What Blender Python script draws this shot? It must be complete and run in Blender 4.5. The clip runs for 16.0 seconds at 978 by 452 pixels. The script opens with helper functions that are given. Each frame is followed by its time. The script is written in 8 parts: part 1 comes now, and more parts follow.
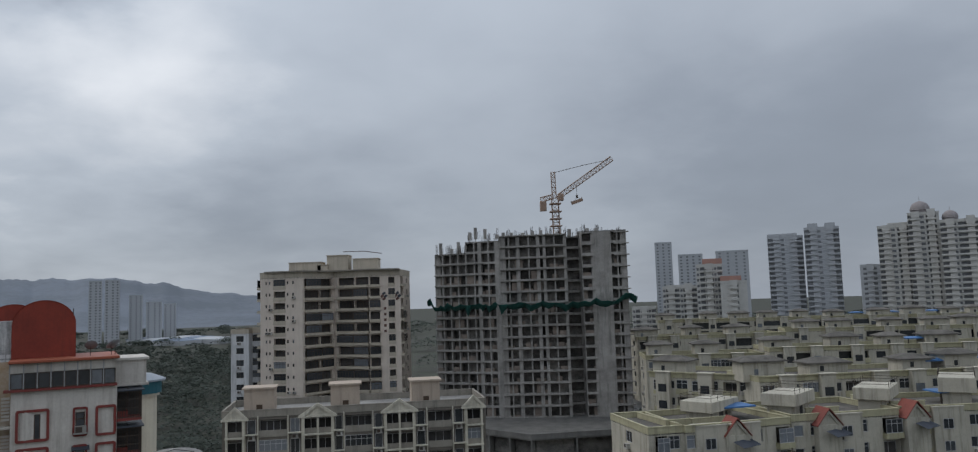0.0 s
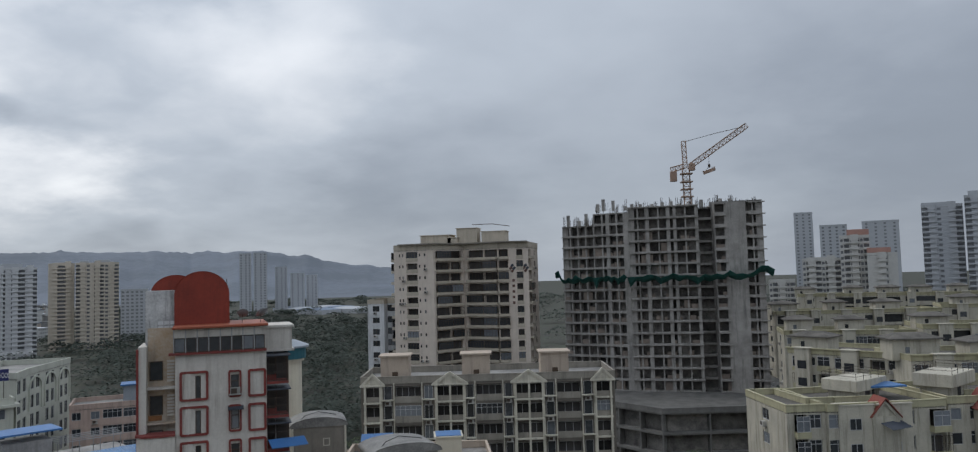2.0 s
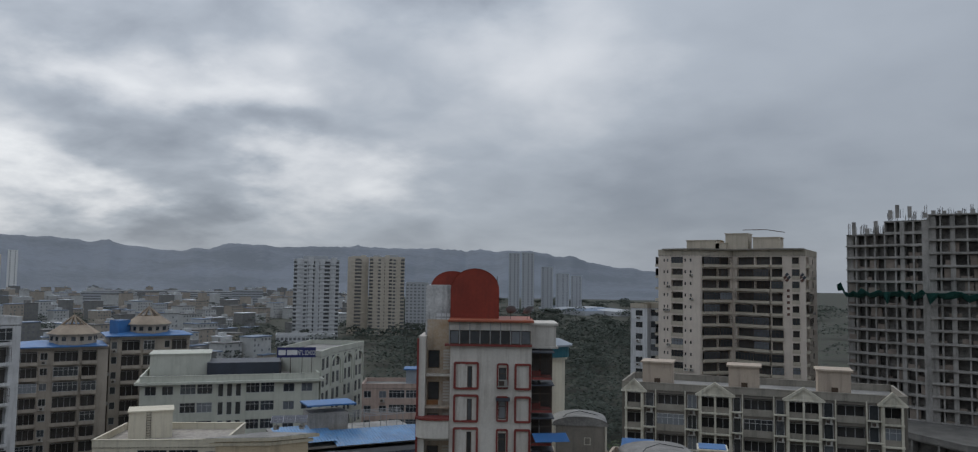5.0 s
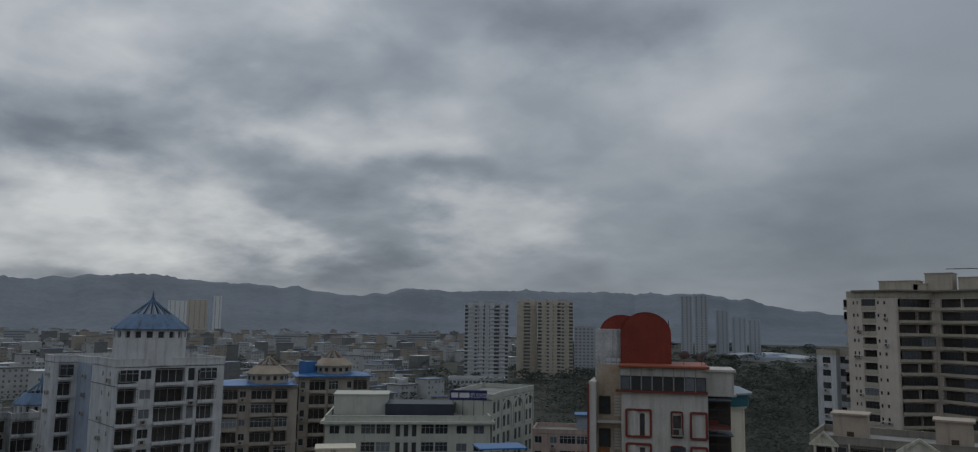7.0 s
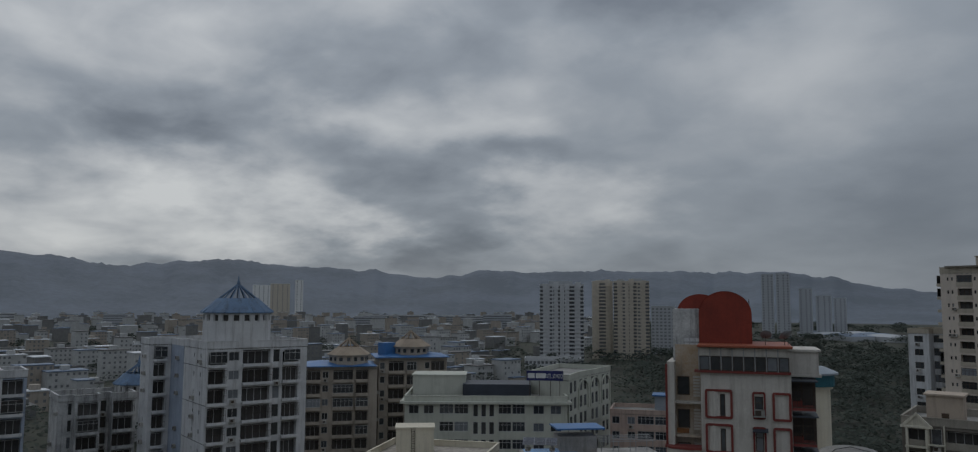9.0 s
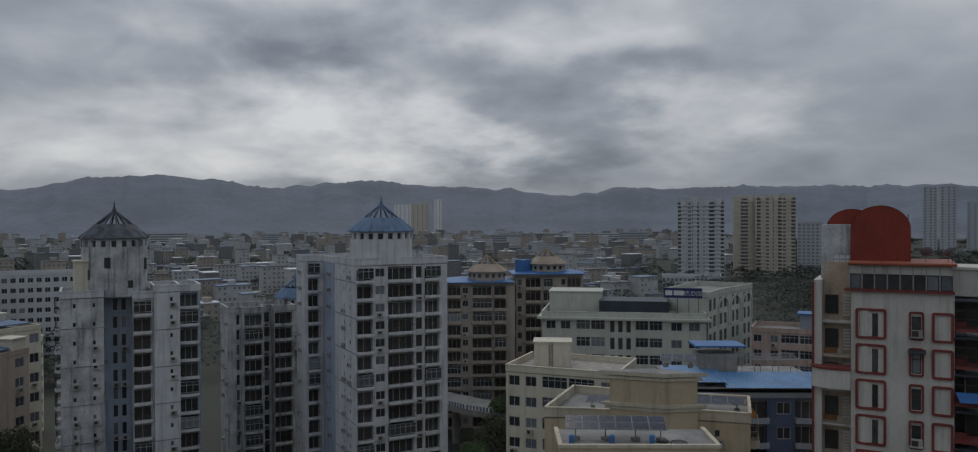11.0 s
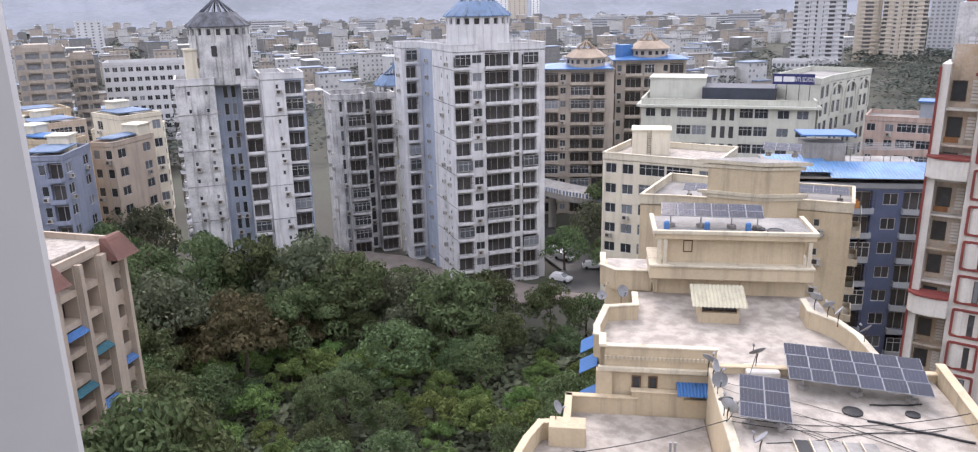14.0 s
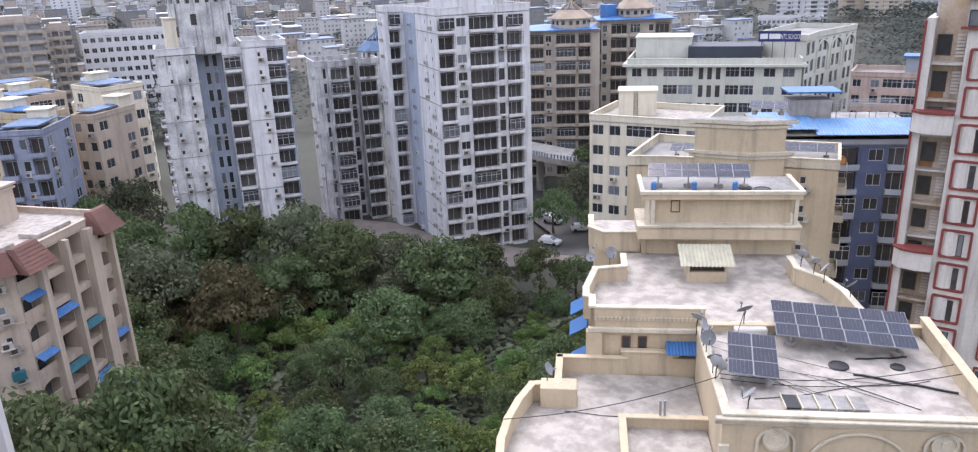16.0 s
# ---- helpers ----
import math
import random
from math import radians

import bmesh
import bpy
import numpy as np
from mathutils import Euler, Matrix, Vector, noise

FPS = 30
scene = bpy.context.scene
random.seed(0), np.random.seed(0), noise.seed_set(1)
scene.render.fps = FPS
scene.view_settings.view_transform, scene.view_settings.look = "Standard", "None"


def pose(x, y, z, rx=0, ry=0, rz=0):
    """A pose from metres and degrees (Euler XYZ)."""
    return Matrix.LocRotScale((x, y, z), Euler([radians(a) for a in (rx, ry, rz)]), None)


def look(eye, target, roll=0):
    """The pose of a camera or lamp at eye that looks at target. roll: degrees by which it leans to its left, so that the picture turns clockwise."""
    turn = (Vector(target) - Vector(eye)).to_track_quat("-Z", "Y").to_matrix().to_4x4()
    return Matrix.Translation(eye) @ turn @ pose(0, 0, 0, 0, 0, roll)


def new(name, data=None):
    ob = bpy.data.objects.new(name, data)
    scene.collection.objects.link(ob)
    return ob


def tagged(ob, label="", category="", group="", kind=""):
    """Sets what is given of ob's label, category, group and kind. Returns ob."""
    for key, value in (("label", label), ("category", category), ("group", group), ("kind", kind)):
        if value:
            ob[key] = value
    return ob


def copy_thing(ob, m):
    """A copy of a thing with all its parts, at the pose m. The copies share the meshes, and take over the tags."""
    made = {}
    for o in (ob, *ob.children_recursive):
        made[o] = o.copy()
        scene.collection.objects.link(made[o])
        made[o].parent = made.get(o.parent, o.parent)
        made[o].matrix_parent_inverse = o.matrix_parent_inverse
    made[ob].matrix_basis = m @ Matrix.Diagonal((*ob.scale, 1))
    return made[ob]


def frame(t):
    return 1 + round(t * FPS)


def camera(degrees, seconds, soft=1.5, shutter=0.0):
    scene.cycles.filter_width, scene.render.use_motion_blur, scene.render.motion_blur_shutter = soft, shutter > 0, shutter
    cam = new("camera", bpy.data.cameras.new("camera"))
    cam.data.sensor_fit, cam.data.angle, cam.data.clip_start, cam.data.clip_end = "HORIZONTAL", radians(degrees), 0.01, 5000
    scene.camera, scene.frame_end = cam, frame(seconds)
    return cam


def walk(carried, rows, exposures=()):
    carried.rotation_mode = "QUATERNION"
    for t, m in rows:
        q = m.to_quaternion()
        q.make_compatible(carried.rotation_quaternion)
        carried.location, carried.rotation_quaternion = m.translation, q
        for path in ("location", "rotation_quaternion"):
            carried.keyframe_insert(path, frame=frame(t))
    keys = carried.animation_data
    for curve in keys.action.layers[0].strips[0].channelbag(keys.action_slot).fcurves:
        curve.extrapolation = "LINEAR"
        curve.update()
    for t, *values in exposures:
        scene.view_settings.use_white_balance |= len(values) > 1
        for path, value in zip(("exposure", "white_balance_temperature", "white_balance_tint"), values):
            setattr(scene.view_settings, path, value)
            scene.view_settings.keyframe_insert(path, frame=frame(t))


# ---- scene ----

# ---- camera: a phone held at a high window, turning left and then down ----
EYE = 50.0
cam = camera(64.417, 16.0, soft=1.2)
ROWS = [
    (0.0, -0.0, 5.274, -1.801),
    (0.5, 2.878, 4.857, -1.883),
    (1.0, 5.796, 4.387, -1.854),
    (1.5, 8.904, 3.911, -1.74),
    (2.0, 9.465, 3.512, -1.616),
    (2.5, 8.867, 3.375, -0.843),
    (3.0, 8.666, 2.395, 0.216),
    (3.5, 13.84, 2.201, 0.479),
    (4.0, 17.743, 2.302, 0.674),
    (4.5, 21.419, 2.405, 0.65),
    (5.0, 28.851, 3.87, 0.806),
    (7.5, 42.248, 6.94, 0.848),
    (8.0, 43.703, 6.757, 0.899),
    (10.5, 53.269, 1.377, -0.147),
    (11.0, 56.561, -0.594, -0.208),
    (11.5, 59.537, -3.149, -1.527),
    (12.0, 61.663, -8.107, -1.589),
    (12.5, 62.701, -11.834, -1.347),
    (13.0, 63.315, -14.496, -1.013),
    (13.5, 63.604, -15.564, -0.994),
    (14.0, 63.922, -16.105, -1.095),
    (14.5, 63.914, -16.623, -1.239),
    (15.0, 63.786, -17.568, -1.545),
    (15.5, 63.527, -18.242, -1.876),
    (16.0, 63.123, -18.732, -2.188),
]
EXPOSURES = [(0.0, 0.2, 6500, 10), (2.0, 0.3, 6500, 10), (3.5, 0.34, 6500, 10), (4.5, 0.16, 6500, 10), (5.0, 0.0, 6500, 10), (7.3, -0.68, 6450, 8), (8.2, -0.75, 6450, 8), (10.5, -0.5, 6500, 10), (11.5, -0.3, 6500, 12), (12.0, 0.55, 6500, 18), (12.5, 1.1, 6850, 18), (13.0, 1.68, 7000, 22),
             (13.5, 1.78, 7000, 22), (14.0, 1.84, 6800, 22), (16.0, 1.82, 6420, 22)]
HELD = [(12.5, -0.002), (13.0, -0.012), (13.5, -0.018), (14.0, -0.004), (14.5, 0.012), (15.0, 0.02), (15.5, 0.03), (16.0, 0.033)]


def held(t):
    """The phone drifts a few centimetres out of the window as it tips down."""
    s = 0.0
    for (t0, s0), (t1, s1) in zip(HELD, HELD[1:]):
        if t >= t0:
            s = s0 + (s1 - s0) * min(1.0, (t - t0) / (t1 - t0))
    return -0.115 * s, 0.993 * s


walk(cam, [(t, pose(*held(t), EYE, 90 + pitch, 0, yaw) @ pose(0, 0, 0, 0, 0, roll)) for t, yaw, pitch, roll in ROWS], EXPOSURES)
SKY_LEVEL = 0.55
# breaks (+) and banks (-) in the cloud: heading, height, half width, half height, gain
SKY_BREAKS = [(82, 5.5, 12, 3.4, 0.25), (65, 6, 9, 3.2, 0.4), (69, 11.5, 9, 1.6, -0.14), (53, 6, 6, 3.0, -0.17), (48, 13.5, 7, 2.6, 0.24), (40, 7.5, 6, 2.6, 0.27),
              (25, 16, 9, 6, 0.15), (33, 21.5, 6, 2.0, -0.16), (14, 6, 10, 6, -0.11), (57, 14.5, 5, 1.8, 0.14), (76, 18, 12, 4.5, 0.16), (42, 17.5, 6, 3, 0.1), (44, 10, 5, 1.4, -0.1), (-24, 9, 17, 12, -0.16)]


# ---- sky and light ----
def add(tree, kind, **values):
    n = tree.nodes.new(kind)
    for key, v in values.items():
        n.inputs[key.replace("_", " ")].default_value = v
    return n


def calc(tree, op, a, b=None, c=None):
    n = tree.nodes.new("ShaderNodeMath")
    n.operation = op
    for i, v in enumerate((a, b, c)):
        if v is None:
            continue
        if isinstance(v, (int, float)):
            n.inputs[i].default_value = v
        else:
            tree.links.new(v, n.inputs[i])
    return n.outputs[0]


def ramp(tree, fac, stops):
    n = tree.nodes.new("ShaderNodeValToRGB")
    e = n.color_ramp.elements
    while len(e) < len(stops):
        e.new(0.5)
    for s, (p, c) in zip(e, stops):
        s.position, s.color = p, (*c, 1)
    tree.links.new(fac, n.inputs[0])
    return n.outputs[0]


def heading(az, el=0.0):
    a, e = radians(az), radians(el)
    return Vector((-math.sin(a) * math.cos(e), math.cos(a) * math.cos(e), math.sin(e)))


SUN_AZ, SUN_EL = 70.0, 48.0
world = bpy.data.worlds.new("monsoon_sky")
scene.world = world
world.use_nodes = True
wt = world.node_tree
wt.nodes.clear()
w_out = wt.nodes.new("ShaderNodeOutputWorld")
w_bg = add(wt, "ShaderNodeBackground", Strength=1.0)
coord = wt.nodes.new("ShaderNodeTexCoord").outputs["Generated"]
sky = wt.nodes.new("ShaderNodeTexSky")
sky.sky_type, sky.sun_disc = "NISHITA", False
sky.sun_elevation, sky.sun_rotation = radians(SUN_EL), radians(-SUN_AZ)
sep = wt.nodes.new("ShaderNodeSeparateXYZ")
wt.links.new(coord, sep.inputs[0])
up = calc(wt, "MAXIMUM", sep.outputs[2], 0.0)
den = calc(wt, "ADD", up, 0.3)
flat = wt.nodes.new("ShaderNodeCombineXYZ")
wt.links.new(calc(wt, "DIVIDE", sep.outputs[0], den), flat.inputs[0])
wt.links.new(calc(wt, "DIVIDE", sep.outputs[1], den), flat.inputs[1])
big = add(wt, "ShaderNodeTexNoise", Scale=2.3, Detail=7.0, Roughness=0.46, Distortion=0.35)
wt.links.new(flat.outputs[0], big.inputs["Vector"])
fine = add(wt, "ShaderNodeTexNoise", Scale=5.5, Detail=7.0, Roughness=0.48, Distortion=0.4)
wt.links.new(flat.outputs[0], fine.inputs["Vector"])
# ragged rims: the breaks are bent by a slow noise
bend = add(wt, "ShaderNodeTexNoise", Scale=2.1, Detail=6.0, Roughness=0.55)
wt.links.new(flat.outputs[0], bend.inputs["Vector"])
bends = wt.nodes.new("ShaderNodeSeparateColor")
wt.links.new(bend.outputs["Color"], bends.inputs[0])
sky_az = calc(wt, "ADD", calc(wt, "MULTIPLY", calc(wt, "ARCTAN2", calc(wt, "MULTIPLY", sep.outputs[0], -1.0), sep.outputs[1]), 180 / math.pi), calc(wt, "MULTIPLY", calc(wt, "SUBTRACT", bends.outputs[0], 0.5), 26.0))
sky_el = calc(wt, "ADD", calc(wt, "MULTIPLY", calc(wt, "ARCSINE", sep.outputs[2]), 180 / math.pi), calc(wt, "MULTIPLY", calc(wt, "SUBTRACT", bends.outputs[1], 0.5), 11.0))


def lobe(az, el, wide, tall):
    """A soft break in the cloud round one heading, 1 at its middle."""
    p = calc(wt, "POWER", calc(wt, "ABSOLUTE", calc(wt, "DIVIDE", calc(wt, "SUBTRACT", sky_az, az), wide)), 2.0)
    q = calc(wt, "POWER", calc(wt, "ABSOLUTE", calc(wt, "DIVIDE", calc(wt, "SUBTRACT", sky_el, el), tall)), 2.0)
    return calc(wt, "EXPONENT", calc(wt, "MULTIPLY", calc(wt, "ADD", p, q), -1.0))


cloud = calc(wt, "ADD", calc(wt, "MULTIPLY", big.outputs["Fac"], 0.68), calc(wt, "MULTIPLY", fine.outputs["Fac"], 0.32))
# the rain to the north-east blurs the cloud into an even veil
relief = calc(wt, "ADD", 0.12, calc(wt, "MULTIPLY", lobe(68, 18, 34, 60), 1.0))
cloud = calc(wt, "ADD", SKY_LEVEL, calc(wt, "MULTIPLY", calc(wt, "SUBTRACT", cloud, 0.5), relief))
for az, el, wide, tall, gain in SKY_BREAKS:
    cloud = calc(wt, "ADD", cloud, calc(wt, "MULTIPLY", lobe(az, el, wide, tall), gain))
cloud_colour = ramp(wt, cloud, [(0.22, (0.144, 0.164, 0.196)), (0.42, (0.229, 0.259, 0.307)), (0.58, (0.37, 0.409, 0.463)), (0.74, (0.588, 0.614, 0.652)), (0.95, (0.845, 0.863, 0.878))])
sky_mix = wt.nodes.new("ShaderNodeMix")
sky_mix.data_type = "RGBA"
sky_mix.inputs[0].default_value = 0.94
dim = wt.nodes.new("ShaderNodeVectorMath")
dim.operation = "SCALE"
dim.inputs["Scale"].default_value = 0.08
wt.links.new(sky.outputs[0], dim.inputs[0])
wt.links.new(dim.outputs[0], sky_mix.inputs["A"])
wt.links.new(cloud_colour, sky_mix.inputs["B"])
wt.links.new(sky_mix.outputs["Result"], w_bg.inputs[0])
# an overcast sky is brightest overhead
wt.links.new(calc(wt, "ADD", 1.0, calc(wt, "MULTIPLY", calc(wt, "POWER", up, 1.5), 1.1)), w_bg.inputs[1])
wt.links.new(w_bg.outputs[0], w_out.inputs[0])

sun = new("sun", bpy.data.lights.new("sun", "SUN"))
sun.data.energy, sun.data.angle, sun.data.color = 0.7, radians(25), (1.0, 0.97, 0.93)
sun.matrix_world = look((0, 0, 200), Vector((0, 0, 200)) - heading(SUN_AZ, SUN_EL))


# ---- materials ----
def material(name, colour, rough=0.85, second=None, grain=0.35, streak=0.0, dirt=(0.10, 0.095, 0.085), bump=0.15, size=1.0, metal=0.0, vary=0.0, spec=0.3):
    """Paint, plaster, metal or earth: two scales of mottling, rain streaks, fine relief. Coordinates are metres in the world."""
    m = bpy.data.materials.new(name)
    m.use_nodes = True
    t = m.node_tree
    b = t.nodes["Principled BSDF"]
    b.inputs["Roughness"].default_value, b.inputs["Metallic"].default_value = rough, metal
    b.inputs["Specular IOR Level"].default_value = spec
    place = t.nodes.new("ShaderNodeNewGeometry").outputs["Position"]
    n1 = add(t, "ShaderNodeTexNoise", Scale=0.35 / size, Detail=5.0, Roughness=0.6)
    n2 = add(t, "ShaderNodeTexNoise", Scale=5.0 / size, Detail=4.0, Roughness=0.65)
    for n in (n1, n2):
        t.links.new(place, n.inputs["Vector"])
    second = second or tuple(c * 0.72 for c in colour)
    f = calc(t, "ADD", calc(t, "MULTIPLY", n1.outputs["Fac"], 0.65), calc(t, "MULTIPLY", n2.outputs["Fac"], 0.35))
    half = max(0.05, 0.21 - 0.15 * grain)
    col = ramp(t, f, [(0.5 - half, second), (0.5 + half, colour)])
    if streak > 0:
        stretch = t.nodes.new("ShaderNodeVectorMath")
        stretch.operation = "MULTIPLY"
        stretch.inputs[1].default_value = (1.3 / size, 1.3 / size, 0.11 / size)
        t.links.new(place, stretch.inputs[0])
        n3 = add(t, "ShaderNodeTexNoise", Scale=1.0, Detail=6.0, Roughness=0.68)
        t.links.new(stretch.outputs[0], n3.inputs["Vector"])
        mask = ramp(t, n3.outputs["Fac"], [(0.5, (0, 0, 0)), (0.72, (1, 1, 1))])
        mix = t.nodes.new("ShaderNodeMix")
        mix.data_type = "RGBA"
        t.links.new(calc(t, "MULTIPLY", mask, streak), mix.inputs[0])
        t.links.new(col, mix.inputs["A"])
        mix.inputs["B"].default_value = (*dirt, 1)
        col = mix.outputs["Result"]
    if vary > 0:
        info = t.nodes.new("ShaderNodeObjectInfo").outputs["Random"]
        hsv = t.nodes.new("ShaderNodeHueSaturation")
        t.links.new(calc(t, "MULTIPLY_ADD", info, vary, 1 - vary / 2), hsv.inputs["Value"])
        t.links.new(col, hsv.inputs["Color"])
        col = hsv.outputs[0]
    t.links.new(col, b.inputs["Base Color"])
    if bump > 0:
        bp = add(t, "ShaderNodeBump", Strength=bump, Distance=0.05 * size)
        t.links.new(n2.outputs["Fac"], bp.inputs["Height"])
        t.links.new(bp.outputs[0], b.inputs["Normal"])
    return m


def glazing(name, colour, rough=0.12, vary=0.9):
    """Dark window glass with rooms behind it: each pane its own tone."""
    m = bpy.data.materials.new(name)
    m.use_nodes = True
    t = m.node_tree
    b = t.nodes["Principled BSDF"]
    b.inputs["Roughness"].default_value, b.inputs["Specular IOR Level"].default_value = rough, 0.45
    info = t.nodes.new("ShaderNodeObjectInfo").outputs["Random"]
    place = t.nodes.new("ShaderNodeNewGeometry").outputs["Position"]
    n = add(t, "ShaderNodeTexNoise", Scale=1.7, Detail=2.0)
    t.links.new(place, n.inputs["Vector"])
    f = calc(t, "ADD", calc(t, "MULTIPLY", calc(t, "POWER", info, 3.0), vary), calc(t, "MULTIPLY", n.outputs["Fac"], 0.4))
    t.links.new(ramp(t, f, [(0.15, tuple(c * 0.5 for c in colour)), (0.5, colour), (1.0, tuple(min(1, c * 3.2 + 0.02) for c in colour))]), b.inputs["Base Color"])
    return m


WHITE = material("weathered_white_paint", (0.66, 0.66, 0.66), second=(0.50, 0.50, 0.51), streak=0.6, dirt=(0.20, 0.19, 0.18))
WHITE_OLD = material("blackened_white_paint", (0.60, 0.60, 0.59), second=(0.30, 0.30, 0.30), streak=0.95, grain=0.6, dirt=(0.07, 0.07, 0.07))
PALE_BLUE = material("pale_blue_paint", (0.39, 0.44, 0.53), second=(0.27, 0.31, 0.38), streak=0.5, dirt=(0.14, 0.15, 0.17))
CREAM = material("cream_paint", (0.53, 0.435, 0.30), second=(0.42, 0.342, 0.235), streak=0.55, dirt=(0.22, 0.185, 0.14))
CREAM_PALE = material("pale_cream_paint", (0.66, 0.61, 0.49), second=(0.55, 0.50, 0.40), streak=0.4, dirt=(0.25, 0.22, 0.18))
BUFF = material("buff_plaster", (0.49, 0.405, 0.325), second=(0.39, 0.32, 0.26), streak=0.5, dirt=(0.20, 0.17, 0.14))
SAND = material("sand_coloured_plaster", (0.52, 0.46, 0.37), second=(0.42, 0.37, 0.30), streak=0.4, dirt=(0.18, 0.16, 0.13))
IVORY = material("ivory_trim_paint", (0.66, 0.62, 0.52), second=(0.47, 0.44, 0.36), streak=0.5, dirt=(0.15, 0.14, 0.12))
TAUPE = material("taupe_plaster", (0.27, 0.245, 0.21), second=(0.19, 0.172, 0.147), streak=0.5, dirt=(0.09, 0.085, 0.075))
MINT = material("pale_mint_paint", (0.55, 0.555, 0.485), second=(0.45, 0.455, 0.395), streak=0.35, dirt=(0.22, 0.23, 0.19))
LEMON = material("pale_lemon_paint", (0.52, 0.487, 0.40), second=(0.37, 0.345, 0.29), streak=0.75, dirt=(0.16, 0.15, 0.11))
CONCRETE = material("raw_concrete", (0.37, 0.35, 0.325), second=(0.22, 0.208, 0.192), streak=0.6, dirt=(0.09, 0.088, 0.082), grain=0.5, vary=0.2)
# darker copy of the raw concrete, with shade put into its colour
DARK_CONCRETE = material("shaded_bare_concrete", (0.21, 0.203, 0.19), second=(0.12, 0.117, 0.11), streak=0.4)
ROOF_SCREED = material("weathered_roof_screed", (0.375, 0.34, 0.298), second=(0.24, 0.214, 0.186), grain=0.95, size=0.25, rough=0.55, bump=0.2)
ROOF_GREY = material("dirty_roof_slab", (0.28, 0.27, 0.25), second=(0.14, 0.135, 0.13), grain=0.7, rough=0.6)
RED_PAINT = material("brick_red_paint", (0.27, 0.052, 0.034), second=(0.18, 0.038, 0.027), streak=0.45, dirt=(0.08, 0.03, 0.025))
RED_TRIM = material("maroon_trim_paint", (0.24, 0.056, 0.046), second=(0.15, 0.038, 0.034), streak=0.3)
ORANGE_SLAB = material("orange_painted_slab", (0.34, 0.10, 0.055), second=(0.28, 0.08, 0.045), rough=0.5)
BLUE_SHEET = material("blue_roof_sheet", (0.055, 0.175, 0.40), second=(0.05, 0.13, 0.29), rough=0.4, streak=0.25, dirt=(0.06, 0.10, 0.18))
BLUE_WALL = material("slate_blue_paint", (0.10, 0.125, 0.21), second=(0.07, 0.09, 0.15), streak=0.3)
BLUE_ROOF_WORN = material("worn_blue_roof_sheet", (0.10, 0.24, 0.44), second=(0.07, 0.15, 0.28), rough=0.45, streak=0.5, grain=0.7, dirt=(0.22, 0.24, 0.27))
ORANGE_WALL = material("ochre_band_paint", (0.46, 0.20, 0.06), second=(0.34, 0.15, 0.05))
PINK_WALL = material("dusty_pink_plaster", (0.50, 0.38, 0.32), second=(0.40, 0.30, 0.26), streak=0.5)
TILE = material("brown_roof_tile", (0.15, 0.075, 0.06), second=(0.095, 0.05, 0.042), grain=0.6)
TEAL = material("teal_sheet", (0.03, 0.14, 0.17), second=(0.025, 0.10, 0.13), rough=0.5)
SHED = material("grey_sheet_metal", (0.33, 0.36, 0.40), second=(0.24, 0.27, 0.30), rough=0.5)
IRON = material("rusty_dark_iron", (0.045, 0.042, 0.04), second=(0.07, 0.045, 0.03), rough=0.6, bump=0.0)
GALV = material("galvanised_steel", (0.38, 0.39, 0.40), rough=0.45, metal=0.6, bump=0.0)
ALU = material("white_window_aluminium", (0.50, 0.50, 0.50), rough=0.5, bump=0.0)
BROWN_FRAME = material("brown_window_frame", (0.09, 0.06, 0.04), rough=0.6, bump=0.0)
CRANE_PAINT = material("crane_ochre_paint", (0.36, 0.26, 0.20), second=(0.28, 0.18, 0.13), rough=0.6, bump=0.0)
NET = material("green_safety_net", (0.03, 0.13, 0.11), second=(0.02, 0.08, 0.07), rough=0.9, bump=0.0)
AC_WHITE = material("air_conditioner_casing", (0.42, 0.41, 0.38), second=(0.26, 0.25, 0.23), vary=0.6, bump=0.0)
GLASS = glazing("dark_window_glass", (0.055, 0.06, 0.066))
# far panes lightened in colour to stand for the haze before them
GLASS_FAR = glazing("haze_paled_window_glass", (0.25, 0.26, 0.275), rough=0.35, vary=0.25)
# back of the open bays: the unlit depth is put into this colour
BAY_DARK = material("shade_toned_bay_back", (0.24, 0.225, 0.205), second=(0.09, 0.085, 0.08), bump=0.0, rough=0.95, vary=1.0, grain=0.7)
# dark colour stands for the unlit depth of rooms and openings
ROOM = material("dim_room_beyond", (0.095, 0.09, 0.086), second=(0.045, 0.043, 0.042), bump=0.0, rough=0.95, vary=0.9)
# rain haze is mixed into the far paints, all but FAR_BRIGHT
FAR_WHITE = material("haze_paled_white_wall", (0.58, 0.585, 0.59), second=(0.49, 0.495, 0.5), bump=0.0)
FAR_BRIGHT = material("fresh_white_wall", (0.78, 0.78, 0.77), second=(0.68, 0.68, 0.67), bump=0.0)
FAR_BEIGE = material("haze_paled_beige_wall", (0.60, 0.54, 0.455), second=(0.49, 0.44, 0.37), bump=0.0)
FAR_GREY = material("haze_paled_grey_wall", (0.44, 0.455, 0.475), second=(0.39, 0.405, 0.425), bump=0.0)
BARK = material("tree_bark", (0.10, 0.075, 0.055), second=(0.05, 0.04, 0.03), grain=0.6)
ASPHALT = material("wet_asphalt", (0.06, 0.06, 0.06), second=(0.04, 0.04, 0.04), rough=0.5)
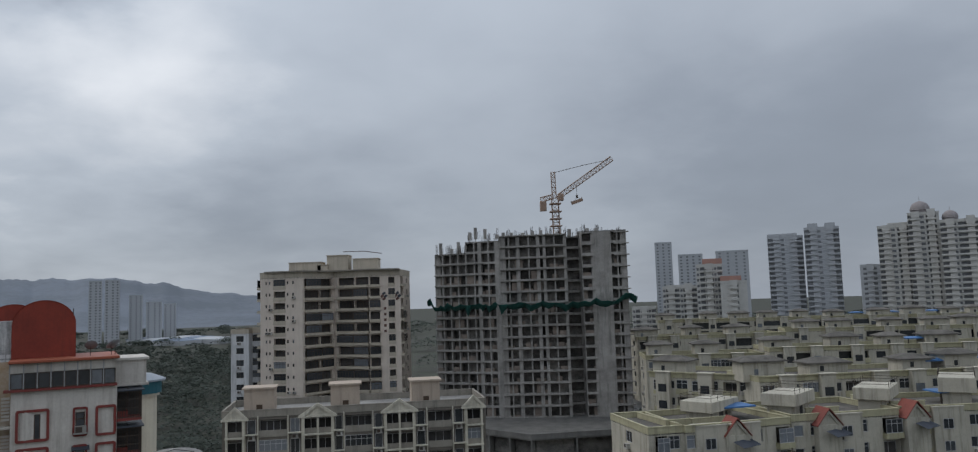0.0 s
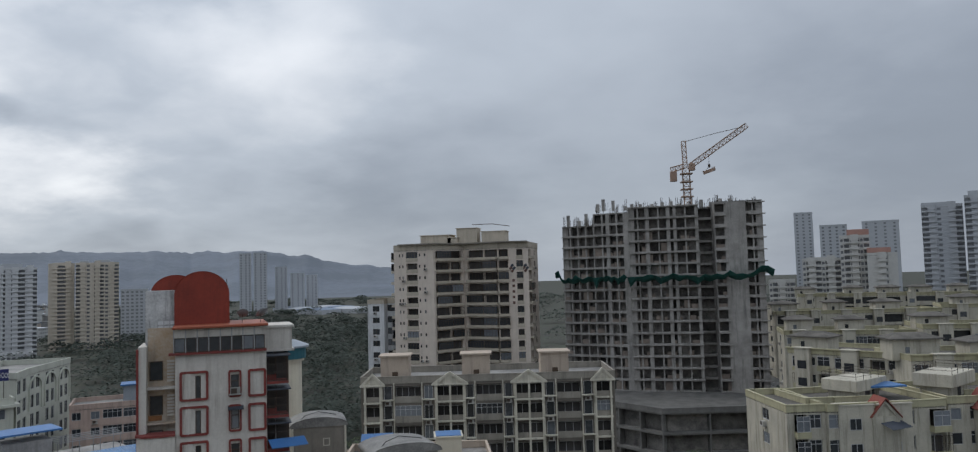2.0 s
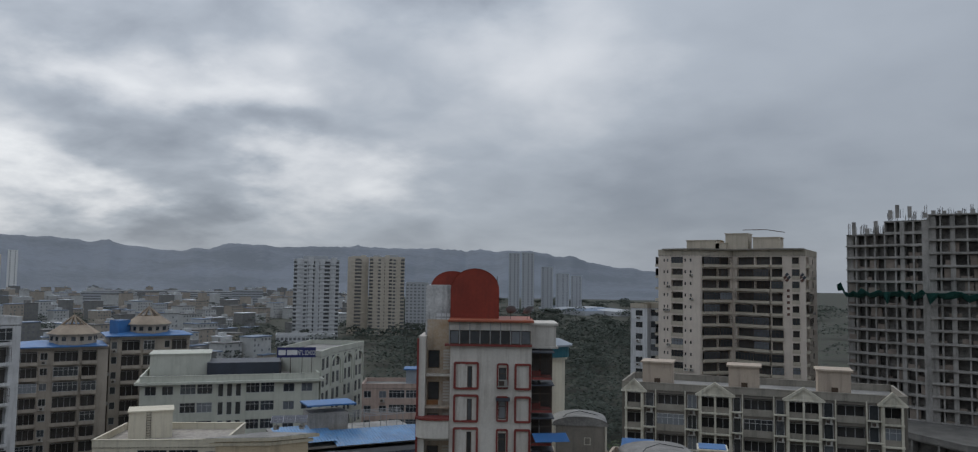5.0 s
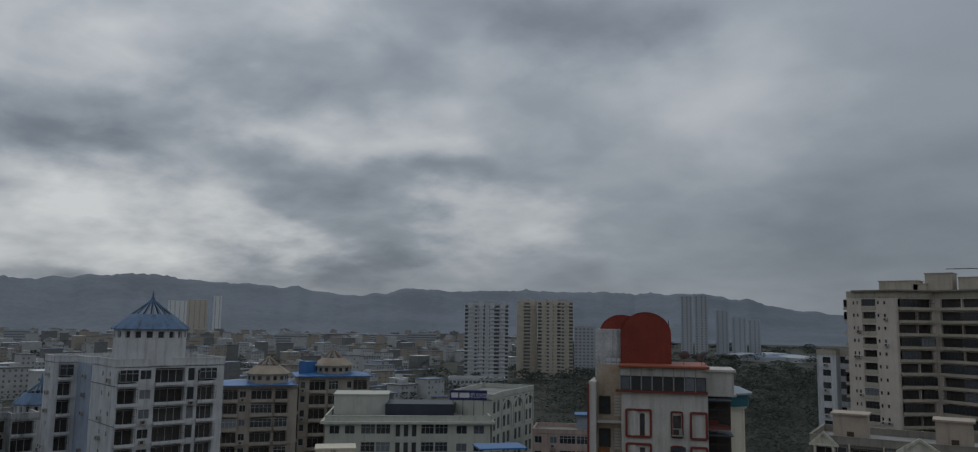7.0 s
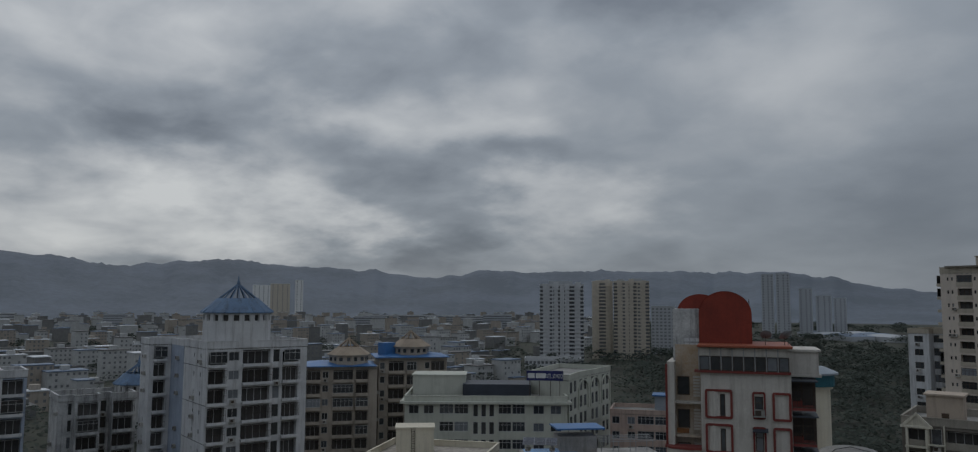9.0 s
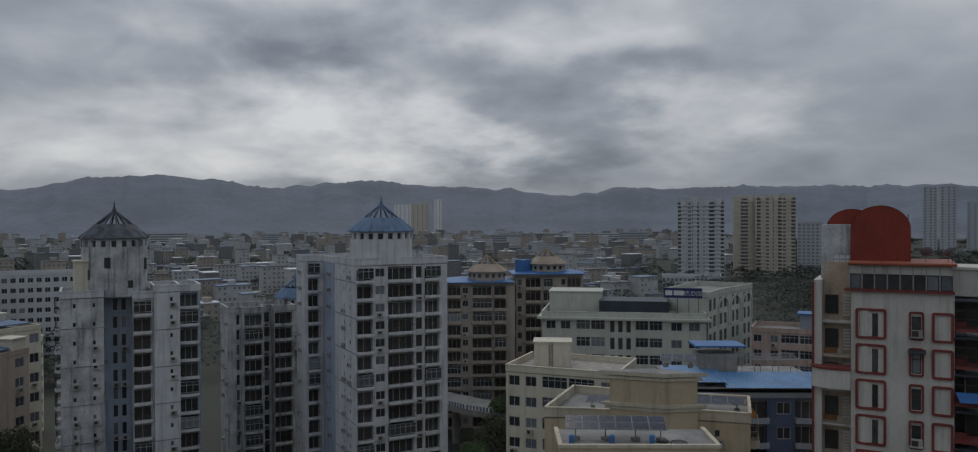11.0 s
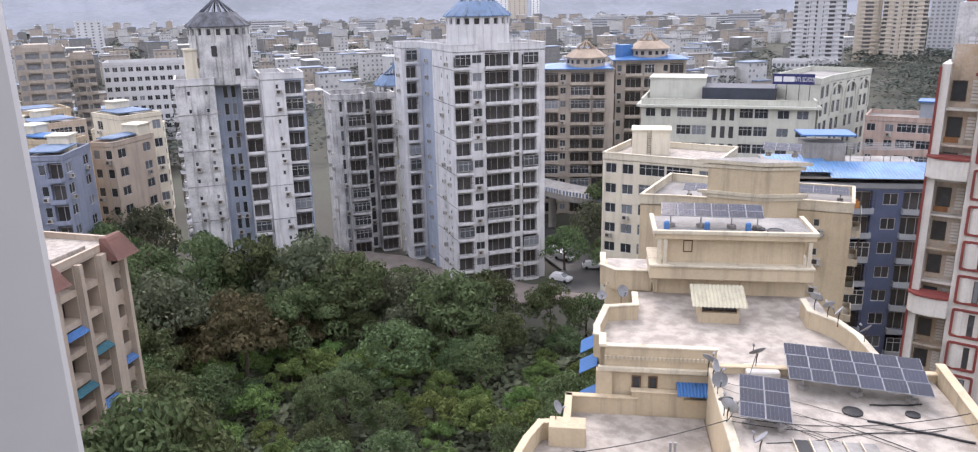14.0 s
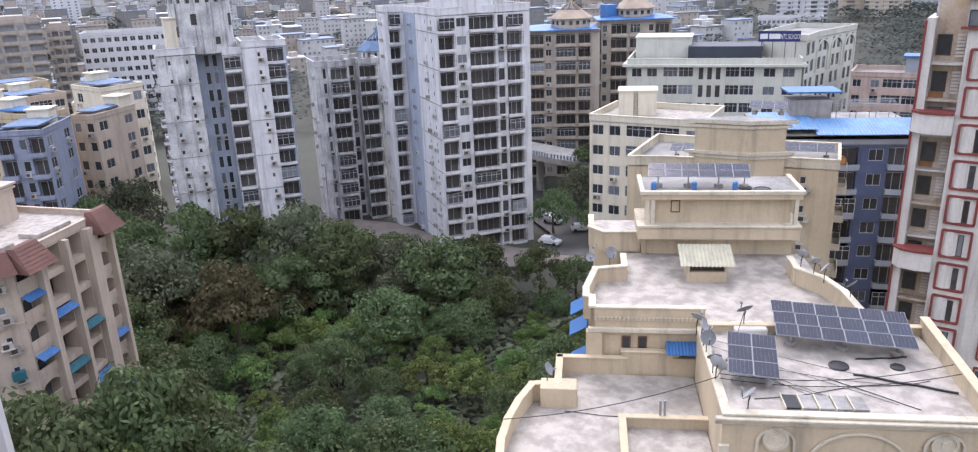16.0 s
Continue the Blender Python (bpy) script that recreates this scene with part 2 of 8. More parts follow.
EARTH = material("wet_earth_and_scrub", (0.05, 0.056, 0.038), second=(0.045, 0.042, 0.034), grain=0.8, size=6.0)
PAVING = material("compound_paving", (0.20, 0.17, 0.15), second=(0.13, 0.11, 0.10), grain=0.6)


def leafage(name, dark, light):
    m = material(name, light, second=dark, rough=0.75, grain=0.6, bump=0.0, spec=0.08)
    t = m.node_tree
    b = t.nodes["Principled BSDF"]
    old = b.inputs["Base Color"].links[0].from_socket
    hsv = t.nodes.new("ShaderNodeHueSaturation")
    isl = t.nodes.new("ShaderNodeNewGeometry").outputs["Random Per Island"]
    info = t.nodes.new("ShaderNodeObjectInfo").outputs["Random"]
    v = calc(t, "ADD", calc(t, "MULTIPLY", isl, 0.55), calc(t, "MULTIPLY", info, 0.5))
    t.links.new(calc(t, "ADD", v, 0.5), hsv.inputs["Value"])
    t.links.new(calc(t, "MULTIPLY_ADD", info, 0.06, 0.47), hsv.inputs["Hue"])
    t.links.new(old, hsv.inputs["Color"])
    t.links.new(hsv.outputs[0], b.inputs["Base Color"])
    thin = t.nodes.new("ShaderNodeBsdfTranslucent")
    t.links.new(hsv.outputs[0], thin.inputs[0])
    both = t.nodes.new("ShaderNodeMixShader")
    both.inputs[0].default_value = 0.35
    t.links.new(b.outputs[0], both.inputs[1])
    t.links.new(thin.outputs[0], both.inputs[2])
    t.links.new(both.outputs[0], t.nodes["Material Output"].inputs["Surface"])
    return m


LEAF_DEEP = leafage("deep_green_leaves", (0.064, 0.088, 0.042), (0.118, 0.155, 0.073))
LEAF_FRESH = leafage("fresh_green_leaves", (0.076, 0.115, 0.04), (0.15, 0.21, 0.07))
LEAF_DULL = leafage("dull_olive_leaves", (0.072, 0.085, 0.054), (0.13, 0.145, 0.092))
LEAF_RUSSET = leafage("russet_flushed_leaves", (0.085, 0.082, 0.042), (0.14, 0.125, 0.065))
# greyer than the near leaves: far haze is put into the colour
LEAF_FAR = leafage("haze_greyed_leaves", (0.06, 0.072, 0.06), (0.09, 0.104, 0.09))


# ---- builders ----
BASE = {}


def place_in(ob, m, parent=None):
    BASE[ob] = m
    if parent:
        ob.parent = parent
        ob.matrix_basis = BASE[parent].inverted() @ m
    else:
        ob.matrix_basis = m
    return ob


def thing(name, x, y, z, label, category, group="", kind="", rz=0):
    ob = new(name)
    ob.empty_display_size = 0.5
    place_in(ob, pose(x, y, z, 0, 0, rz))
    return tagged(ob, label, category, group, kind)


def part(name, me, mat, parent, label="", m=None):
    """One mesh object under a thing or part. me: a mesh or a bmesh. m: its pose in the world."""
    if isinstance(me, bmesh.types.BMesh):
        data = bpy.data.meshes.new(name)
        me.to_mesh(data)
        me.free()
        me = data
    for mm in (mat if isinstance(mat, (list, tuple)) else [mat]):
        if mat is not None and len(me.materials) < (len(mat) if isinstance(mat, (list, tuple)) else 1):
            me.materials.append(mm)
    ob = new(name, me)
    place_in(ob, m if m is not None else BASE[parent].copy(), parent)
    return tagged(ob, label) if label else ob


QUADS = ((0, 3, 2, 1), (4, 5, 6, 7), (0, 1, 5, 4), (1, 2, 6, 5), (2, 3, 7, 6), (3, 0, 4, 7))


def boxes(name, items, bevel=0.0):
    """A mesh of boxes (x0, y0, z0, x1, y1, z1[, slot])."""
    v, f, s = [], [], []
    for it in items:
        x0, y0, z0, x1, y1, z1 = it[:6]
        k = len(v)
        v += [(x0, y0, z0), (x1, y0, z0), (x1, y1, z0), (x0, y1, z0), (x0, y0, z1), (x1, y0, z1), (x1, y1, z1), (x0, y1, z1)]
        f += [tuple(k + i for i in q) for q in QUADS]
        s += [it[6] if len(it) > 6 else 0] * 6
    me = bpy.data.meshes.new(name)
    me.from_pydata(v, [], f)
    me.polygons.foreach_set("material_index", s)
    if bevel > 0:
        bm = bmesh.new()
        bm.from_mesh(me)
        bmesh.ops.bevel(bm, geom=bm.edges[:], offset=bevel, segments=1, affect="EDGES", profile=0.5)
        bm.to_mesh(me)
        bm.free()
    me.update()
    return me


def prism(name, poly, z0, z1, bevel=0.0):
    """A solid of a plan polygon."""
    bm = bmesh.new()
    low = [bm.verts.new((x, y, z0)) for x, y in poly]
    top = [bm.verts.new((x, y, z1)) for x, y in poly]
    n = len(poly)
    bm.faces.new(top)
    bm.faces.new(low[::-1])
    for i in range(n):
        bm.faces.new((low[i], low[(i + 1) % n], top[(i + 1) % n], top[i]))
    bmesh.ops.recalc_face_normals(bm, faces=bm.faces[:])
    if bevel > 0:
        bmesh.ops.bevel(bm, geom=bm.edges[:], offset=bevel, segments=2, affect="EDGES", profile=0.5)
    me = bpy.data.meshes.new(name)
    bm.to_mesh(me)
    bm.free()
    return me


def tube(name, points, radius, sides=6, closed=False):
    """A round bar along a line; radius one number or one for each point."""
    bm = bmesh.new()
    rings = []
    pts = [Vector(p) for p in points]
    for i, p in enumerate(pts):
        a, b = pts[max(i - 1, 0)], pts[min(i + 1, len(pts) - 1)]
        q = (b - a).to_track_quat("Z", "Y")
        r = radius[i] if isinstance(radius, (list, tuple)) else radius
        rings.append([bm.verts.new(p + q @ Vector((r * math.cos(2 * math.pi * k / sides), r * math.sin(2 * math.pi * k / sides), 0))) for k in range(sides)])
    for r0, r1 in zip(rings, rings[1:]):
        for k in range(sides):
            bm.faces.new((r0[k], r0[(k + 1) % sides], r1[(k + 1) % sides], r1[k]))
    bm.faces.new(rings[0][::-1])
    bm.faces.new(rings[-1])
    me = bpy.data.meshes.new(name)
    bm.to_mesh(me)
    bm.free()
    return me


def lathe(name, profile, sides=24, turn=0.0):
    """A turned solid from (radius, z) pairs."""
    bm = bmesh.new()
    rings = []
    for r, z in profile:
        rings.append([bm.verts.new((r * math.cos(2 * math.pi * (k + turn) / sides), r * math.sin(2 * math.pi * (k + turn) / sides), z)) for k in range(sides)])
    for r0, r1 in zip(rings, rings[1:]):
        for k in range(sides):
            bm.faces.new((r0[k], r0[(k + 1) % sides], r1[(k + 1) % sides], r1[k]))
    bm.faces.new(rings[0][::-1])
    bm.faces.new(rings[-1])
    me = bpy.data.meshes.new(name)
    bm.to_mesh(me)
    bm.free()
    return me


def side_frame(p0, p1, z):
    """Pose of a facade seen from outside: x from p0 to p1, y inwards, z up; and its length."""
    d = Vector((p1[0] - p0[0], p1[1] - p0[1], 0))
    n = d.length
    d /= n
    m = Matrix(((d.x, -d.y, 0, p0[0]), (d.y, d.x, 0, p0[1]), (0, 0, 1, z), (0, 0, 0, 1)))
    return m, n


def pierced(name, width, height, holes, thick=0.25):
    """A wall with real openings (x0, z0, x1, z1, depth), y inwards; each has its reveals."""
    xs = sorted({0.0, width, *[round(h[0], 3) for h in holes], *[round(h[2], 3) for h in holes]})
    zs = sorted({0.0, height, *[round(h[1], 3) for h in holes], *[round(h[3], 3) for h in holes]})
    ix, iz = {x: i for i, x in enumerate(xs)}, {z: i for i, z in enumerate(zs)}
    gap = np.zeros((len(xs), len(zs)))
    for x0, z0, x1, z1, dep in holes:
        gap[ix[round(x0, 3)]:ix[round(x1, 3)], iz[round(z0, 3)]:iz[round(z1, 3)]] = dep
    v, f, seen = [], [], {}

    def at(x, y, z):
        k = (round(x, 3), round(y, 3), round(z, 3))
        if k not in seen:
            seen[k] = len(v)
            v.append(k)
        return seen[k]

    for j in range(len(zs) - 1):
        i = 0
        while i < len(xs) - 1:
            if gap[i, j]:
                i += 1
                continue
            k = i
            while k < len(xs) - 1 and not gap[k, j]:
                k += 1
            f.append((at(xs[i], 0, zs[j]), at(xs[k], 0, zs[j]), at(xs[k], 0, zs[j + 1]), at(xs[i], 0, zs[j + 1])))
            i = k
    for h in holes:
        x0, z0, x1, z1, d = (*[round(q, 3) for q in h[:4]], h[4])
        a, b, c, e = at(x0, 0, z0), at(x1, 0, z0), at(x1, 0, z1), at(x0, 0, z1)
        A, B, C, E = at(x0, d, z0), at(x1, d, z0), at(x1, d, z1), at(x0, d, z1)
        f += [(a, b, B, A), (b, c, C, B), (c, e, E, C), (e, a, A, E)]
    me = bpy.data.meshes.new(name)
    me.from_pydata(v, [], f)
    me.update()
    return me


MESHES = {}


def cached(key, make):
    if key not in MESHES:
        MESHES[key] = make()
    return MESHES[key]


def glazed(name, w, h, cells, thick, sink):
    """A plate with sunk panes closing its openings, one piece: slot 0 the frame, slot 1 the panes."""
    me = pierced(name, w, h, [(x0, z0, x1, z1, sink) for x0, z0, x1, z1 in cells])
    v = [tuple(q.co) for q in me.vertices]
    f = [tuple(q.vertices) for q in me.polygons]
    n = len(f)
    look_up = {(round(x, 3), round(y, 3), round(z, 3)): i for i, (x, y, z) in enumerate(v)}
    for c in cells:
        x0, z0, x1, z1 = (round(q, 3) for q in c)
        f.append(tuple(look_up[(x, round(sink, 3), z)] for x, z in ((x0, z0), (x1, z0), (x1, z1), (x0, z1))))
    out = bpy.data.meshes.new(name)
    out.from_pydata(v, [], f)
    out.polygons.foreach_set("material_index", [0] * n + [1] * (len(f) - n))
    out.update()
    bpy.data.meshes.remove(me)
    return out


def window_mesh(w, h, style):
    """A sliding window in its frame, standing in x, 0 to w, y inwards from its face."""
    e = 0.07
    n = max(1, round(w / 0.9)) if style != "one" else 1
    cells = []
    for k in range(n):
        x0, x1 = max(e, w * k / n + 0.03), min(w - e, w * (k + 1) / n - 0.03)
        if style == "band":
            cells += [(x0, e, x1, h * 0.66), (x0, h * 0.66 + 0.06, x1, h - e)]
        else:
            cells.append((x0, e, x1, h - e))
    return glazed("window", w, h, cells, 0.08, 0.05)


def room_mesh(w, h):
    """The shaded back of a balcony: tall sliding doors between slim jambs under a lintel."""
    n = max(2, round(w / 1.1))
    cells = [(w * k / n + 0.04, 0.02, w * (k + 1) / n - 0.04, h * 0.86) for k in range(n)]
    return glazed("balcony_door", w, h, cells + [(0.04, h * 0.9, w - 0.04, h - 0.03)], 0.08, 0.06)


def balcony_mesh(w, dep, rail, bow):
    """Slab and low parapet, standing out in -y; bow: rounded in plan."""
    n = 8 if bow else 1
    v, f = [], []
    prof = []
    for k in range(n + 1):
        s = k / n
        out = dep * (0.72 + 0.28 * math.sin(math.pi * s)) if bow else dep
        prof.append((w * s, -out))
    bm = bmesh.new()

    def loop(z, inset=0.0):
        return [bm.verts.new((0 + (inset if inset else 0), 0, z))] + [bm.verts.new((x * (1 - 2 * inset / w) + inset, y + inset, z)) for x, y in prof] + [bm.verts.new((w - (inset if inset else 0), 0, z))]

    a, b = loop(-0.16), loop(rail)
    c, d = loop(rail, 0.1), loop(0.02, 0.1)
    m = len(a)
    bm.faces.new(a[::-1])
    bm.faces.new(d)
    for p, q in ((a, b), (b, c), (c, d)):
        for k in range(m - 1):
            bm.faces.new((p[k], p[k + 1], q[k + 1], q[k]))
    bmesh.ops.recalc_face_normals(bm, faces=bm.faces[:])
    me = bpy.data.meshes.new("balcony")
    bm.to_mesh(me)
    bm.free()
    return me


def grille_mesh(w, dep, z0, z1, bow, gap=0.33):
    it = []
    n = max(3, round(w / gap))
    for k in range(n + 1):
        s = k / n
        out = dep * (0.72 + 0.28 * math.sin(math.pi * s)) if bow else dep
        it.append((w * s - 0.02, -out + 0.02, z0, w * s + 0.02, -out + 0.06, z1))
    for z in (z0 + (z1 - z0) * 0.5, z1):
        for k in range(n):
            o0 = dep * (0.72 + 0.28 * math.sin(math.pi * (k + 0.5) / n)) if bow else dep
            it.append((w * k / n, -o0 + 0.02, z - 0.025, w * (k + 1) / n, -o0 + 0.06, z + 0.025))
    return boxes("grille", it)


def ac_mesh():
    return boxes("air_conditioner", [(0, -0.5, 0, 0.85, 0, 0.55, 0), (0.06, -0.52, 0.05, 0.55, -0.5, 0.5, 1), (-0.1, -0.6, -0.08, 0.95, 0, 0, 0)])


def shade_mesh(w):
    """A sloping sunshade over a window."""
    me = bpy.data.meshes.new("sunshade")
    me.from_pydata([(0, 0, 0.25), (w, 0, 0.25), (w, -0.6, 0), (0, -0.6, 0), (0, 0, 0.17), (w, 0, 0.17), (w, -0.6, -0.06), (0, -0.6, -0.06)], [],
                   [(0, 3, 2, 1), (4, 5, 6, 7), (3, 7, 6, 2), (0, 4, 7, 3), (1, 2, 6, 5)])
    return me


def facade(parent, p0, p1, z0, z1, floors, cols, wall_mat, trim_mat=None, far=False, frame_mat=None, glass=None, ac=0.25, awning=0.0, bars=0.6, enclosed=0.4, rng=None, skip_low=0, low_rail=0.55):
    """A facade from p0 to p1 (left to right from outside). cols: (kind, relative width), repeated on each floor.
    p plain, w window, t tall window, s small window, r ribbon, b balcony, B bowed balcony, d recessed balcony, o bare concrete bay."""
    rng = rng or random.Random(int(abs(p0[0] * 13 + p0[1] * 7 + z1)))
    m, width = side_frame(p0, p1, z0)
    height, h = z1 - z0, (z1 - z0) / floors
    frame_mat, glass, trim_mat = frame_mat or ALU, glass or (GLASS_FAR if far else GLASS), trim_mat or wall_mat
    total = sum(c[1] for c in cols)
    holes, todo = [], []
    for j in range(skip_low, floors):
        x = 0.0
        for kind, rel in cols:
            cw = width * rel / total
            zb = j * h
            if kind == "w":
                ow = min(cw * 0.66, 2.1)
                o = (x + (cw - ow) / 2, zb + 0.3 * h, x + (cw + ow) / 2, zb + 0.78 * h, 0.18)
            elif kind == "t":
                ow = cw * 0.62
                o = (x + (cw - ow) / 2, zb + 0.14 * h, x + (cw + ow) / 2, zb + 0.84 * h, 0.18)
            elif kind == "s":
                ow = min(cw * 0.4, 0.6)
                o = (x + (cw - ow) / 2, zb + 0.42 * h, x + (cw + ow) / 2, zb + 0.68 * h, 0.15)
            elif kind == "r":
                o = (x + 0.1, zb + 0.3 * h, x + cw - 0.1, zb + 0.85 * h, 0.2)
            elif kind in "bB":
                o = (x + 0.12, zb + 0.04 * h, x + cw - 0.12, zb + 0.86 * h, 0.9)
            elif kind == "d":
                o = (x + 0.15, zb + 0.06 * h, x + cw - 0.15, zb + 0.82 * h, 1.1)
            elif kind == "o":
                o = (x + 0.18, zb + 0.3, x + cw - 0.18, zb + h - 0.35, 1.6)
            else:
                x += cw
                continue
            if o[2] - o[0] > 0.15:
                holes.append(o)
                todo.append((kind, o, x, cw, zb))
            x += cw
    part("wall", pierced("wall", width, height, holes), wall_mat, parent, m=m)
    if far:
        # far off: the panes of one side are one part
        if holes:
            panes = [(o[0], o[4] - 0.06, o[1], o[2], o[4], o[3], 0) for o in holes]
            slabs = [(x, -0.7, zb, x + cw, 0, zb + 1.0, 1) for kind, o, x, cw, zb in todo if kind in "bB"]
            tagged(part("window_panes", boxes("window_panes", panes + slabs), [glass, trim_mat], parent, m=m), kind="stuff")
        return m, width
    for kind, o, x, cw, zb in todo:
        w, hh = round(o[2] - o[0], 2), round(o[3] - o[1], 2)
        at = m @ Matrix.Translation((o[0], o[4] - 0.1, o[1]))
        if kind in "wtsr":
            style = "one" if kind == "s" else ("band" if kind == "r" else "pair")
            part("window", cached(("win", w, hh, style, frame_mat.name, glass.name), lambda: window_mesh(w, hh, style)), [frame_mat, glass], parent, m=at)
            if kind in "wts" and not far and rng.random() < (ac if kind != "s" else ac * 1.4):
                part("air_conditioner", cached("ac", ac_mesh), [AC_WHITE, IRON], parent, m=m @ Matrix.Translation((o[0] + 0.2 * w, 0, o[1] - 0.75)))
            if kind == "w" and not far and rng.random() < awning:
                part("sunshade", cached(("sh", w), lambda: shade_mesh(w + 0.3)), trim_mat, parent, m=m @ Matrix.Translation((o[0] - 0.15, 0, o[3] + 0.05)))
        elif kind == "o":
            # a flat sheet closes the bay, coloured dark for the shade within
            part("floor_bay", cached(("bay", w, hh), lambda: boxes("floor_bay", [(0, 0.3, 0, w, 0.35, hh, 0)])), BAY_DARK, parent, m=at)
        else:
            closed = kind in "bBd" and rng.random() < enclosed
            if closed:
                # glazed in by its owner
                ew, eh = round(cw - 0.1, 2), round(0.62 * h, 2)
                part("window", cached(("win", ew, eh, "band", frame_mat.name, glass.name), lambda: window_mesh(ew, eh, "band")), [frame_mat, glass], parent, m=m @ Matrix.Translation((x + 0.05, -0.8 if kind in "bB" else -0.02, zb + 0.22 * h)))
            else:
                # the panes carry the dimness of the room in their colour
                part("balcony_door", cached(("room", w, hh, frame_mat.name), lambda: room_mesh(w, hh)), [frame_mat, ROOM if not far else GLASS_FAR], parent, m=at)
            dep = 0.9 if kind in "bB" else 0.12
            rail = low_rail if kind != "d" else 0.85
            sw = round(cw - 0.02, 2)
            b = part("balcony", cached(("bal", sw, dep, rail, kind, trim_mat.name), lambda: balcony_mesh(sw, dep, rail, kind == "B")), trim_mat, parent,
                     m=m @ Matrix.Translation((x + 0.01, 0, zb + 0.1)))
            if not far and kind in "bB" and not closed and rng.random() < bars:
                top = round(h * 0.8, 2)
                part("grille", cached(("gr", sw, dep, top, kind), lambda: grille_mesh(sw, dep, rail, top, kind == "B")), IRON, b, m=m @ Matrix.Translation((x + 0.01, 0, zb + 0.1)))
    return m, width


def courses(parent, poly, z0, z1, step, mat):
    """Stained drip courses round a tower, every few storeys."""
    for i in range(len(poly)):
        m, w = side_frame(poly[i], poly[(i + 1) % len(poly)], 0)
        z = z0
        while z < z1:
            part("drip_course", cached(("course", round(w, 2)), lambda: boxes("drip_course", [(0, -0.05, 0, w, -0.003, 0.14)])), mat, parent, m=m @ Matrix.Translation((0, 0, z)))
            z += step


def plan_box(p, u, w, dep):
    """Corners of a plan rectangle: front left, front right, back right, back left; u runs along the front."""
    u = Vector(u).normalized()
    n = Vector((-u.y, u.x))
    a = Vector(p)
    return [tuple(a), tuple(a + u * w), tuple(a + u * w + n * dep), tuple(a + n * dep)]


def block(parent, poly, z0, z1, floors, specs, wall_mat, parapet=0.9, roof_mat=None, **kw):
    """Walls on each side of a plan (left to right from outside), a roof slab and a parapet round it."""
    n = len(poly)
    for i in range(n):
        s = specs[i] if i < len(specs) and specs[i] else [("p", 1)]
        facade(parent, poly[i], poly[(i + 1) % n], z0, z1, floors, s, wall_mat, **kw)
    part("roof", prism("roof", poly, z1 - 0.25, z1), roof_mat or ROOF_GREY, parent, m=Matrix())
    if parapet:
        for i in range(n):
            m, w = side_frame(poly[i], poly[(i + 1) % n], z1)
            part("parapet", boxes("parapet", [(-0.06, -0.06, -0.1, w - 0.02, 0.14, parapet), (-0.1, -0.12, parapet, w, 0.2, parapet + 0.12)]), kw.get("trim_mat") or wall_mat, parent, m=m)


def pos(az, d):
    a = radians(az)
    return (-math.sin(a) * d, math.cos(a) * d)


def along(p, u, s, v=0.0):
    """From p, s metres along u and v metres outwards (towards its right hand)."""
    k = math.hypot(*u)
    return (p[0] + (u[0] * s + u[1] * v) / k, p[1] + (u[1] * s - u[0] * v) / k)


# ---- ground, hills ----
def ground_mesh():
    bm = bmesh.new()
    rings = []
    for r in (2, 30, 60, 90, 120, 160, 220, 320, 480, 750, 1200, 1900, 2900, 4400):
        rings.append([bm.verts.new((r * math.cos(k * math.pi / 48), r * math.sin(k * math.pi / 48), 0.5 * noise.noise((r * math.cos(k * math.pi / 48) / 60, r * math.sin(k * math.pi / 48) / 60, 0)) if r < 300 else 0)) for k in range(96)])
    bm.faces.new(rings[0])
    for a, b in zip(rings, rings[1:]):
        for k in range(96):
            bm.faces.new((a[k], b[k], b[(k + 1) % 96], a[(k + 1) % 96]))
    me = bpy.data.meshes.new("ground")
    bm.to_mesh(me)
    bm.free()
    return me


g = new("ground", ground_mesh())
g.data.materials.append(EARTH)
tagged(g, "damp scrubby earth spreading to the far hills", "ground", kind="structure")

# rain haze painted into the hillside as its blue-grey base colour
HILL_MAT = material("haze_blue_hillside", (0.15, 0.172, 0.205), second=(0.11, 0.128, 0.152), size=90.0, bump=0.0, grain=0.8)
RIDGE = [(112, 2.2), (100, 2.0), (94, 1.75), (88, 1.92), (83.5, 2.8), (79.8, 3.04), (76, 2.75), (72, 2.23), (68, 2.6), (65, 2.81), (61, 2.4), (56, 2.2), (51.2, 1.68), (49, 1.8), (47.2, 2.25), (44, 2.1), (39, 2.2), (34, 2.15), (30, 2.1),
         (25.8, 2.07), (23, 1.7), (20, 1.04), (17.2, 0.75), (14, 0.1), (10, -1.2)]


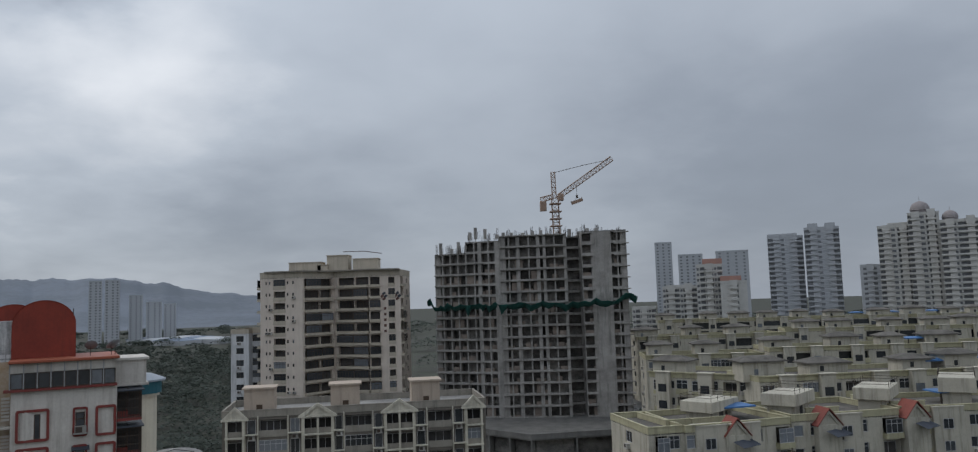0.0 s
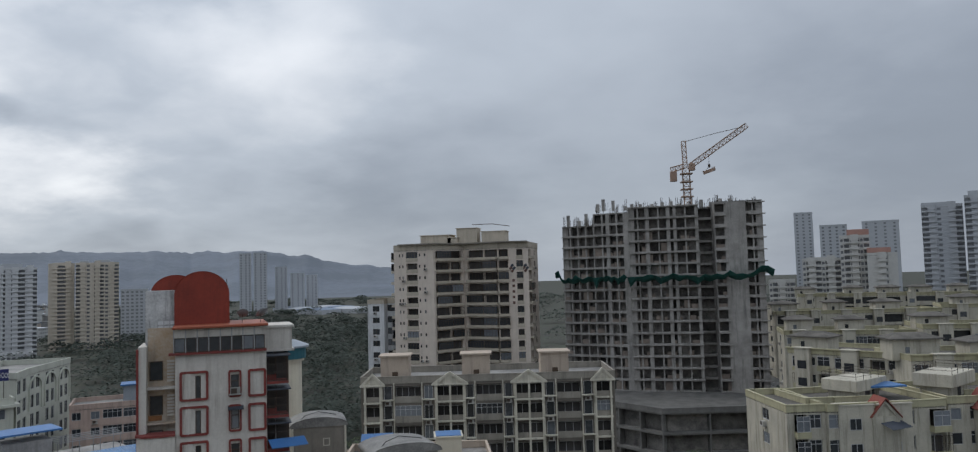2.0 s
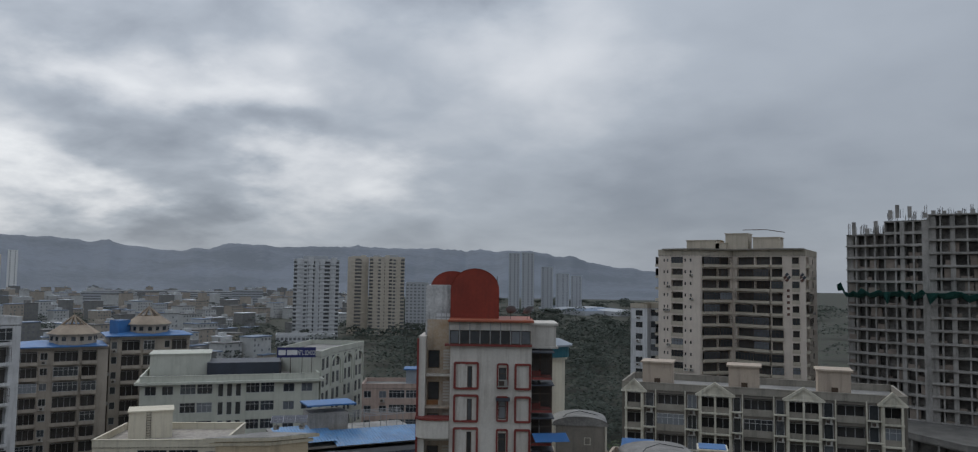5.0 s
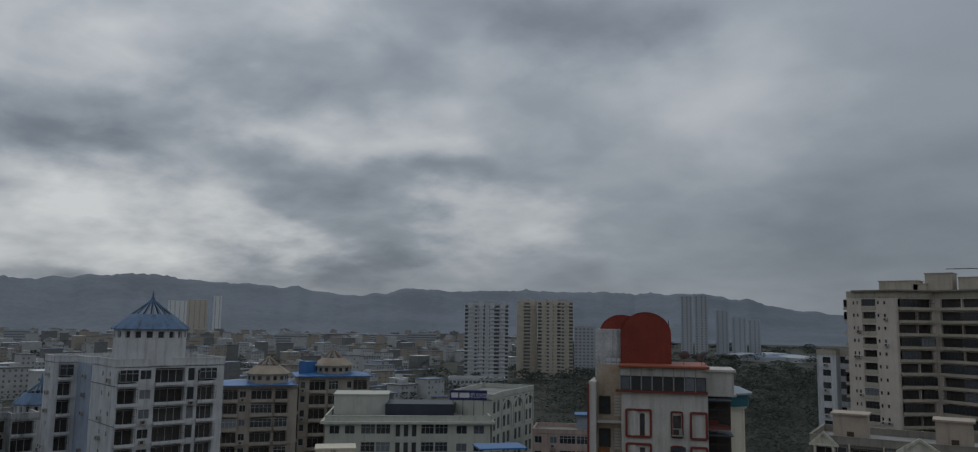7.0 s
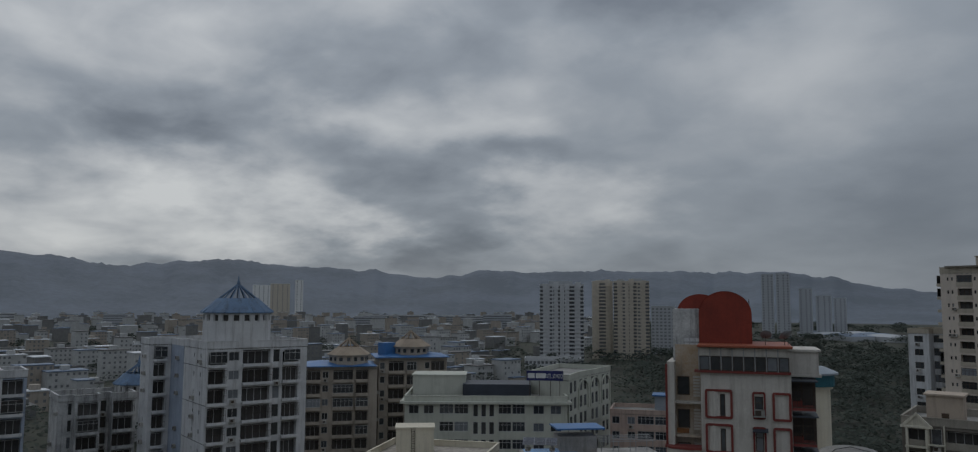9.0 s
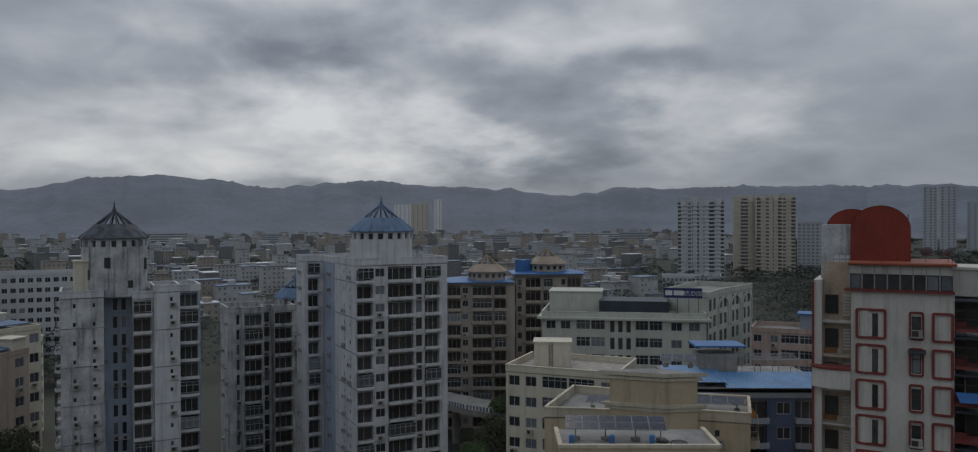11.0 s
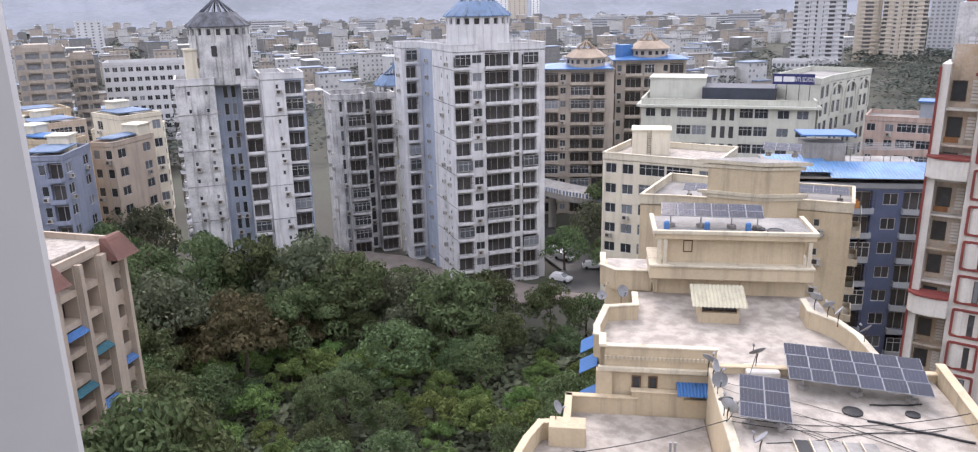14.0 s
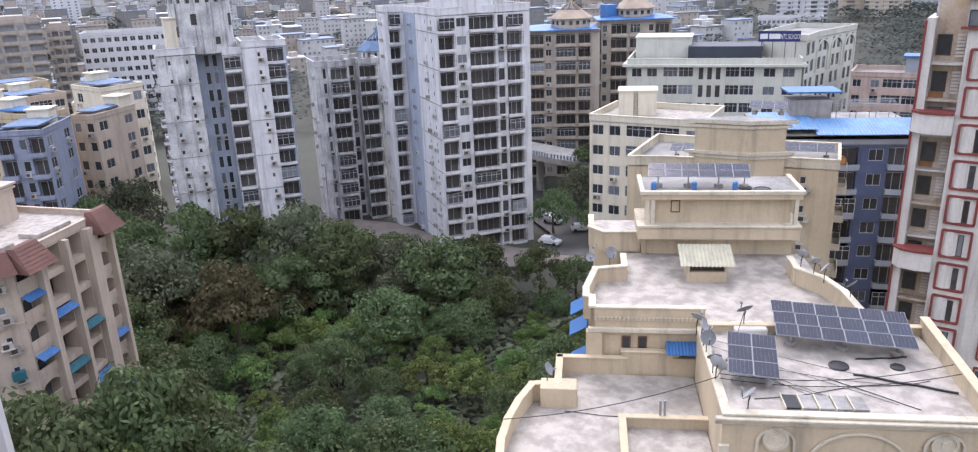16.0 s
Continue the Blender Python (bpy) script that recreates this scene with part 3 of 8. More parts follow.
def hills():
    rows = []
    n = 420
    bm = bmesh.new()
    for k in range(n + 1):
        az = 112 - 102 * k / n
        for (a0, e0), (a1, e1) in zip(RIDGE, RIDGE[1:]):
            if a0 >= az >= a1:
                s = (a0 - az) / (a0 - a1)
                s = s * s * (3 - 2 * s)
                el = e0 + (e1 - e0) * s
        far = 2900
        top = EYE + far * math.tan(radians(el)) + 9 * noise.noise((az * 0.9, 0, 3)) + 5 * noise.noise((az * 4, 1, 3))
        col = []
        for j in range(15):
            s = j / 14
            r = 2000 + (far - 2000) * s
            spur = noise.noise((az * 0.35, s * 1.2, 7)) * 0.28 + noise.noise((az * 1.3, s * 3.5, 9)) * 0.12
            z = max(top, 0) * (s ** 1.25) * (1 + spur * (1 - s) * 1.6)
            col.append(bm.verts.new((*pos(az, r), z - 2)))
        col.append(bm.verts.new((*pos(az, 3400), -2)))
        rows.append(col)
    for a, b in zip(rows, rows[1:]):
        for j in range(15):
            bm.faces.new((a[j], b[j], b[j + 1], a[j + 1]))
    bmesh.ops.recalc_face_normals(bm, faces=bm.faces[:])
    me = bpy.data.meshes.new("backdrop_hills")
    bm.to_mesh(me)
    bm.free()
    me.polygons.foreach_set("use_smooth", [True] * len(me.polygons))
    return me


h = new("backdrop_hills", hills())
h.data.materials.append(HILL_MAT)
tagged(h, "long wooded ridge in the blue-grey of rain haze", "hills", kind="structure")


# ---- blue and white towers ----
U_T = (0.1, 0.995)


def drum(parent, x, y, z, r, tall, tip, mat, cone_mat, open_cone):
    """A round tank tower with a ring of vents and a ribbed conical cap."""
    m = pose(x, y, z)
    part("drum", lathe("drum", [(r, 0), (r, tall - 1.3), (r * 0.93, tall - 1.3), (r * 0.93, tall - 0.3), (r, tall - 0.3), (r, tall)], 32), mat, parent, m=m)
    for k in range(20):
        a = 2 * math.pi * k / 20
        part("post", cached(("post", r), lambda: boxes("post", [(-0.4, -0.2, 0, 0.4, 0.2, 1.1)])), mat, parent, m=m @ pose(r * 0.97 * math.cos(a), r * 0.97 * math.sin(a), tall - 1.35, 0, 0, math.degrees(a) + 90))
    # openings are dark slabs on the drum, coloured as unlit depth
    for deg, zz, ww, hh in ((60, 0.45, 1.0, 1.9), (-20, 0.5, 0.9, 1.7), (20, 0.15, 0.8, 1.2), (-60, 0.3, 1.0, 1.6), (140, 0.4, 1.0, 1.8)):
        if tall > 8:
            part("opening", boxes("opening", [(-ww / 2, -0.06, 0, ww / 2, 0.25, hh)]), ROOM, parent, "dark slab standing for a broken opening", m=m @ pose(r * math.cos(radians(deg)), r * math.sin(radians(deg)), tall * zz, 0, 0, deg + 90))
    # a dark band behind the posts puts in the shade between them
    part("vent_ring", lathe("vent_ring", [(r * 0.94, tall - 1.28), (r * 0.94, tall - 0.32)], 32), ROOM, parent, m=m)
    eave, mid = r * 1.08, (tip - tall) * 0.45
    part("cap", lathe("cap", [(eave, tall - 0.05), (eave, tall + 0.1), (r * 0.62, tall + mid), (r * 0.58, tall + mid), (eave - 0.15, tall + 0.0)], 16), cone_mat, parent, m=m)
    for k in range(16):
        a = 2 * math.pi * (k + 0.0) / 16
        p = (eave * math.cos(a), eave * math.sin(a), tall + 0.12)
        q = (0.12 * math.cos(a), 0.12 * math.sin(a), tip - 0.6)
        part("rafter", tube("rafter", [p, q], 0.13 if k % 2 == 0 else 0.09, 4), cone_mat, parent, m=m)
    part("finial", tube("finial", [(0, 0, tip - 0.9), (0, 0, tip - 0.4), (0, 0, tip + 0.2), (0, 0, tip + 1.0)], [0.3, 0.3, 0.12, 0.03], 8), cone_mat, parent, m=m)


def tower_b():
    t = thing("residential_tower", -121.5, 53.2, 0, "tall white and pale blue tower with round blue-capped tank", "tower", "apartment towers")
    p2 = (-121.5, 53.2)
    front = plan_box(p2, U_T, 17.0, 11.8)
    k = dict(trim_mat=WHITE, ac=0.5, bars=0.6, enclosed=0.22, low_rail=0.32)
    fcols = [("p", 0.15), ("B", 2.6), ("w", 2.3), ("b", 4.4), ("t", 1.7), ("B", 2.7), ("p", 1.3)]
    block(t, front, 0, 42.1, 14, [fcols, [("p", 2), ("w", 3), ("p", 2), ("w", 3), ("p", 1)], None, [("p", 4.2), ("s", 1.2), ("p", 1.6), ("s", 1.6), ("p", 2)]], WHITE, parapet=1.0, **k)
    wing = [(-141.6, 51.6), (-141.2, 55.2), (-133.3, 54.4), (-132.0, 66.0), (-147.0, 66.0), (-147.5, 52.2)]
    block(t, wing, 0, 42.0, 14, [[("p", 0.6), ("B", 2.2), ("p", 0.7)], [("p", 3), ("s", 2), ("p", 2)], None, None, None, [("p", 2), ("s", 1), ("p", 2)]], WHITE, **k)
    m, w = side_frame((-141.2, 55.2), (-133.3, 54.4), 0)
    part("blue_panel", boxes("blue_panel", [(0.2, -0.05, 0, w - 0.2, -0.005, 41.9)]), PALE_BLUE, t, m=m)
    courses(t, [front[3], front[0]], 3.0, 41, 6.0, STAIN)
    drum(t, -126.0, 60.2, 42.1, 5.5, 5.6, 11.0, WHITE, BLUE_SHEET_OLD, True)
    fm, fw = side_frame(front[0], front[1], 0)
    tot = sum(c[1] for c in fcols)
    x = 0.0
    for kind, rel in fcols:
        cw = fw * rel / tot
        if kind == "B":
            part("arch_head", arch_mesh_solid(round(cw - 0.24, 2)), WHITE, t, m=fm @ Matrix.Translation((x + 0.12, -0.02, 42.1 * 13 / 14 + 42.1 / 14 * 0.86 - 0.6)))
        x += cw
    return t


def tower_a():
    t = thing("residential_tower", -135.3, 10.6, 0, "blackened white and blue apartment tower with a derelict round tank drum", "tower", "apartment towers")
    o = (-135.6, 10.6)
    A = lambda s, v=0.0: along(o, U_T, s, v)
    k = dict(trim_mat=WHITE, ac=0.4, bars=0.6, enclosed=0.22, low_rail=0.32)
    ac_cols = [("p", 1.1), ("s", 1.2), ("p", 1.2), ("s", 1.2), ("p", 0.6)]
    z = 37.9
    courses(t, [A(0), A(6.0)], 3.0, 37, 6.0, STAIN)
    courses(t, [A(13.3), A(17.2)], 2.0, 37, 6.0, STAIN)
    block(t, [A(0), A(6.0), A(6.0, -9), A(0, -9)], 0, z, 13, [ac_cols, [("p", 3), ("s", 2), ("p", 4)], None, [("B", 3), ("p", 1), ("B", 3), ("p", 1)]], WHITE_OLD, **k)
    block(t, [A(6.0, -4), A(10.2, -4), A(10.2, -12), A(6.0, -12)], 0, z - 0.3, 13, [[("p", 1.2), ("t", 1.4), ("t", 1.4), ("p", 0.6)]], PALE_BLUE, **k)
    block(t, [A(10.2, -1), A(13.3, -1), A(13.3, -9), A(10.2, -9)], 0, z - 0.6, 13, [[("B", 2.6), ("p", 0.3)], None, None, [("p", 1)]], WHITE, **k)
    block(t, [A(13.3), A(17.2), A(17.2, -9), A(13.3, -9)], 0, z + 0.4, 13, [[("p", 2), ("s", 1.3), ("p", 0.7)], [("p", 1)]], WHITE, **k)
    block(t, [A(17.2, -2), A(20.6, -2), A(20.6, -10), A(17.2, -10)], 0, z + 0.2, 13, [[("B", 3), ("p", 0.3)], [("p", 1)]], PALE_BLUE, **k)
    drum(t, -140.2, 18.9, z - 0.3, 4.9, 9.3, 14.4, WHITE_OLD, RUST_CAP, True)
    m = pose(*along(o, U_T, 3.5, -4), z)
    part("stair_head", boxes("stair_head", [(-1.6, -1.6, 0, 1.6, 1.6, 5.4), (-1.8, -1.8, 5.4, 1.8, 1.8, 5.6)]), CREAM_PALE, t, m=m)
    return t


def tower_c():
    t = thing("residential_tower", -150, 47, 0, "shorter grey-white apartment block with bowed balconies", "tower", "apartment towers")
    k = dict(trim_mat=WHITE_OLD, ac=0.4, bars=0.6, enclosed=0.22, low_rail=0.36)
    o = pos(75.2, 157)
    A = lambda s, v=0.0: along(o, U_T, s, v)
    block(t, [A(0), A(2.4), A(2.4, 1.5), A(6.5, 1.5), A(6.5, -1.5), A(8.5, -1.5), A(8.5, 1.2), A(12.5, 1.2), A(12.5, -9), A(0, -9)], 0, 32, 11,
          [[("p", 1.2), ("t", 1)], None, [("p", 0.3), ("B", 3.4), ("p", 0.3)], None, [("t", 1)], None, [("B", 3.4), ("p", 0.4)], None, None, [("p", 2), ("s", 1), ("p", 2), ("s", 1)]], WHITE_OLD, **k)
    d = pos(70.6, 168)
    drum(t, d[0], d[1], 31, 4.2, 2.6, 7.0, WHITE_OLD, BLUE_SHEET_OLD, False)
    return t


STAIN = material("stained_drip_edge", (0.16, 0.16, 0.16), second=(0.32, 0.32, 0.32), bump=0.0, grain=0.9, size=0.3)
BLUE_SHEET_OLD = material("faded_blue_sheet", (0.125, 0.2, 0.31), second=(0.08, 0.125, 0.2), rough=0.65, streak=0.6, dirt=(0.05, 0.055, 0.06))
RUST_CAP = material("rusted_bare_cap", (0.10, 0.11, 0.13), second=(0.045, 0.045, 0.05), rough=0.7, grain=0.8, size=0.4)


def arch_mesh(w, h, b=0.16, out=0.09):
    """A raised round-arched moulding; x 0 to w."""
    n = 18
    bm = bmesh.new()

    def line(i):
        r = w / 2 - i
        pts = [(i, 0)] + [(w / 2 - r * math.cos(math.pi * k / n), h * 0.45 + r * 0.85 * math.sin(math.pi * k / n)) for k in range(n + 1)] + [(w - i, 0)]
        return pts

    loops = [[bm.verts.new((x, y, z)) for x, z in line(i)] for i, y in ((0, 0), (0, -out), (b, -out), (b, 0))]
    m = len(loops[0])
    for p, q in zip(loops, loops[1:]):
        for k in range(m - 1):
            bm.faces.new((p[k], p[k + 1], q[k + 1], q[k]))
    bmesh.ops.recalc_face_normals(bm, faces=bm.faces[:])
    me = bpy.data.meshes.new("blind_arch")
    bm.to_mesh(me)
    bm.free()
    return me


def arch_mesh_solid(w):
    """A lintel cut to a shallow arch below."""
    key = ("archhead", w)
    if key in MESHES:
        return MESHES[key]
    n, h = 10, 0.6
    bm = bmesh.new()
    up0 = [bm.verts.new((w * k / n, 0, h)) for k in range(n + 1)]
    lo0 = [bm.verts.new((w * k / n, 0, h * 0.85 * math.sin(math.pi * k / n) ** 0.6 if 0 < k < n else 0)) for k in range(n + 1)]
    lo1 = [bm.verts.new((v.co.x, 0.3, v.co.z)) for v in lo0]
    for k in range(n):
        bm.faces.new((lo0[k], lo0[k + 1], up0[k + 1], up0[k]))
        bm.faces.new((lo0[k + 1], lo0[k], lo1[k], lo1[k + 1]))
    me = bpy.data.meshes.new("arch_head")
    bm.to_mesh(me)
    bm.free()
    MESHES[key] = me
    return me


tower_a(), tower_b(), tower_c()


# ---- red and white tower ----
def ring_mesh(w, h, b=0.2, out=0.16, open_side=""):
    """A proud rounded frame round a bay: x 0 to w, z 0 to h, standing out in -y."""
    bm = bmesh.new()

    def outline(i):
        r = 0.2 if i == 0 else 0.07
        pts = []
        for cx, cz, a0 in ((w - i - r, i + r, -90), (w - i - r, h - i - r, 0), (i + r, h - i - r, 90), (i + r, i + r, 180)):
            for k in range(5):
                a = radians(a0 + 22.5 * k)
                pts.append((cx + r * math.cos(a), cz + r * math.sin(a)))
        return pts

    loops = []
    for i, y in ((0, 0.0), (0, -out), (b, -out), (b, 0.0)):
        loops.append([bm.verts.new((x, y, z)) for x, z in outline(i)])
    n = len(loops[0])
    for p, q in zip(loops, loops[1:]):
        for k in range(n):
            bm.faces.new((p[k], p[(k + 1) % n], q[(k + 1) % n], q[k]))
    bmesh.ops.recalc_face_normals(bm, faces=bm.faces[:])
    me = bpy.data.meshes.new("red_frame")
    bm.to_mesh(me)
    bm.free()
    return me


def vault_mesh(w, d, wall, rise):
    """A barrel-vaulted box with a thin lip at its front edge."""
    bm = bmesh.new()
    n = 20

    def section(y, grow=0.0):
        pts = [(-grow, 0), (-grow, wall)]
        pts += [(w / 2 - (w / 2 + grow) * math.cos(math.pi * k / n), wall + (rise + grow) * math.sin(math.pi * k / n)) for k in range(1, n)]
        pts += [(w + grow, wall), (w + grow, 0)]
        return [bm.verts.new((x, y, z)) for x, z in pts]

    loops = [section(0.05), section(0.0, 0.06), section(0.25, 0.06), section(0.25), section(d)]
    m = len(loops[0])
    for p, q in zip(loops, loops[1:]):
        for k in range(m - 1):
            bm.faces.new((p[k], p[k + 1], q[k + 1], q[k]))
    bm.faces.new(loops[0])
    bm.faces.new(loops[-1][::-1])
    bmesh.ops.recalc_face_normals(bm, faces=bm.faces[:])
    me = bpy.data.meshes.new("tank_vault")
    bm.to_mesh(me)
    bm.free()
    return me


def dish(parent_or_none, x, y, z, turn, tilt, r=0.45, top=True, label="grey satellite dish on a bent steel mast"):
    """A satellite dish: shallow bowl, feed arm and mast."""
    d = thing("satellite_dish", x, y, z, label, "satellite dish", "roof dishes")
    m = pose(x, y, z)
    part("mast", tube("mast", [(0, 0, 0), (0, 0, 0.55), (0.06, 0, 0.8)], 0.03, 6), IRON, d, m=m)
    face = m @ pose(0.06, 0, 0.85, tilt, 0, turn)
    prof = [(0.03, 0.0)] + [(r * k / 6, 0.24 * r * (k / 6) ** 2) for k in range(1, 7)] + [(r * 0.98, 0.24 * r + 0.02)] + [(r * k / 6, 0.24 * r * (k / 6) ** 2 + 0.02) for k in range(5, 0, -1)]
    part("bowl", lathe("bowl", prof, 20), DISH_GREY, d, m=face)
    part("feed_arm", tube("feed_arm", [(0, -r * 0.9, 0.1), (0, -r * 0.6, r * 0.7), (0, -0.1, r * 0.95)], 0.02, 5), IRON, d, m=face)
    part("feed_horn", lathe("feed_horn", [(0.05, 0), (0.06, 0.08), (0.03, 0.14)], 8), DISH_GREY, d, m=face @ pose(0, -0.1, r * 0.9))
    return d


DISH_GREY = material("weathered_dish_grey", (0.30, 0.31, 0.32), second=(0.15, 0.15, 0.155), rough=0.55, bump=0.0, vary=0.8)
RUST_RUN = material("orange_rust_stain", (0.36, 0.17, 0.075), second=(0.24, 0.12, 0.06), grain=0.8, size=0.4, bump=0.0)
RUST_STAIN = material("rust_stained_plaster", (0.52, 0.47, 0.41), second=(0.38, 0.27, 0.17), streak=0.5)


def red_tower():
    u = (0.878, 0.479)
    o = (-38.2, 62.2)
    A = lambda s, v=0.0: along(o, u, s, v)
    t = thing("red_trimmed_tower", *o, 0, "white plastered tower with maroon frames and red barrel-vaulted tank roof", "tower")
    z0, st = 1.8, 3.0
    ztop = z0 + 14 * st
    L = 7.6
    # main front, with its window slots
    holes = []
    slots = [(1.62, 2.08, 0.35, 2.35), (4.55, 5.25, 0.5, 2.25)]
    for j in range(1, 14):
        for x0, x1, a, b in slots:
            holes.append((x0, j * st + a - 1.3, x1, j * st + b - 1.3, 0.22))
    # rounded left corner of the front
    m, w = side_frame(A(0), A(L), z0)
    part("wall", pierced("wall", L, 14 * st, holes), RED_TOWER_WHITE, t, m=m)
    m0, w0 = side_frame(A(0), A(L), 0)
    part("plinth", boxes("plinth", [(0, 0, 0, L, 8, z0)]), RED_TOWER_WHITE, t, m=m0)
    facade(t, A(L), A(L, -8), z0, ztop, 14, [("p", 0.4), ("b", 3), ("p", 0.6), ("w", 2), ("p", 1)], RED_TOWER_WHITE, trim_mat=RED_TRIM, bars=1.0)
    facade(t, A(0, -8), A(0), z0, ztop, 14, [("p", 1)], RED_TOWER_WHITE)
    part("wall", boxes("wall", [(0, 7.8, 0, L, 8, ztop - z0)]), RED_TOWER_WHITE, t, m=m)
    part("roof", boxes("roof", [(0.1, 0.1, ztop - z0 - 0.3, L - 0.1, 7.9, ztop - z0)]), ROOF_GREY, t, m=m)
    for j in range(1, 14):
        z = z0 + j * st - 1.3
        at = lambda x, zz, y=0.0: m0 @ Matrix.Translation((x, y, zz))
        part("window", cached(("rw", 0), lambda: window_mesh(0.46, 2.0, "one")), [BROWN_FRAME, GLASS], t, m=at(1.62, z + 0.35, 0.12))
        part("window", cached(("rw", 1), lambda: window_mesh(0.7, 1.75, "band")), [BROWN_FRAME, GLASS], t, m=at(4.55, z + 0.5, 0.12))
        part("red_frame", cached(("rf", 0), lambda: ring_mesh(2.35, 2.55)), RED_TRIM, t, m=at(0.35, z + 0.2))
        part("red_frame", cached(("rf", 1), lambda: ring_mesh(1.1, 2.35, 0.16)), RED_TRIM, t, m=at(4.35, z + 0.3))
        part("red_frame", cached(("rf", 2), lambda: ring_mesh(1.55, 2.45, 0.2)), RED_TRIM, t, m=at(6.0, z + 0.2))
        part("bay_drum", cached(("bd", 0), lambda: lathe("bay_drum", [(0.62, 0), (0.62, 2.2)], 20)), RED_TOWER_WHITE, t, m=at(1.05, z + 0.38, 0.45))
        if j % 3 == 1:
            part("air_conditioner", cached("ac", ac_mesh), [AC_WHITE, IRON], t, m=at(4.5, z + 0.6))
        if j in (12, 9, 6):
            part("sunshade", cached(("sh", 1.3), lambda: shade_mesh(1.3)), SLATE_SHEET_2, t, m=at(4.3, z + 2.3))
        if j == 11:
            part("awning", corrugated(3.2, 1.5, 0.5), BLUE_SHEET, t, "blue corrugated awning", m=side_frame(A(L + 0.05, 0.6), A(L + 1.8, 0.3), z + 2.4)[0])
    # caged balconies at the right-hand corner
    for j in range(14):
        z = z0 + j * st
        m2 = side_frame(A(L), A(L + 1.9), z)[0]
        b = part("balcony", boxes("balcony", [(0, -0.2, -0.1, 1.9, 3.2, 0.12)]), RED_TRIM, t, m=m2)
        cage = [(1.86 * k / 9, -0.15, 0.1, 1.86 * k / 9 + 0.04, -0.11, 2.3) for k in range(10)] + [(1.84, 3.1 * k / 12, 0.1, 1.88, 3.1 * k / 12 + 0.04, 2.3) for k in range(13)]
        cage += [(0, -0.16, zz, 1.9, -0.1, zz + 0.06) for zz in (0.15, 0.9, 1.6, 2.25)]
        if j % 4 != 2:
            part("grille", cached(("cage", 0), lambda: boxes("grille", cage)), IRON, b, m=m2)
        part("balcony_roof", boxes("balcony_roof", [(0, -0.3, 2.35, 2.1, 3.3, 2.45)]), SLATE_SHEET_2, t, m=m2)
        # back wall coloured dark for the shade inside the cage
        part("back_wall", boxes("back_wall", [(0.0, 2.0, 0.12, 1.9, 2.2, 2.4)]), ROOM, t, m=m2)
    # left-hand stack: set-back wall, open shaft with ledges, white fin
    zt2 = 46.6
    P = lambda s, v=0.0: along(o, u, s, v)
    part("fin_wall", boxes("fin_wall", [(-3.0, 0.6, 0, -2.35, 6, 44.5)]), RED_TOWER_WHITE, t, m=m0)
    part("fin_edge", boxes("fin_edge", [(-3.14, 0.45, 0, -2.95, 0.75, 44.3)]), RED_TRIM, t, m=m0)
    part("shaft_wall", boxes("shaft_wall", [(-2.35, 2.2, 0, 0, 6, 46.0)]), RUST_STAIN, t, m=m0)
    for j in range(14):
        z = z0 + j * st
        part("window", cached(("rw", 2), lambda: window_mesh(1.1, 1.7, "pair")), [BROWN_FRAME, GLASS], t, m=m0 @ Matrix.Translation((-2.2, 2.1, z + 0.6)))
        part("louvre", cached(("lv", 0), lambda: boxes("louvre", [(0, 0, 0.28 * k, 0.6, 0.07, 0.28 * k + 0.18) for k in range(7)])), RED_TOWER_WHITE, t, m=m0 @ Matrix.Translation((-0.75, 1.9, z + 0.5)))
        part("ledge", boxes("ledge", [(-2.35, 1.3, -0.1, 0, 2.2, 0.08)]), RUST_STAIN if j % 3 == 0 else RED_TOWER_WHITE, t, m=m0 @ Matrix.Translation((0, 0, z)))
    for z in (36.9, 24.9, 12.9):
        part("planter", prism("planter", [(-3.1, 0.3), (-2.5, -0.4), (-1.2, -0.6), (0, -0.45), (0, 1.2), (-3.1, 1.2)], z - 1.7, z, 0.1), RED_TOWER_WHITE, t, m=m0)
        part("planter_rim", prism("planter_rim", [(-3.2, 0.25), (-2.55, -0.5), (-1.2, -0.72), (0, -0.55), (0, 1.2), (-3.2, 1.2)], z + 0.01, z + 0.2), RED_TRIM, t, m=m0)
    part("tank_wall", boxes("tank_wall", [(-2.55, 2.4, 0, 0.0, 7.5, 5.0)]), WHITE_OLD, t, m=m0 @ Matrix.Translation((0, 0, 44.3)))
    for k in range(3):
        for j in range(5):
            part("vent_slat", cached(("vs", 0), lambda: boxes("vent_slat", [(0, 0, 0, 0.42, 0.06, 0.3)])), WHITE, t, m=m0 @ Matrix.Translation((-1.5 + 0.5 * k, 2.33, 44.6 + 0.42 * j)))
    # glazed penthouse under the orange slab
    zp = ztop
    part("penthouse_wall", boxes("penthouse_wall", [(0.0, 0.5, 0, L - 0.3, 7, 2.2)]), RED_TOWER_WHITE, t, m=m0 @ Matrix.Translation((0, 0, zp)))
    part("sill_band", boxes("sill_band", [(-0.5, -0.35, -0.1, L, 0.5, 0.1)]), RED_TRIM, t, m=m0 @ Matrix.Translation((0, 0, zp)))
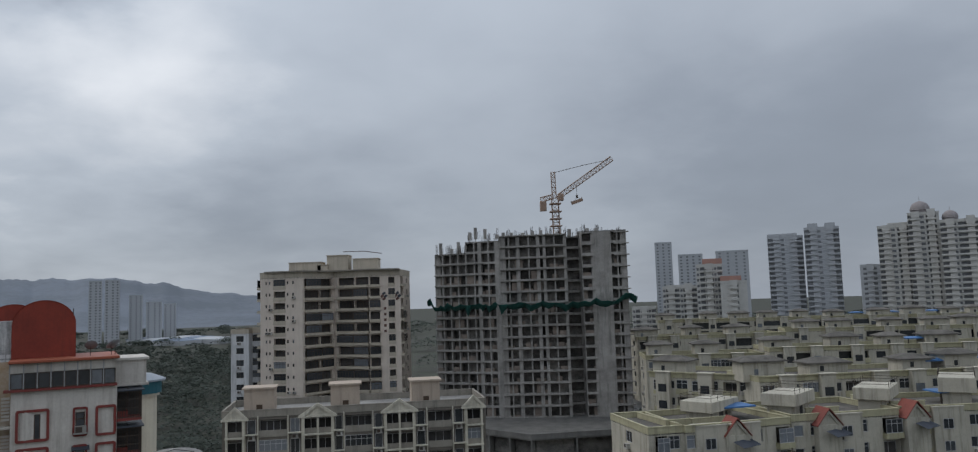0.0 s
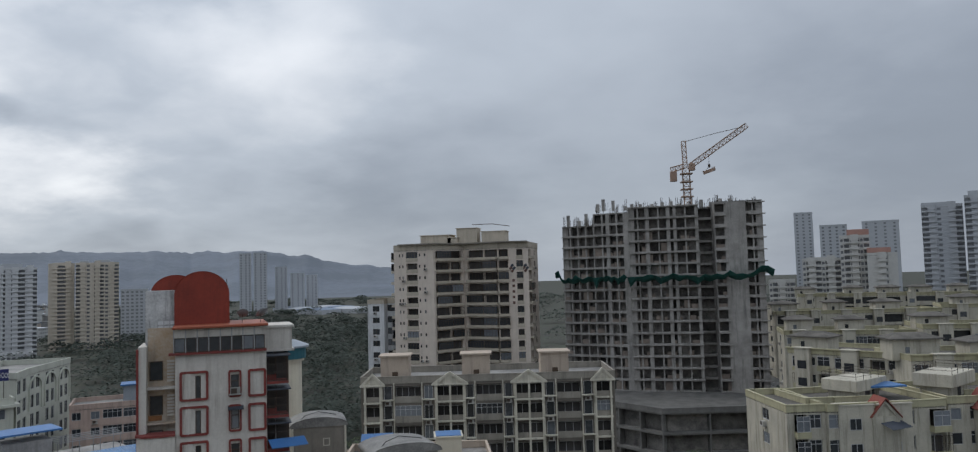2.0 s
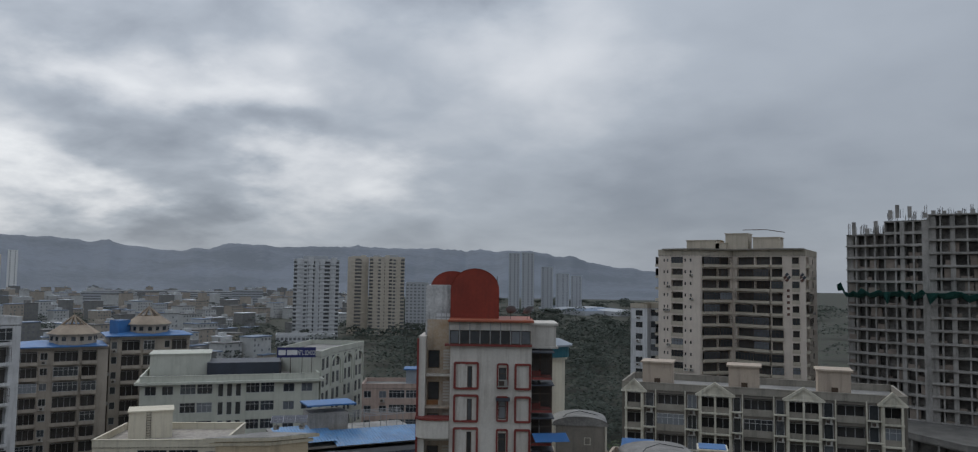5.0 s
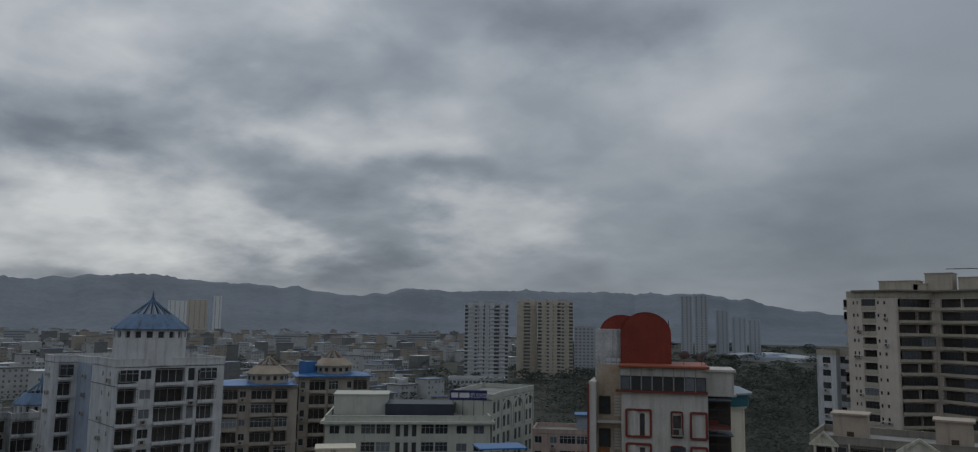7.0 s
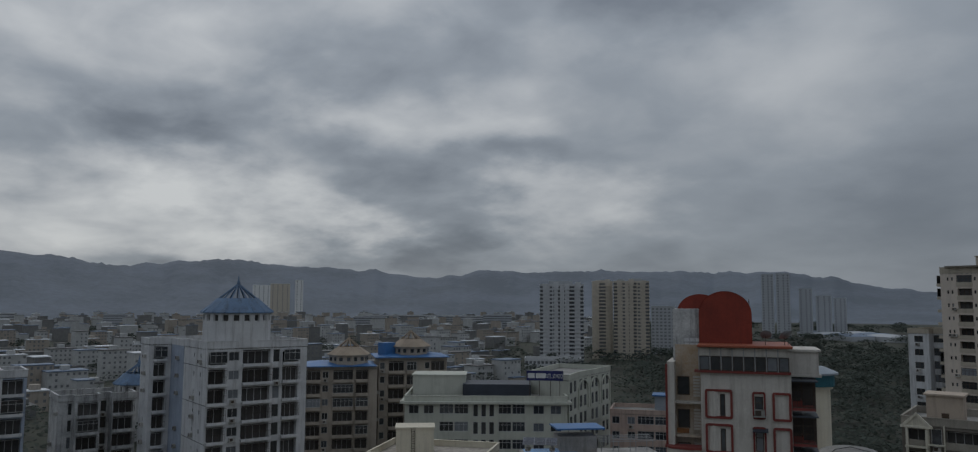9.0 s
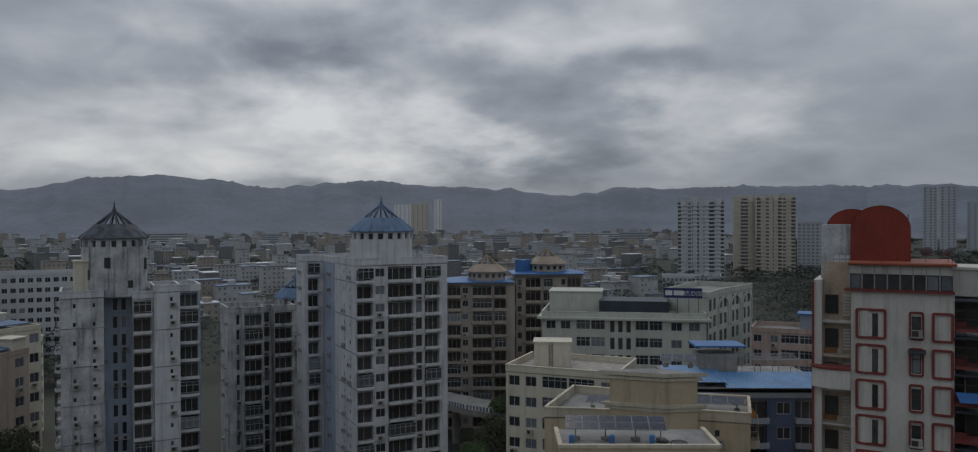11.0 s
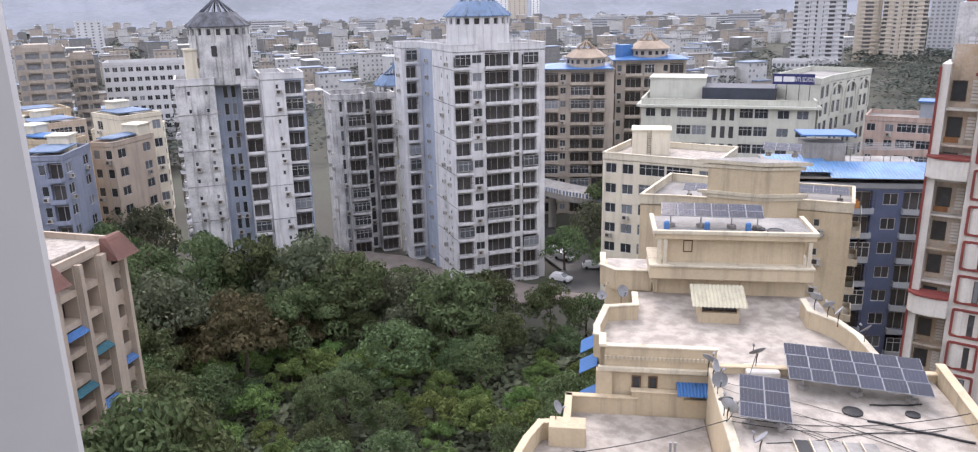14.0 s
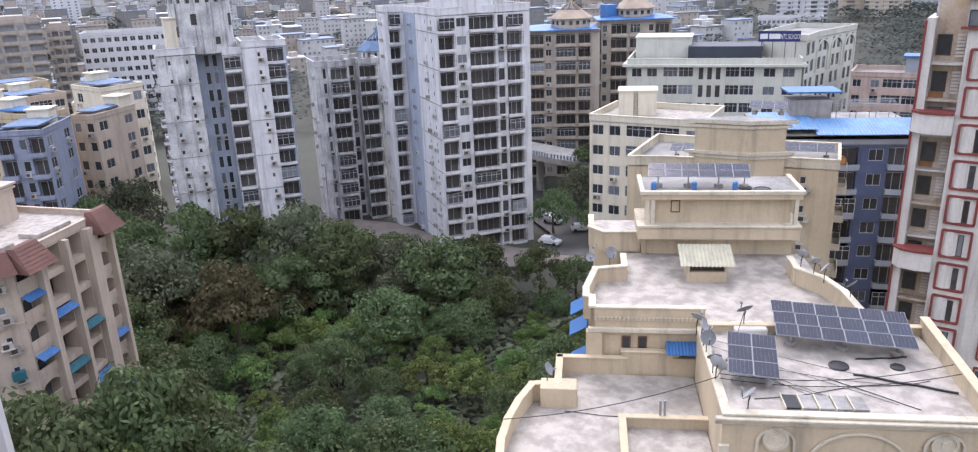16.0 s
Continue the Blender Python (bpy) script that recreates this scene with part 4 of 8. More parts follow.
    for k in range(8):
        part("window", cached(("rw", 3), lambda: window_mesh(0.86, 1.25, "pair")), [IRON, GLASS], t, m=m0 @ Matrix.Translation((-0.05 + 0.95 * k, -0.2, zp + 0.12)))
        part("mullion", cached(("mu", 3), lambda: boxes("mullion", [(0, 0, 0, 0.09, 0.1, 2.0)])), GALV, t, m=m0 @ Matrix.Translation((-0.14 + 0.95 * k, -0.25, zp + 0.1)))
    part("fascia", boxes("fascia", [(-0.1, -0.22, 1.4, L - 0.2, 0.4, 2.1)]), RED_TOWER_WHITE, t, m=m0 @ Matrix.Translation((0, 0, zp)))
    part("roof_slab", boxes("roof_slab", [(-0.2, -0.8, 2.15, L + 0.15, 7.2, 2.38)], 0.04), ORANGE_SLAB, t, "thin orange-red slab roof", m=m0 @ Matrix.Translation((0, 0, zp)))
    part("side_room", boxes("side_room", [(L - 0.3, 2.0, -0.2, L + 2.4, 7, 1.8), (L - 0.3, 1.8, 1.8, L + 2.6, 7.2, 2.0), (L - 0.3, 1.8, -0.4, L + 2.6, 7.2, -0.2)]), RED_TOWER_WHITE, t, m=m0 @ Matrix.Translation((0, 0, zp)))
    part("tank_vault", vault_mesh(4.55, 6, 3.3, 2.0), RED_PAINT, t, "red barrel-vaulted water tank", m=m0 @ Matrix.Translation((-0.1, 2.2, 45.6)))
    part("tank_vault", vault_mesh(4.2, 5, 3.3, 1.75), RED_PAINT, t, "red barrel-vaulted water tank", m=m0 @ Matrix.Translation((-2.3, 5.2, 45.6)))
    part("lightning_rod", tube("lightning_rod", [(4.3, 2.4, 49.4), (4.3, 2.4, 50.2)], 0.04, 5), IRON, t, m=m0)
    # rusty runs below the shaft ledges and dirt at the foot of the vault
    for j in (10, 11, 12):
        part("rust_run", boxes("rust_run", [(-2.3, 2.185, 0.1, -1.2, 2.196, 0.55)]), RUST_RUN, t, "orange rust stain below a ledge", m=m0 @ Matrix.Translation((0, 0, z0 + j * st)))
    for s in (5.6, 7.2, 7.5):
        c = A(s, -1.5)
        dish(None, c[0], c[1], zp + 2.35, 40 + s * 30, 50, 0.5)


def corrugated(w, d, drop, wave=0.16):
    """A corrugated sheet sloping down and outwards; x 0 to w, y 0 to -d."""
    n = int(w / wave * 2)
    bm = bmesh.new()
    rows = []
    for k in range(n + 1):
        x, dz = w * k / n, (0.03 if k % 2 else -0.03)
        rows.append([bm.verts.new((x, 0, dz)), bm.verts.new((x, -d, dz - drop)), bm.verts.new((x, -d, dz - drop - 0.02)), bm.verts.new((x, 0, dz - 0.02))])
    for a, b in zip(rows, rows[1:]):
        for j in range(4):
            bm.faces.new((a[j], a[(j + 1) % 4], b[(j + 1) % 4], b[j]))
    bmesh.ops.recalc_face_normals(bm, faces=bm.faces[:])
    me = bpy.data.meshes.new("awning")
    bm.to_mesh(me)
    bm.free()
    return me


RED_TOWER_WHITE = material("stained_off_white_plaster", (0.62, 0.59, 0.54), second=(0.47, 0.44, 0.40), streak=0.6, dirt=(0.22, 0.18, 0.15))
SLATE_SHEET_2 = material("dark_awning_sheet", (0.06, 0.07, 0.09), second=(0.04, 0.045, 0.055), rough=0.5)
red_tower()


# ---- cream tower ----
def cream_tower():
    t = thing("cream_tower", -42, 218, 0, "tall pinkish-cream apartment tower with stacked dark balconies", "tower")
    z = 57.2
    k = dict(trim_mat=SAND, ac=0.1, bars=0.3, frame_mat=BROWN_FRAME)
    poly = [(-63.2, 213.2), (-51.2, 211.0), (-44.2, 219.0), (-33.6, 214.5), (-25.2, 216.5), (-24.4, 234.0), (-63.6, 234.0)]
    block(t, poly, 0, z, 18, [[("p", 1.0), ("s", 0.8), ("s", 0.8), ("p", 0.4), ("d", 2.9), ("s", 0.9), ("p", 0.3), ("s", 1.0), ("p", 1.6)], [("p", 0.5), ("b", 4), ("b", 3), ("p", 0.6)], [("p", 0.9), ("b", 4), ("b", 3.4)],
                             [("b", 3.2), ("p", 2.2), ("d", 2.1), ("p", 1.5)], [("b", 2), ("p", 2), ("w", 1), ("p", 2)], None, [("p", 1), ("w", 1), ("b", 3), ("b", 3)]], BUFF_LIGHT, parapet=1.4, **k)
    em, ew = side_frame(poly[3], poly[4], 0)
    for cx in (0.47 * ew, 0.9 * ew):
        for dx, dz, mt in ((0, 1.5, SLATE_SHEET_2), (-0.5, 0.75, TILE), (0.5, 0.75, SLATE_SHEET_2), (0, 0, TILE)):
            part("lozenge", cached(("loz", mt.name), lambda: boxes("lozenge", [(-0.4, -0.05, -0.4, 0.4, -0.004, 0.4)])), mt, t, m=em @ Matrix.Translation((cx + dx, 0, 50.6 + dz)) @ pose(0, 0, 0, 0, 45, 0) @ Matrix.Diagonal((0.85, 1, 1.1, 1)))
    for j in range(5):
        part("letter_bar", cached("crbar", lambda: boxes("letter_bar", [(-0.35, -0.05, 0, 0.35, -0.004, 0.7)])), TAUPE if j % 2 else TILE, t, m=em @ Matrix.Translation((0.5 * ew, 0, 47.6 - 1.55 * j)))
    part("cornice", prism("cornice", [(-61.8, 212.0), (-50.8, 209.8), (-44.2, 217.5), (-33.3, 213), (-25.3, 215.0), (-26.3, 230), (-60.3, 230)], z + 1.4, z + 1.75), TAUPE, t, m=Matrix())
    for x, y, w, d, hh in [(-52.3, 222, 9, 6, 4.2), (-43.3, 223, 6, 6, 6.0), (-35.3, 222, 7, 6, 4.8), (-47.3, 221, 3, 4, 3.4)]:
        part("tank_room", boxes("tank_room", [(-w / 2, -d / 2, 0, w / 2, d / 2, hh), (-w / 2 - 0.2, -d / 2 - 0.2, hh, w / 2 + 0.2, d / 2 + 0.2, hh + 0.2)]), SAND, t, m=pose(x, y, z))
    part("pipe_rail", tube("pipe_rail", [(-42, 222, z + 7.2), (-36, 222, z + 7.2), (-31, 222, z + 6.4)], 0.1, 4), IRON, t, m=Matrix())
    s = thing("side_block", -66, 214, 0, "white apartment block with dark glazed stairwells", "building")
    block(s, [(-71.5, 214), (-66.5, 213.4), (-66.3, 216), (-60.5, 215.5), (-60, 230), (-71, 230)], 0, 42.4, 13, [[("p", 0.4), ("w", 3), ("p", 0.3)], None, [("r", 3), ("p", 0.8), ("r", 2)]], WHITE, parapet=1.0, **k)
    part("stair_head", boxes("stair_head", [(-64, 217, 42.4, -60.5, 221, 45.5)]), WHITE, s, m=Matrix())


NAVY = material("navy_sign_paint", (0.03, 0.035, 0.13), rough=0.5, bump=0.0)
LID_DARK_0 = material("wet_deck_concrete", (0.17, 0.165, 0.155), second=(0.10, 0.098, 0.094), grain=0.8, rough=0.5)
ORNATE_TRIM = material("stained_stone_paint", (0.33, 0.305, 0.26), second=(0.22, 0.20, 0.17), streak=0.6, dirt=(0.10, 0.095, 0.085))
ORNATE_WALL = material("dark_umber_plaster", (0.19, 0.17, 0.145), second=(0.125, 0.112, 0.096), streak=0.5, dirt=(0.08, 0.075, 0.068))
INFILL = material("unplastered_blockwork", (0.30, 0.25, 0.21), second=(0.20, 0.165, 0.14), grain=0.6, vary=0.4)
BUFF_LIGHT = material("pinkish_cream_paint", (0.68, 0.595, 0.51), second=(0.58, 0.50, 0.43), streak=0.25, dirt=(0.25, 0.22, 0.2))
cream_tower()


# ---- tower under construction, podium, crane ----
def construction():
    t = thing("unfinished_tower", 10, 215, 18, "bare concrete tower under construction with open floors and starter bars", "construction")
    zp = 18.0
    k = dict(bars=0, trim_mat=CONCRETE)
    block(t, [(-15.5, 217.5), (-6.8, 214.0), (-6.8, 240), (-15.5, 240)], zp, 62.4, 15, [[("o", 2)] * 4, [("p", 1)], None, [("o", 1)] * 4], CONCRETE, parapet=0, **k)
    block(t, [(-6.8, 213.5), (2.6, 210.5), (2.6, 238), (-6.8, 238)], zp, 65.4, 16, [[("o", 1.6), ("o", 0.8), ("p", 0.4), ("o", 1.4), ("o", 1.3), ("p", 0.8)], [("p", 1)], None, [("p", 1)]], CONCRETE, parapet=0, **k)
    block(t, [(2.6, 210.0), (20.6, 208.5), (20.6, 238), (2.6, 238)], zp, 66.5, 16, [[("o", 1.9), ("o", 1.6), ("p", 0.5), ("o", 2.0), ("o", 1.7), ("p", 0.45), ("o", 0.9), ("p", 0.35), ("o", 1.9), ("o", 2.0), ("p", 0.5)], [("p", 1)], None, [("o", 2)] * 5], CONCRETE, parapet=0, **k)
    block(t, [(20.6, 212.5), (24.6, 212.5), (24.6, 238), (20.6, 238)], zp, 66.0, 16, [[("o", 2)]], CONCRETE, parapet=0, **k)
    block(t, [(24.6, 208.0), (36.4, 206.5), (37.0, 236), (24.6, 236)], zp, 67.0, 16, [[("o", 2.6), ("p", 5), ("o", 1.8), ("o", 2.4)], [("o", 2)] * 6, None, None], CONCRETE, parapet=0, **k)
    rng = random.Random(4)
    for j in range(16):
        z = zp + 3.03 * (j + 1)
        part("floor_edge", boxes("floor_edge", [(0, -0.5, -0.18, 18.2, 0, 0.1)]), CONCRETE, t, m=side_frame((2.6, 210.0), (20.6, 208.5), z)[0])
        part("floor_edge", cached("edge_a", lambda: boxes("floor_edge", [(0, -0.5, -0.18, 3, 0, 0.1)])), CONCRETE, t, m=side_frame((24.6, 208.0), (36.4, 206.5), z)[0])
        part("floor_edge", cached("edge_b", lambda: boxes("floor_edge", [(8.6, -0.5, -0.18, 12.6, 0, 0.1)])), CONCRETE, t, m=side_frame((24.6, 208.0), (36.4, 206.5), z)[0])
        if j < 14:
            part("floor_edge", cached("edge_c", lambda: boxes("floor_edge", [(0, -0.6, -0.18, 9.4, 0, 0.1)])), CONCRETE, t, m=side_frame((-15.5, 217.5), (-6.8, 214.0), zp + 2.96 * (j + 1))[0])
            part("floor_edge", cached("edge_d", lambda: boxes("floor_edge", [(0, -0.4, -0.18, 5.6, 0, 0.1)])), CONCRETE, t, m=side_frame((-6.8, 213.5), (2.6, 210.5), zp + 2.96 * (j + 1))[0])
    bars = []
    for k2 in range(90):
        x = -15 + 51 * rng.random()
        y = 212 + 22 * rng.random()
        zt = 62.4 if x < -6.8 else 66.5
        hh = 1.0 + 2.2 * rng.random()
        for q in range(5):
            dx, dy = rng.uniform(-0.4, 0.4), rng.uniform(-0.4, 0.4)
            bars.append((x + dx, y + dy, zt - 0.3, x + dx + 0.06, y + dy + 0.06, zt + hh + rng.uniform(-0.3, 0.3)))
    tagged(part("starter_bar_stubble", boxes("starter_bar_stubble", bars), IRON, t, m=Matrix()), kind="stuff")
    for k2 in range(20):
        x = -14.5 + 50 * (k2 + rng.random() * 0.5) / 20
        zt = 62.4 if x < -6.8 else 66.3
        part("column_stub", boxes("column_stub", [(x, 213, zt - 0.2, x + 0.9, 213.5, zt + rng.uniform(1.0, 3.4) * (1.0 if x < 0 else 0.6))]), CONCRETE, t, m=Matrix())
    # half-built block walls, sills and stacked shuttering in some of the open bays
    infill = []
    for p0, p1, floors, zt in (((2.6, 210.0), (20.6, 208.5), 16, 66.5), ((24.6, 208.0), (36.4, 206.5), 16, 67.0), ((-6.8, 213.5), (2.6, 210.5), 16, 65.4), ((-15.5, 217.5), (-6.8, 214.0), 15, 62.4)):
        m, w = side_frame(p0, p1, 0)
        h = (zt - zp) / floors
        for j in range(floors - 2):
            x = 0.2
            while x < w - 1.2:
                ww = rng.uniform(0.8, 2.6)
                if rng.random() < 0.42:
                    a, b = m @ Vector((x, 0.45, 0)), m @ Vector((min(x + ww, w - 0.2), 0.75, 0))
                    z0 = zp + j * h + 0.28
                    infill.append((min(a.x, b.x), min(a.y, b.y), z0, max(a.x, b.x), max(a.y, b.y), z0 + rng.choice((0.5, 0.9, 0.9, 1.2, 2.2))))
                x += ww + 0.3
    tagged(part("infill_masonry", boxes("infill_masonry", infill), INFILL, t, "grey-brown blockwork half filling the bays", m=Matrix()), kind="stuff")
    # safety net
    n = 46
    bm = bmesh.new()
    line = [(-17.5, 212), (-6.8, 209), (2.6, 206), (20.6, 205), (38.0, 202.5)]
    rows = []
    for i in range(n + 1):
        s = i / n * (len(line) - 1)
        a, f = min(int(s), len(line) - 2), s - min(int(s), len(line) - 2)
        x, y = line[a][0] + (line[a + 1][0] - line[a][0]) * f, line[a][1] + (line[a + 1][1] - line[a][1]) * f
        z = 48.2 + 1.5 * noise.noise((i * 0.55, 0, 0)) + (1.4 if i < 2 or i > n - 4 else 0)
        hh = 1.5 + 2.2 * noise.noise((i * 0.8, 5, 0))
        rows.append([bm.verts.new((x, y + 3.2, z - hh)), bm.verts.new((x, y + 1.2, z - hh * 0.6)), bm.verts.new((x, y, z + 0.4 * noise.noise((i * 0.9, 9, 0))))])
    for a, b in zip(rows, rows[1:]):
        for j in range(2):
            bm.faces.new((a[j], b[j], b[j + 1], a[j + 1]))
    net = part("safety_net", bm, NET, t, "dark green safety net sagging round the floors", m=Matrix())
    sol = net.modifiers.new("thick", "SOLIDIFY")
    sol.thickness = 0.04
    p = thing("parking_podium", 10, 195, 0, "unfinished concrete parking podium with open decks", "building")
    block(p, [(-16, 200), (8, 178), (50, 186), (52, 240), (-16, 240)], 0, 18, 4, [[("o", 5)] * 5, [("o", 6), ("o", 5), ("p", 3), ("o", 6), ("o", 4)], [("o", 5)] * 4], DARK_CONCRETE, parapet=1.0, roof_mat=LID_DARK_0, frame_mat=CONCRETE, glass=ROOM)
    return t


def lattice(name, p, q, side, bays, bar=0.12):
    """A square lattice boom from p to q."""
    p, q = Vector(p), Vector(q)
    rot = (q - p).to_track_quat("Z", "Y")
    length = (q - p).length
    s = side / 2
    bm = bmesh.new()

    def stick(a, b, r):
        a, b = p + rot @ Vector(a), p + rot @ Vector(b)
        w = (b - a).to_track_quat("Z", "Y")
        ring = [[bm.verts.new(c + w @ Vector((r * math.cos(k * math.pi / 2), r * math.sin(k * math.pi / 2), 0))) for k in range(4)] for c in (a, b)]
        for k in range(4):
            bm.faces.new((ring[0][k], ring[0][(k + 1) % 4], ring[1][(k + 1) % 4], ring[1][k]))

    cs = [(-s, -s), (s, -s), (s, s), (-s, s)]
    for c in cs:
        stick((*c, 0), (*c, length), bar)
    for i in range(bays):
        z0, z1 = length * i / bays, length * (i + 1) / bays
        for k in range(4):
            a, b = cs[k], cs[(k + 1) % 4]
            stick((*a, z0), (*b, z1), bar * 0.7)
            stick((*a, z1), (*b, z1), bar * 0.6)
    me = bpy.data.meshes.new(name)
    bm.to_mesh(me)
    bm.free()
    return me


def crane():
    y = 214
    c = thing("tower_crane", 18.6, y, 66, "ochre luffing tower crane with raised lattice jib", "crane")
    part("mast", lattice("mast", (18.8, y, 60), (18.5, y, 77), 1.8, 10, 0.1), CRANE_PAINT, c, m=Matrix())
    for z in (69.0, 71.0, 73.0, 75.2):
        part("collar", boxes("collar", [(-1.6, -1.6, 0, 1.6, 1.6, 0.22)]), CRANE_PAINT, c, m=pose(18.55, y, z))
    part("head", lattice("head", (18.4, y, 77), (18.2, y, 84.2), 1.1, 5, 0.09), CRANE_PAINT, c, m=Matrix())
    part("jib", lattice("jib", (19.6, y, 77.3), (34.6, y - 1, 87.4), 1.3, 16, 0.085), CRANE_PAINT, c, m=Matrix())
    part("counter_jib", lattice("counter_jib", (18.2, y, 77.4), (14.6, y, 76.6), 1.2, 3, 0.09), CRANE_PAINT, c, m=Matrix())
    part("counterweight", boxes("counterweight", [(-0.9, -0.8, -1.8, 0.9, 0.8, 0.9)], 0.1), CRANE_PAINT, c, m=pose(15.2, y, 75.2))
    part("cab", boxes("cab", [(-0.8, -0.9, 0, 0.8, 0.9, 1.9)], 0.12), CRANE_PAINT, c, m=pose(20.0, y - 1.4, 76.0))
    part("stay", tube("stay", [(18.2, y, 84.0), (27, y, 86.0), (33.5, y - 1, 87.0)], 0.07, 4), IRON, c, m=Matrix())
    part("hoist_rope", tube("hoist_rope", [(24.6, y - 0.4, 80.4), (24.6, y - 0.4, 77.5)], 0.05, 4), IRON, c, m=Matrix())
    part("hook_block", boxes("hook_block", [(-0.3, -0.3, 0, 0.3, 0.3, 0.9)], 0.08), IRON, c, m=pose(24.6, y - 0.4, 76.7))
    part("skip", boxes("skip", [(-1.6, -0.7, 0, 1.6, 0.7, 0.35), (-1.6, -0.7, 0.35, -1.5, 0.7, 1.0), (1.5, -0.7, 0.35, 1.6, 0.7, 1.0), (-1.6, -0.7, 0.35, 1.6, -0.6, 0.8)]), CRANE_PAINT, c, m=pose(24.7, y - 0.4, 75.4, 0, -18, 0))
    part("sling", tube("sling", [(23.4, y - 0.4, 75.6), (24.6, y - 0.4, 77.0), (26.0, y - 0.4, 76.4)], 0.05, 4), IRON, c, m=Matrix())


construction(), crane()


# ---- ornate long block below the cream tower ----
def ornate_block():
    t = thing("ornate_block", -20, 120, 0, "long grey-brown apartment block with pale pediments and columns", "building")
    p0, p1 = (-40.5, 117.2), (-1.5, 124.0)
    u = (p1[0] - p0[0], p1[1] - p0[1])
    L = math.hypot(*u)
    z = 33.4
    bays = [("p", 0.6), ("r", 3.2), ("w", 2.4), ("d", 5.0), ("w", 2.6), ("r", 5.4), ("w", 2.0), ("d", 5.0), ("w", 2.2), ("r", 5.4), ("w", 2.4), ("d", 4.6), ("w", 2.4), ("r", 3.2), ("p", 0.6)]
    block(t, [p0, p1, along(p1, u, 0, -13), along(p0, u, 0, -13)], 0, z, 11, [[({"r": "d", "w": "t"}.get(kd, kd), wd) for kd, wd in bays], [("p", 3), ("w", 2), ("p", 3)], None, [("p", 3), ("w", 2), ("p", 3)]], ORNATE_WALL, parapet=0.9, trim_mat=ORNATE_TRIM, ac=0.95, awning=0.0, bars=0.5, enclosed=0.25)
    m, _ = side_frame(p0, p1, 0)
    tot = sum(b[1] for b in bays)
    x = 0
    for kind, rel in bays:
        w = L * rel / tot
        if kind == "r":
            part("pediment", prism_tri(w + 1.2, 2.1), IVORY, t, "pale triangular gable", m=m @ Matrix.Translation((x - 0.6, -0.55, z - 0.5)))
            for xx in (x, x + w - 0.3):
                part("pilaster", boxes("pilaster", [(0, -0.45, 0, 0.32, 0, z - 0.3)]), IVORY, t, m=m @ Matrix.Translation((xx, 0, 0)))
            if w > 4:
                part("pilaster", boxes("pilaster", [(0, -0.45, 0, 0.32, 0, z - 0.3)]), IVORY, t, m=m @ Matrix.Translation((x + w / 2 - 0.16, 0, 0)))
            for j in range(11):
                part("ledge", boxes("ledge", [(-0.1, -0.6, 0, w + 0.1, 0, 0.22)]), IVORY, t, m=m @ Matrix.Translation((x, 0, j * z / 11 - 0.1)))
        elif kind == "w":
            for j in range(11):
                part("ledge", cached(("ledge", round(w, 1)), lambda: boxes("ledge", [(0.05, -0.7, 0, w - 0.05, 0, 0.16)])), IVORY, t, m=m @ Matrix.Translation((x, 0, j * z / 11 + 0.35)))
            for xx in (x, x + w - 0.16):
                part("pilaster", boxes("pilaster", [(0, -0.22, 0, 0.16, 0, z)]), IVORY, t, m=m @ Matrix.Translation((xx, 0, 0)))
        x += w
    for s in (5.2, 18.0, 30.4):
        c = along(p0, u, s, -3)
        part("tank_room", boxes("tank_room", [(-2.2, -2.0, 0, 2.2, 2.0, 3.9), (-2.5, -2.3, 3.9, 2.5, 2.3, 4.15)]), BUFF, t, m=pose(c[0], c[1], z, 0, 0, 10))
        part("door", boxes("door", [(-0.4, -2.04, 0, 0.5, -2.0, 1.6)]), BROWN_FRAME, t, m=pose(c[0], c[1], z, 0, 0, 10))


def prism_tri(w, h, dep=0.5):
    """A gable with its raking mouldings and sunk field."""
    bm = bmesh.new()
    f = [(0, 0), (w, 0), (w, 0.25), (w / 2, h), (0, 0.25)]
    g = [(w * 0.16, 0.28), (w * 0.84, 0.28), (w / 2, h - 0.38)]
    front = [bm.verts.new((x, 0, z)) for x, z in f]
    back = [bm.verts.new((x, dep, z)) for x, z in f]
    inner = [bm.verts.new((x, 0, z)) for x, z in g]
    deep = [bm.verts.new((x, 0.22, z)) for x, z in g]
    bm.faces.new(deep)
    for i in range(3):
        bm.faces.new((inner[i], inner[(i + 1) % 3], deep[(i + 1) % 3], deep[i]))
    bm.faces.new((front[0], front[1], inner[1], inner[0]))
    bm.faces.new((front[1], front[2], front[3], inner[2], inner[1]))
    bm.faces.new((front[3], front[4], front[0], inner[0], inner[2]))
    for i in range(5):
        bm.faces.new((front[i], back[i], back[(i + 1) % 5], front[(i + 1) % 5]))
    bm.faces.new(back[::-1])
    bmesh.ops.recalc_face_normals(bm, faces=bm.faces[:])
    me = bpy.data.meshes.new("pediment")
    bm.to_mesh(me)
    bm.free()
    return me


ornate_block()


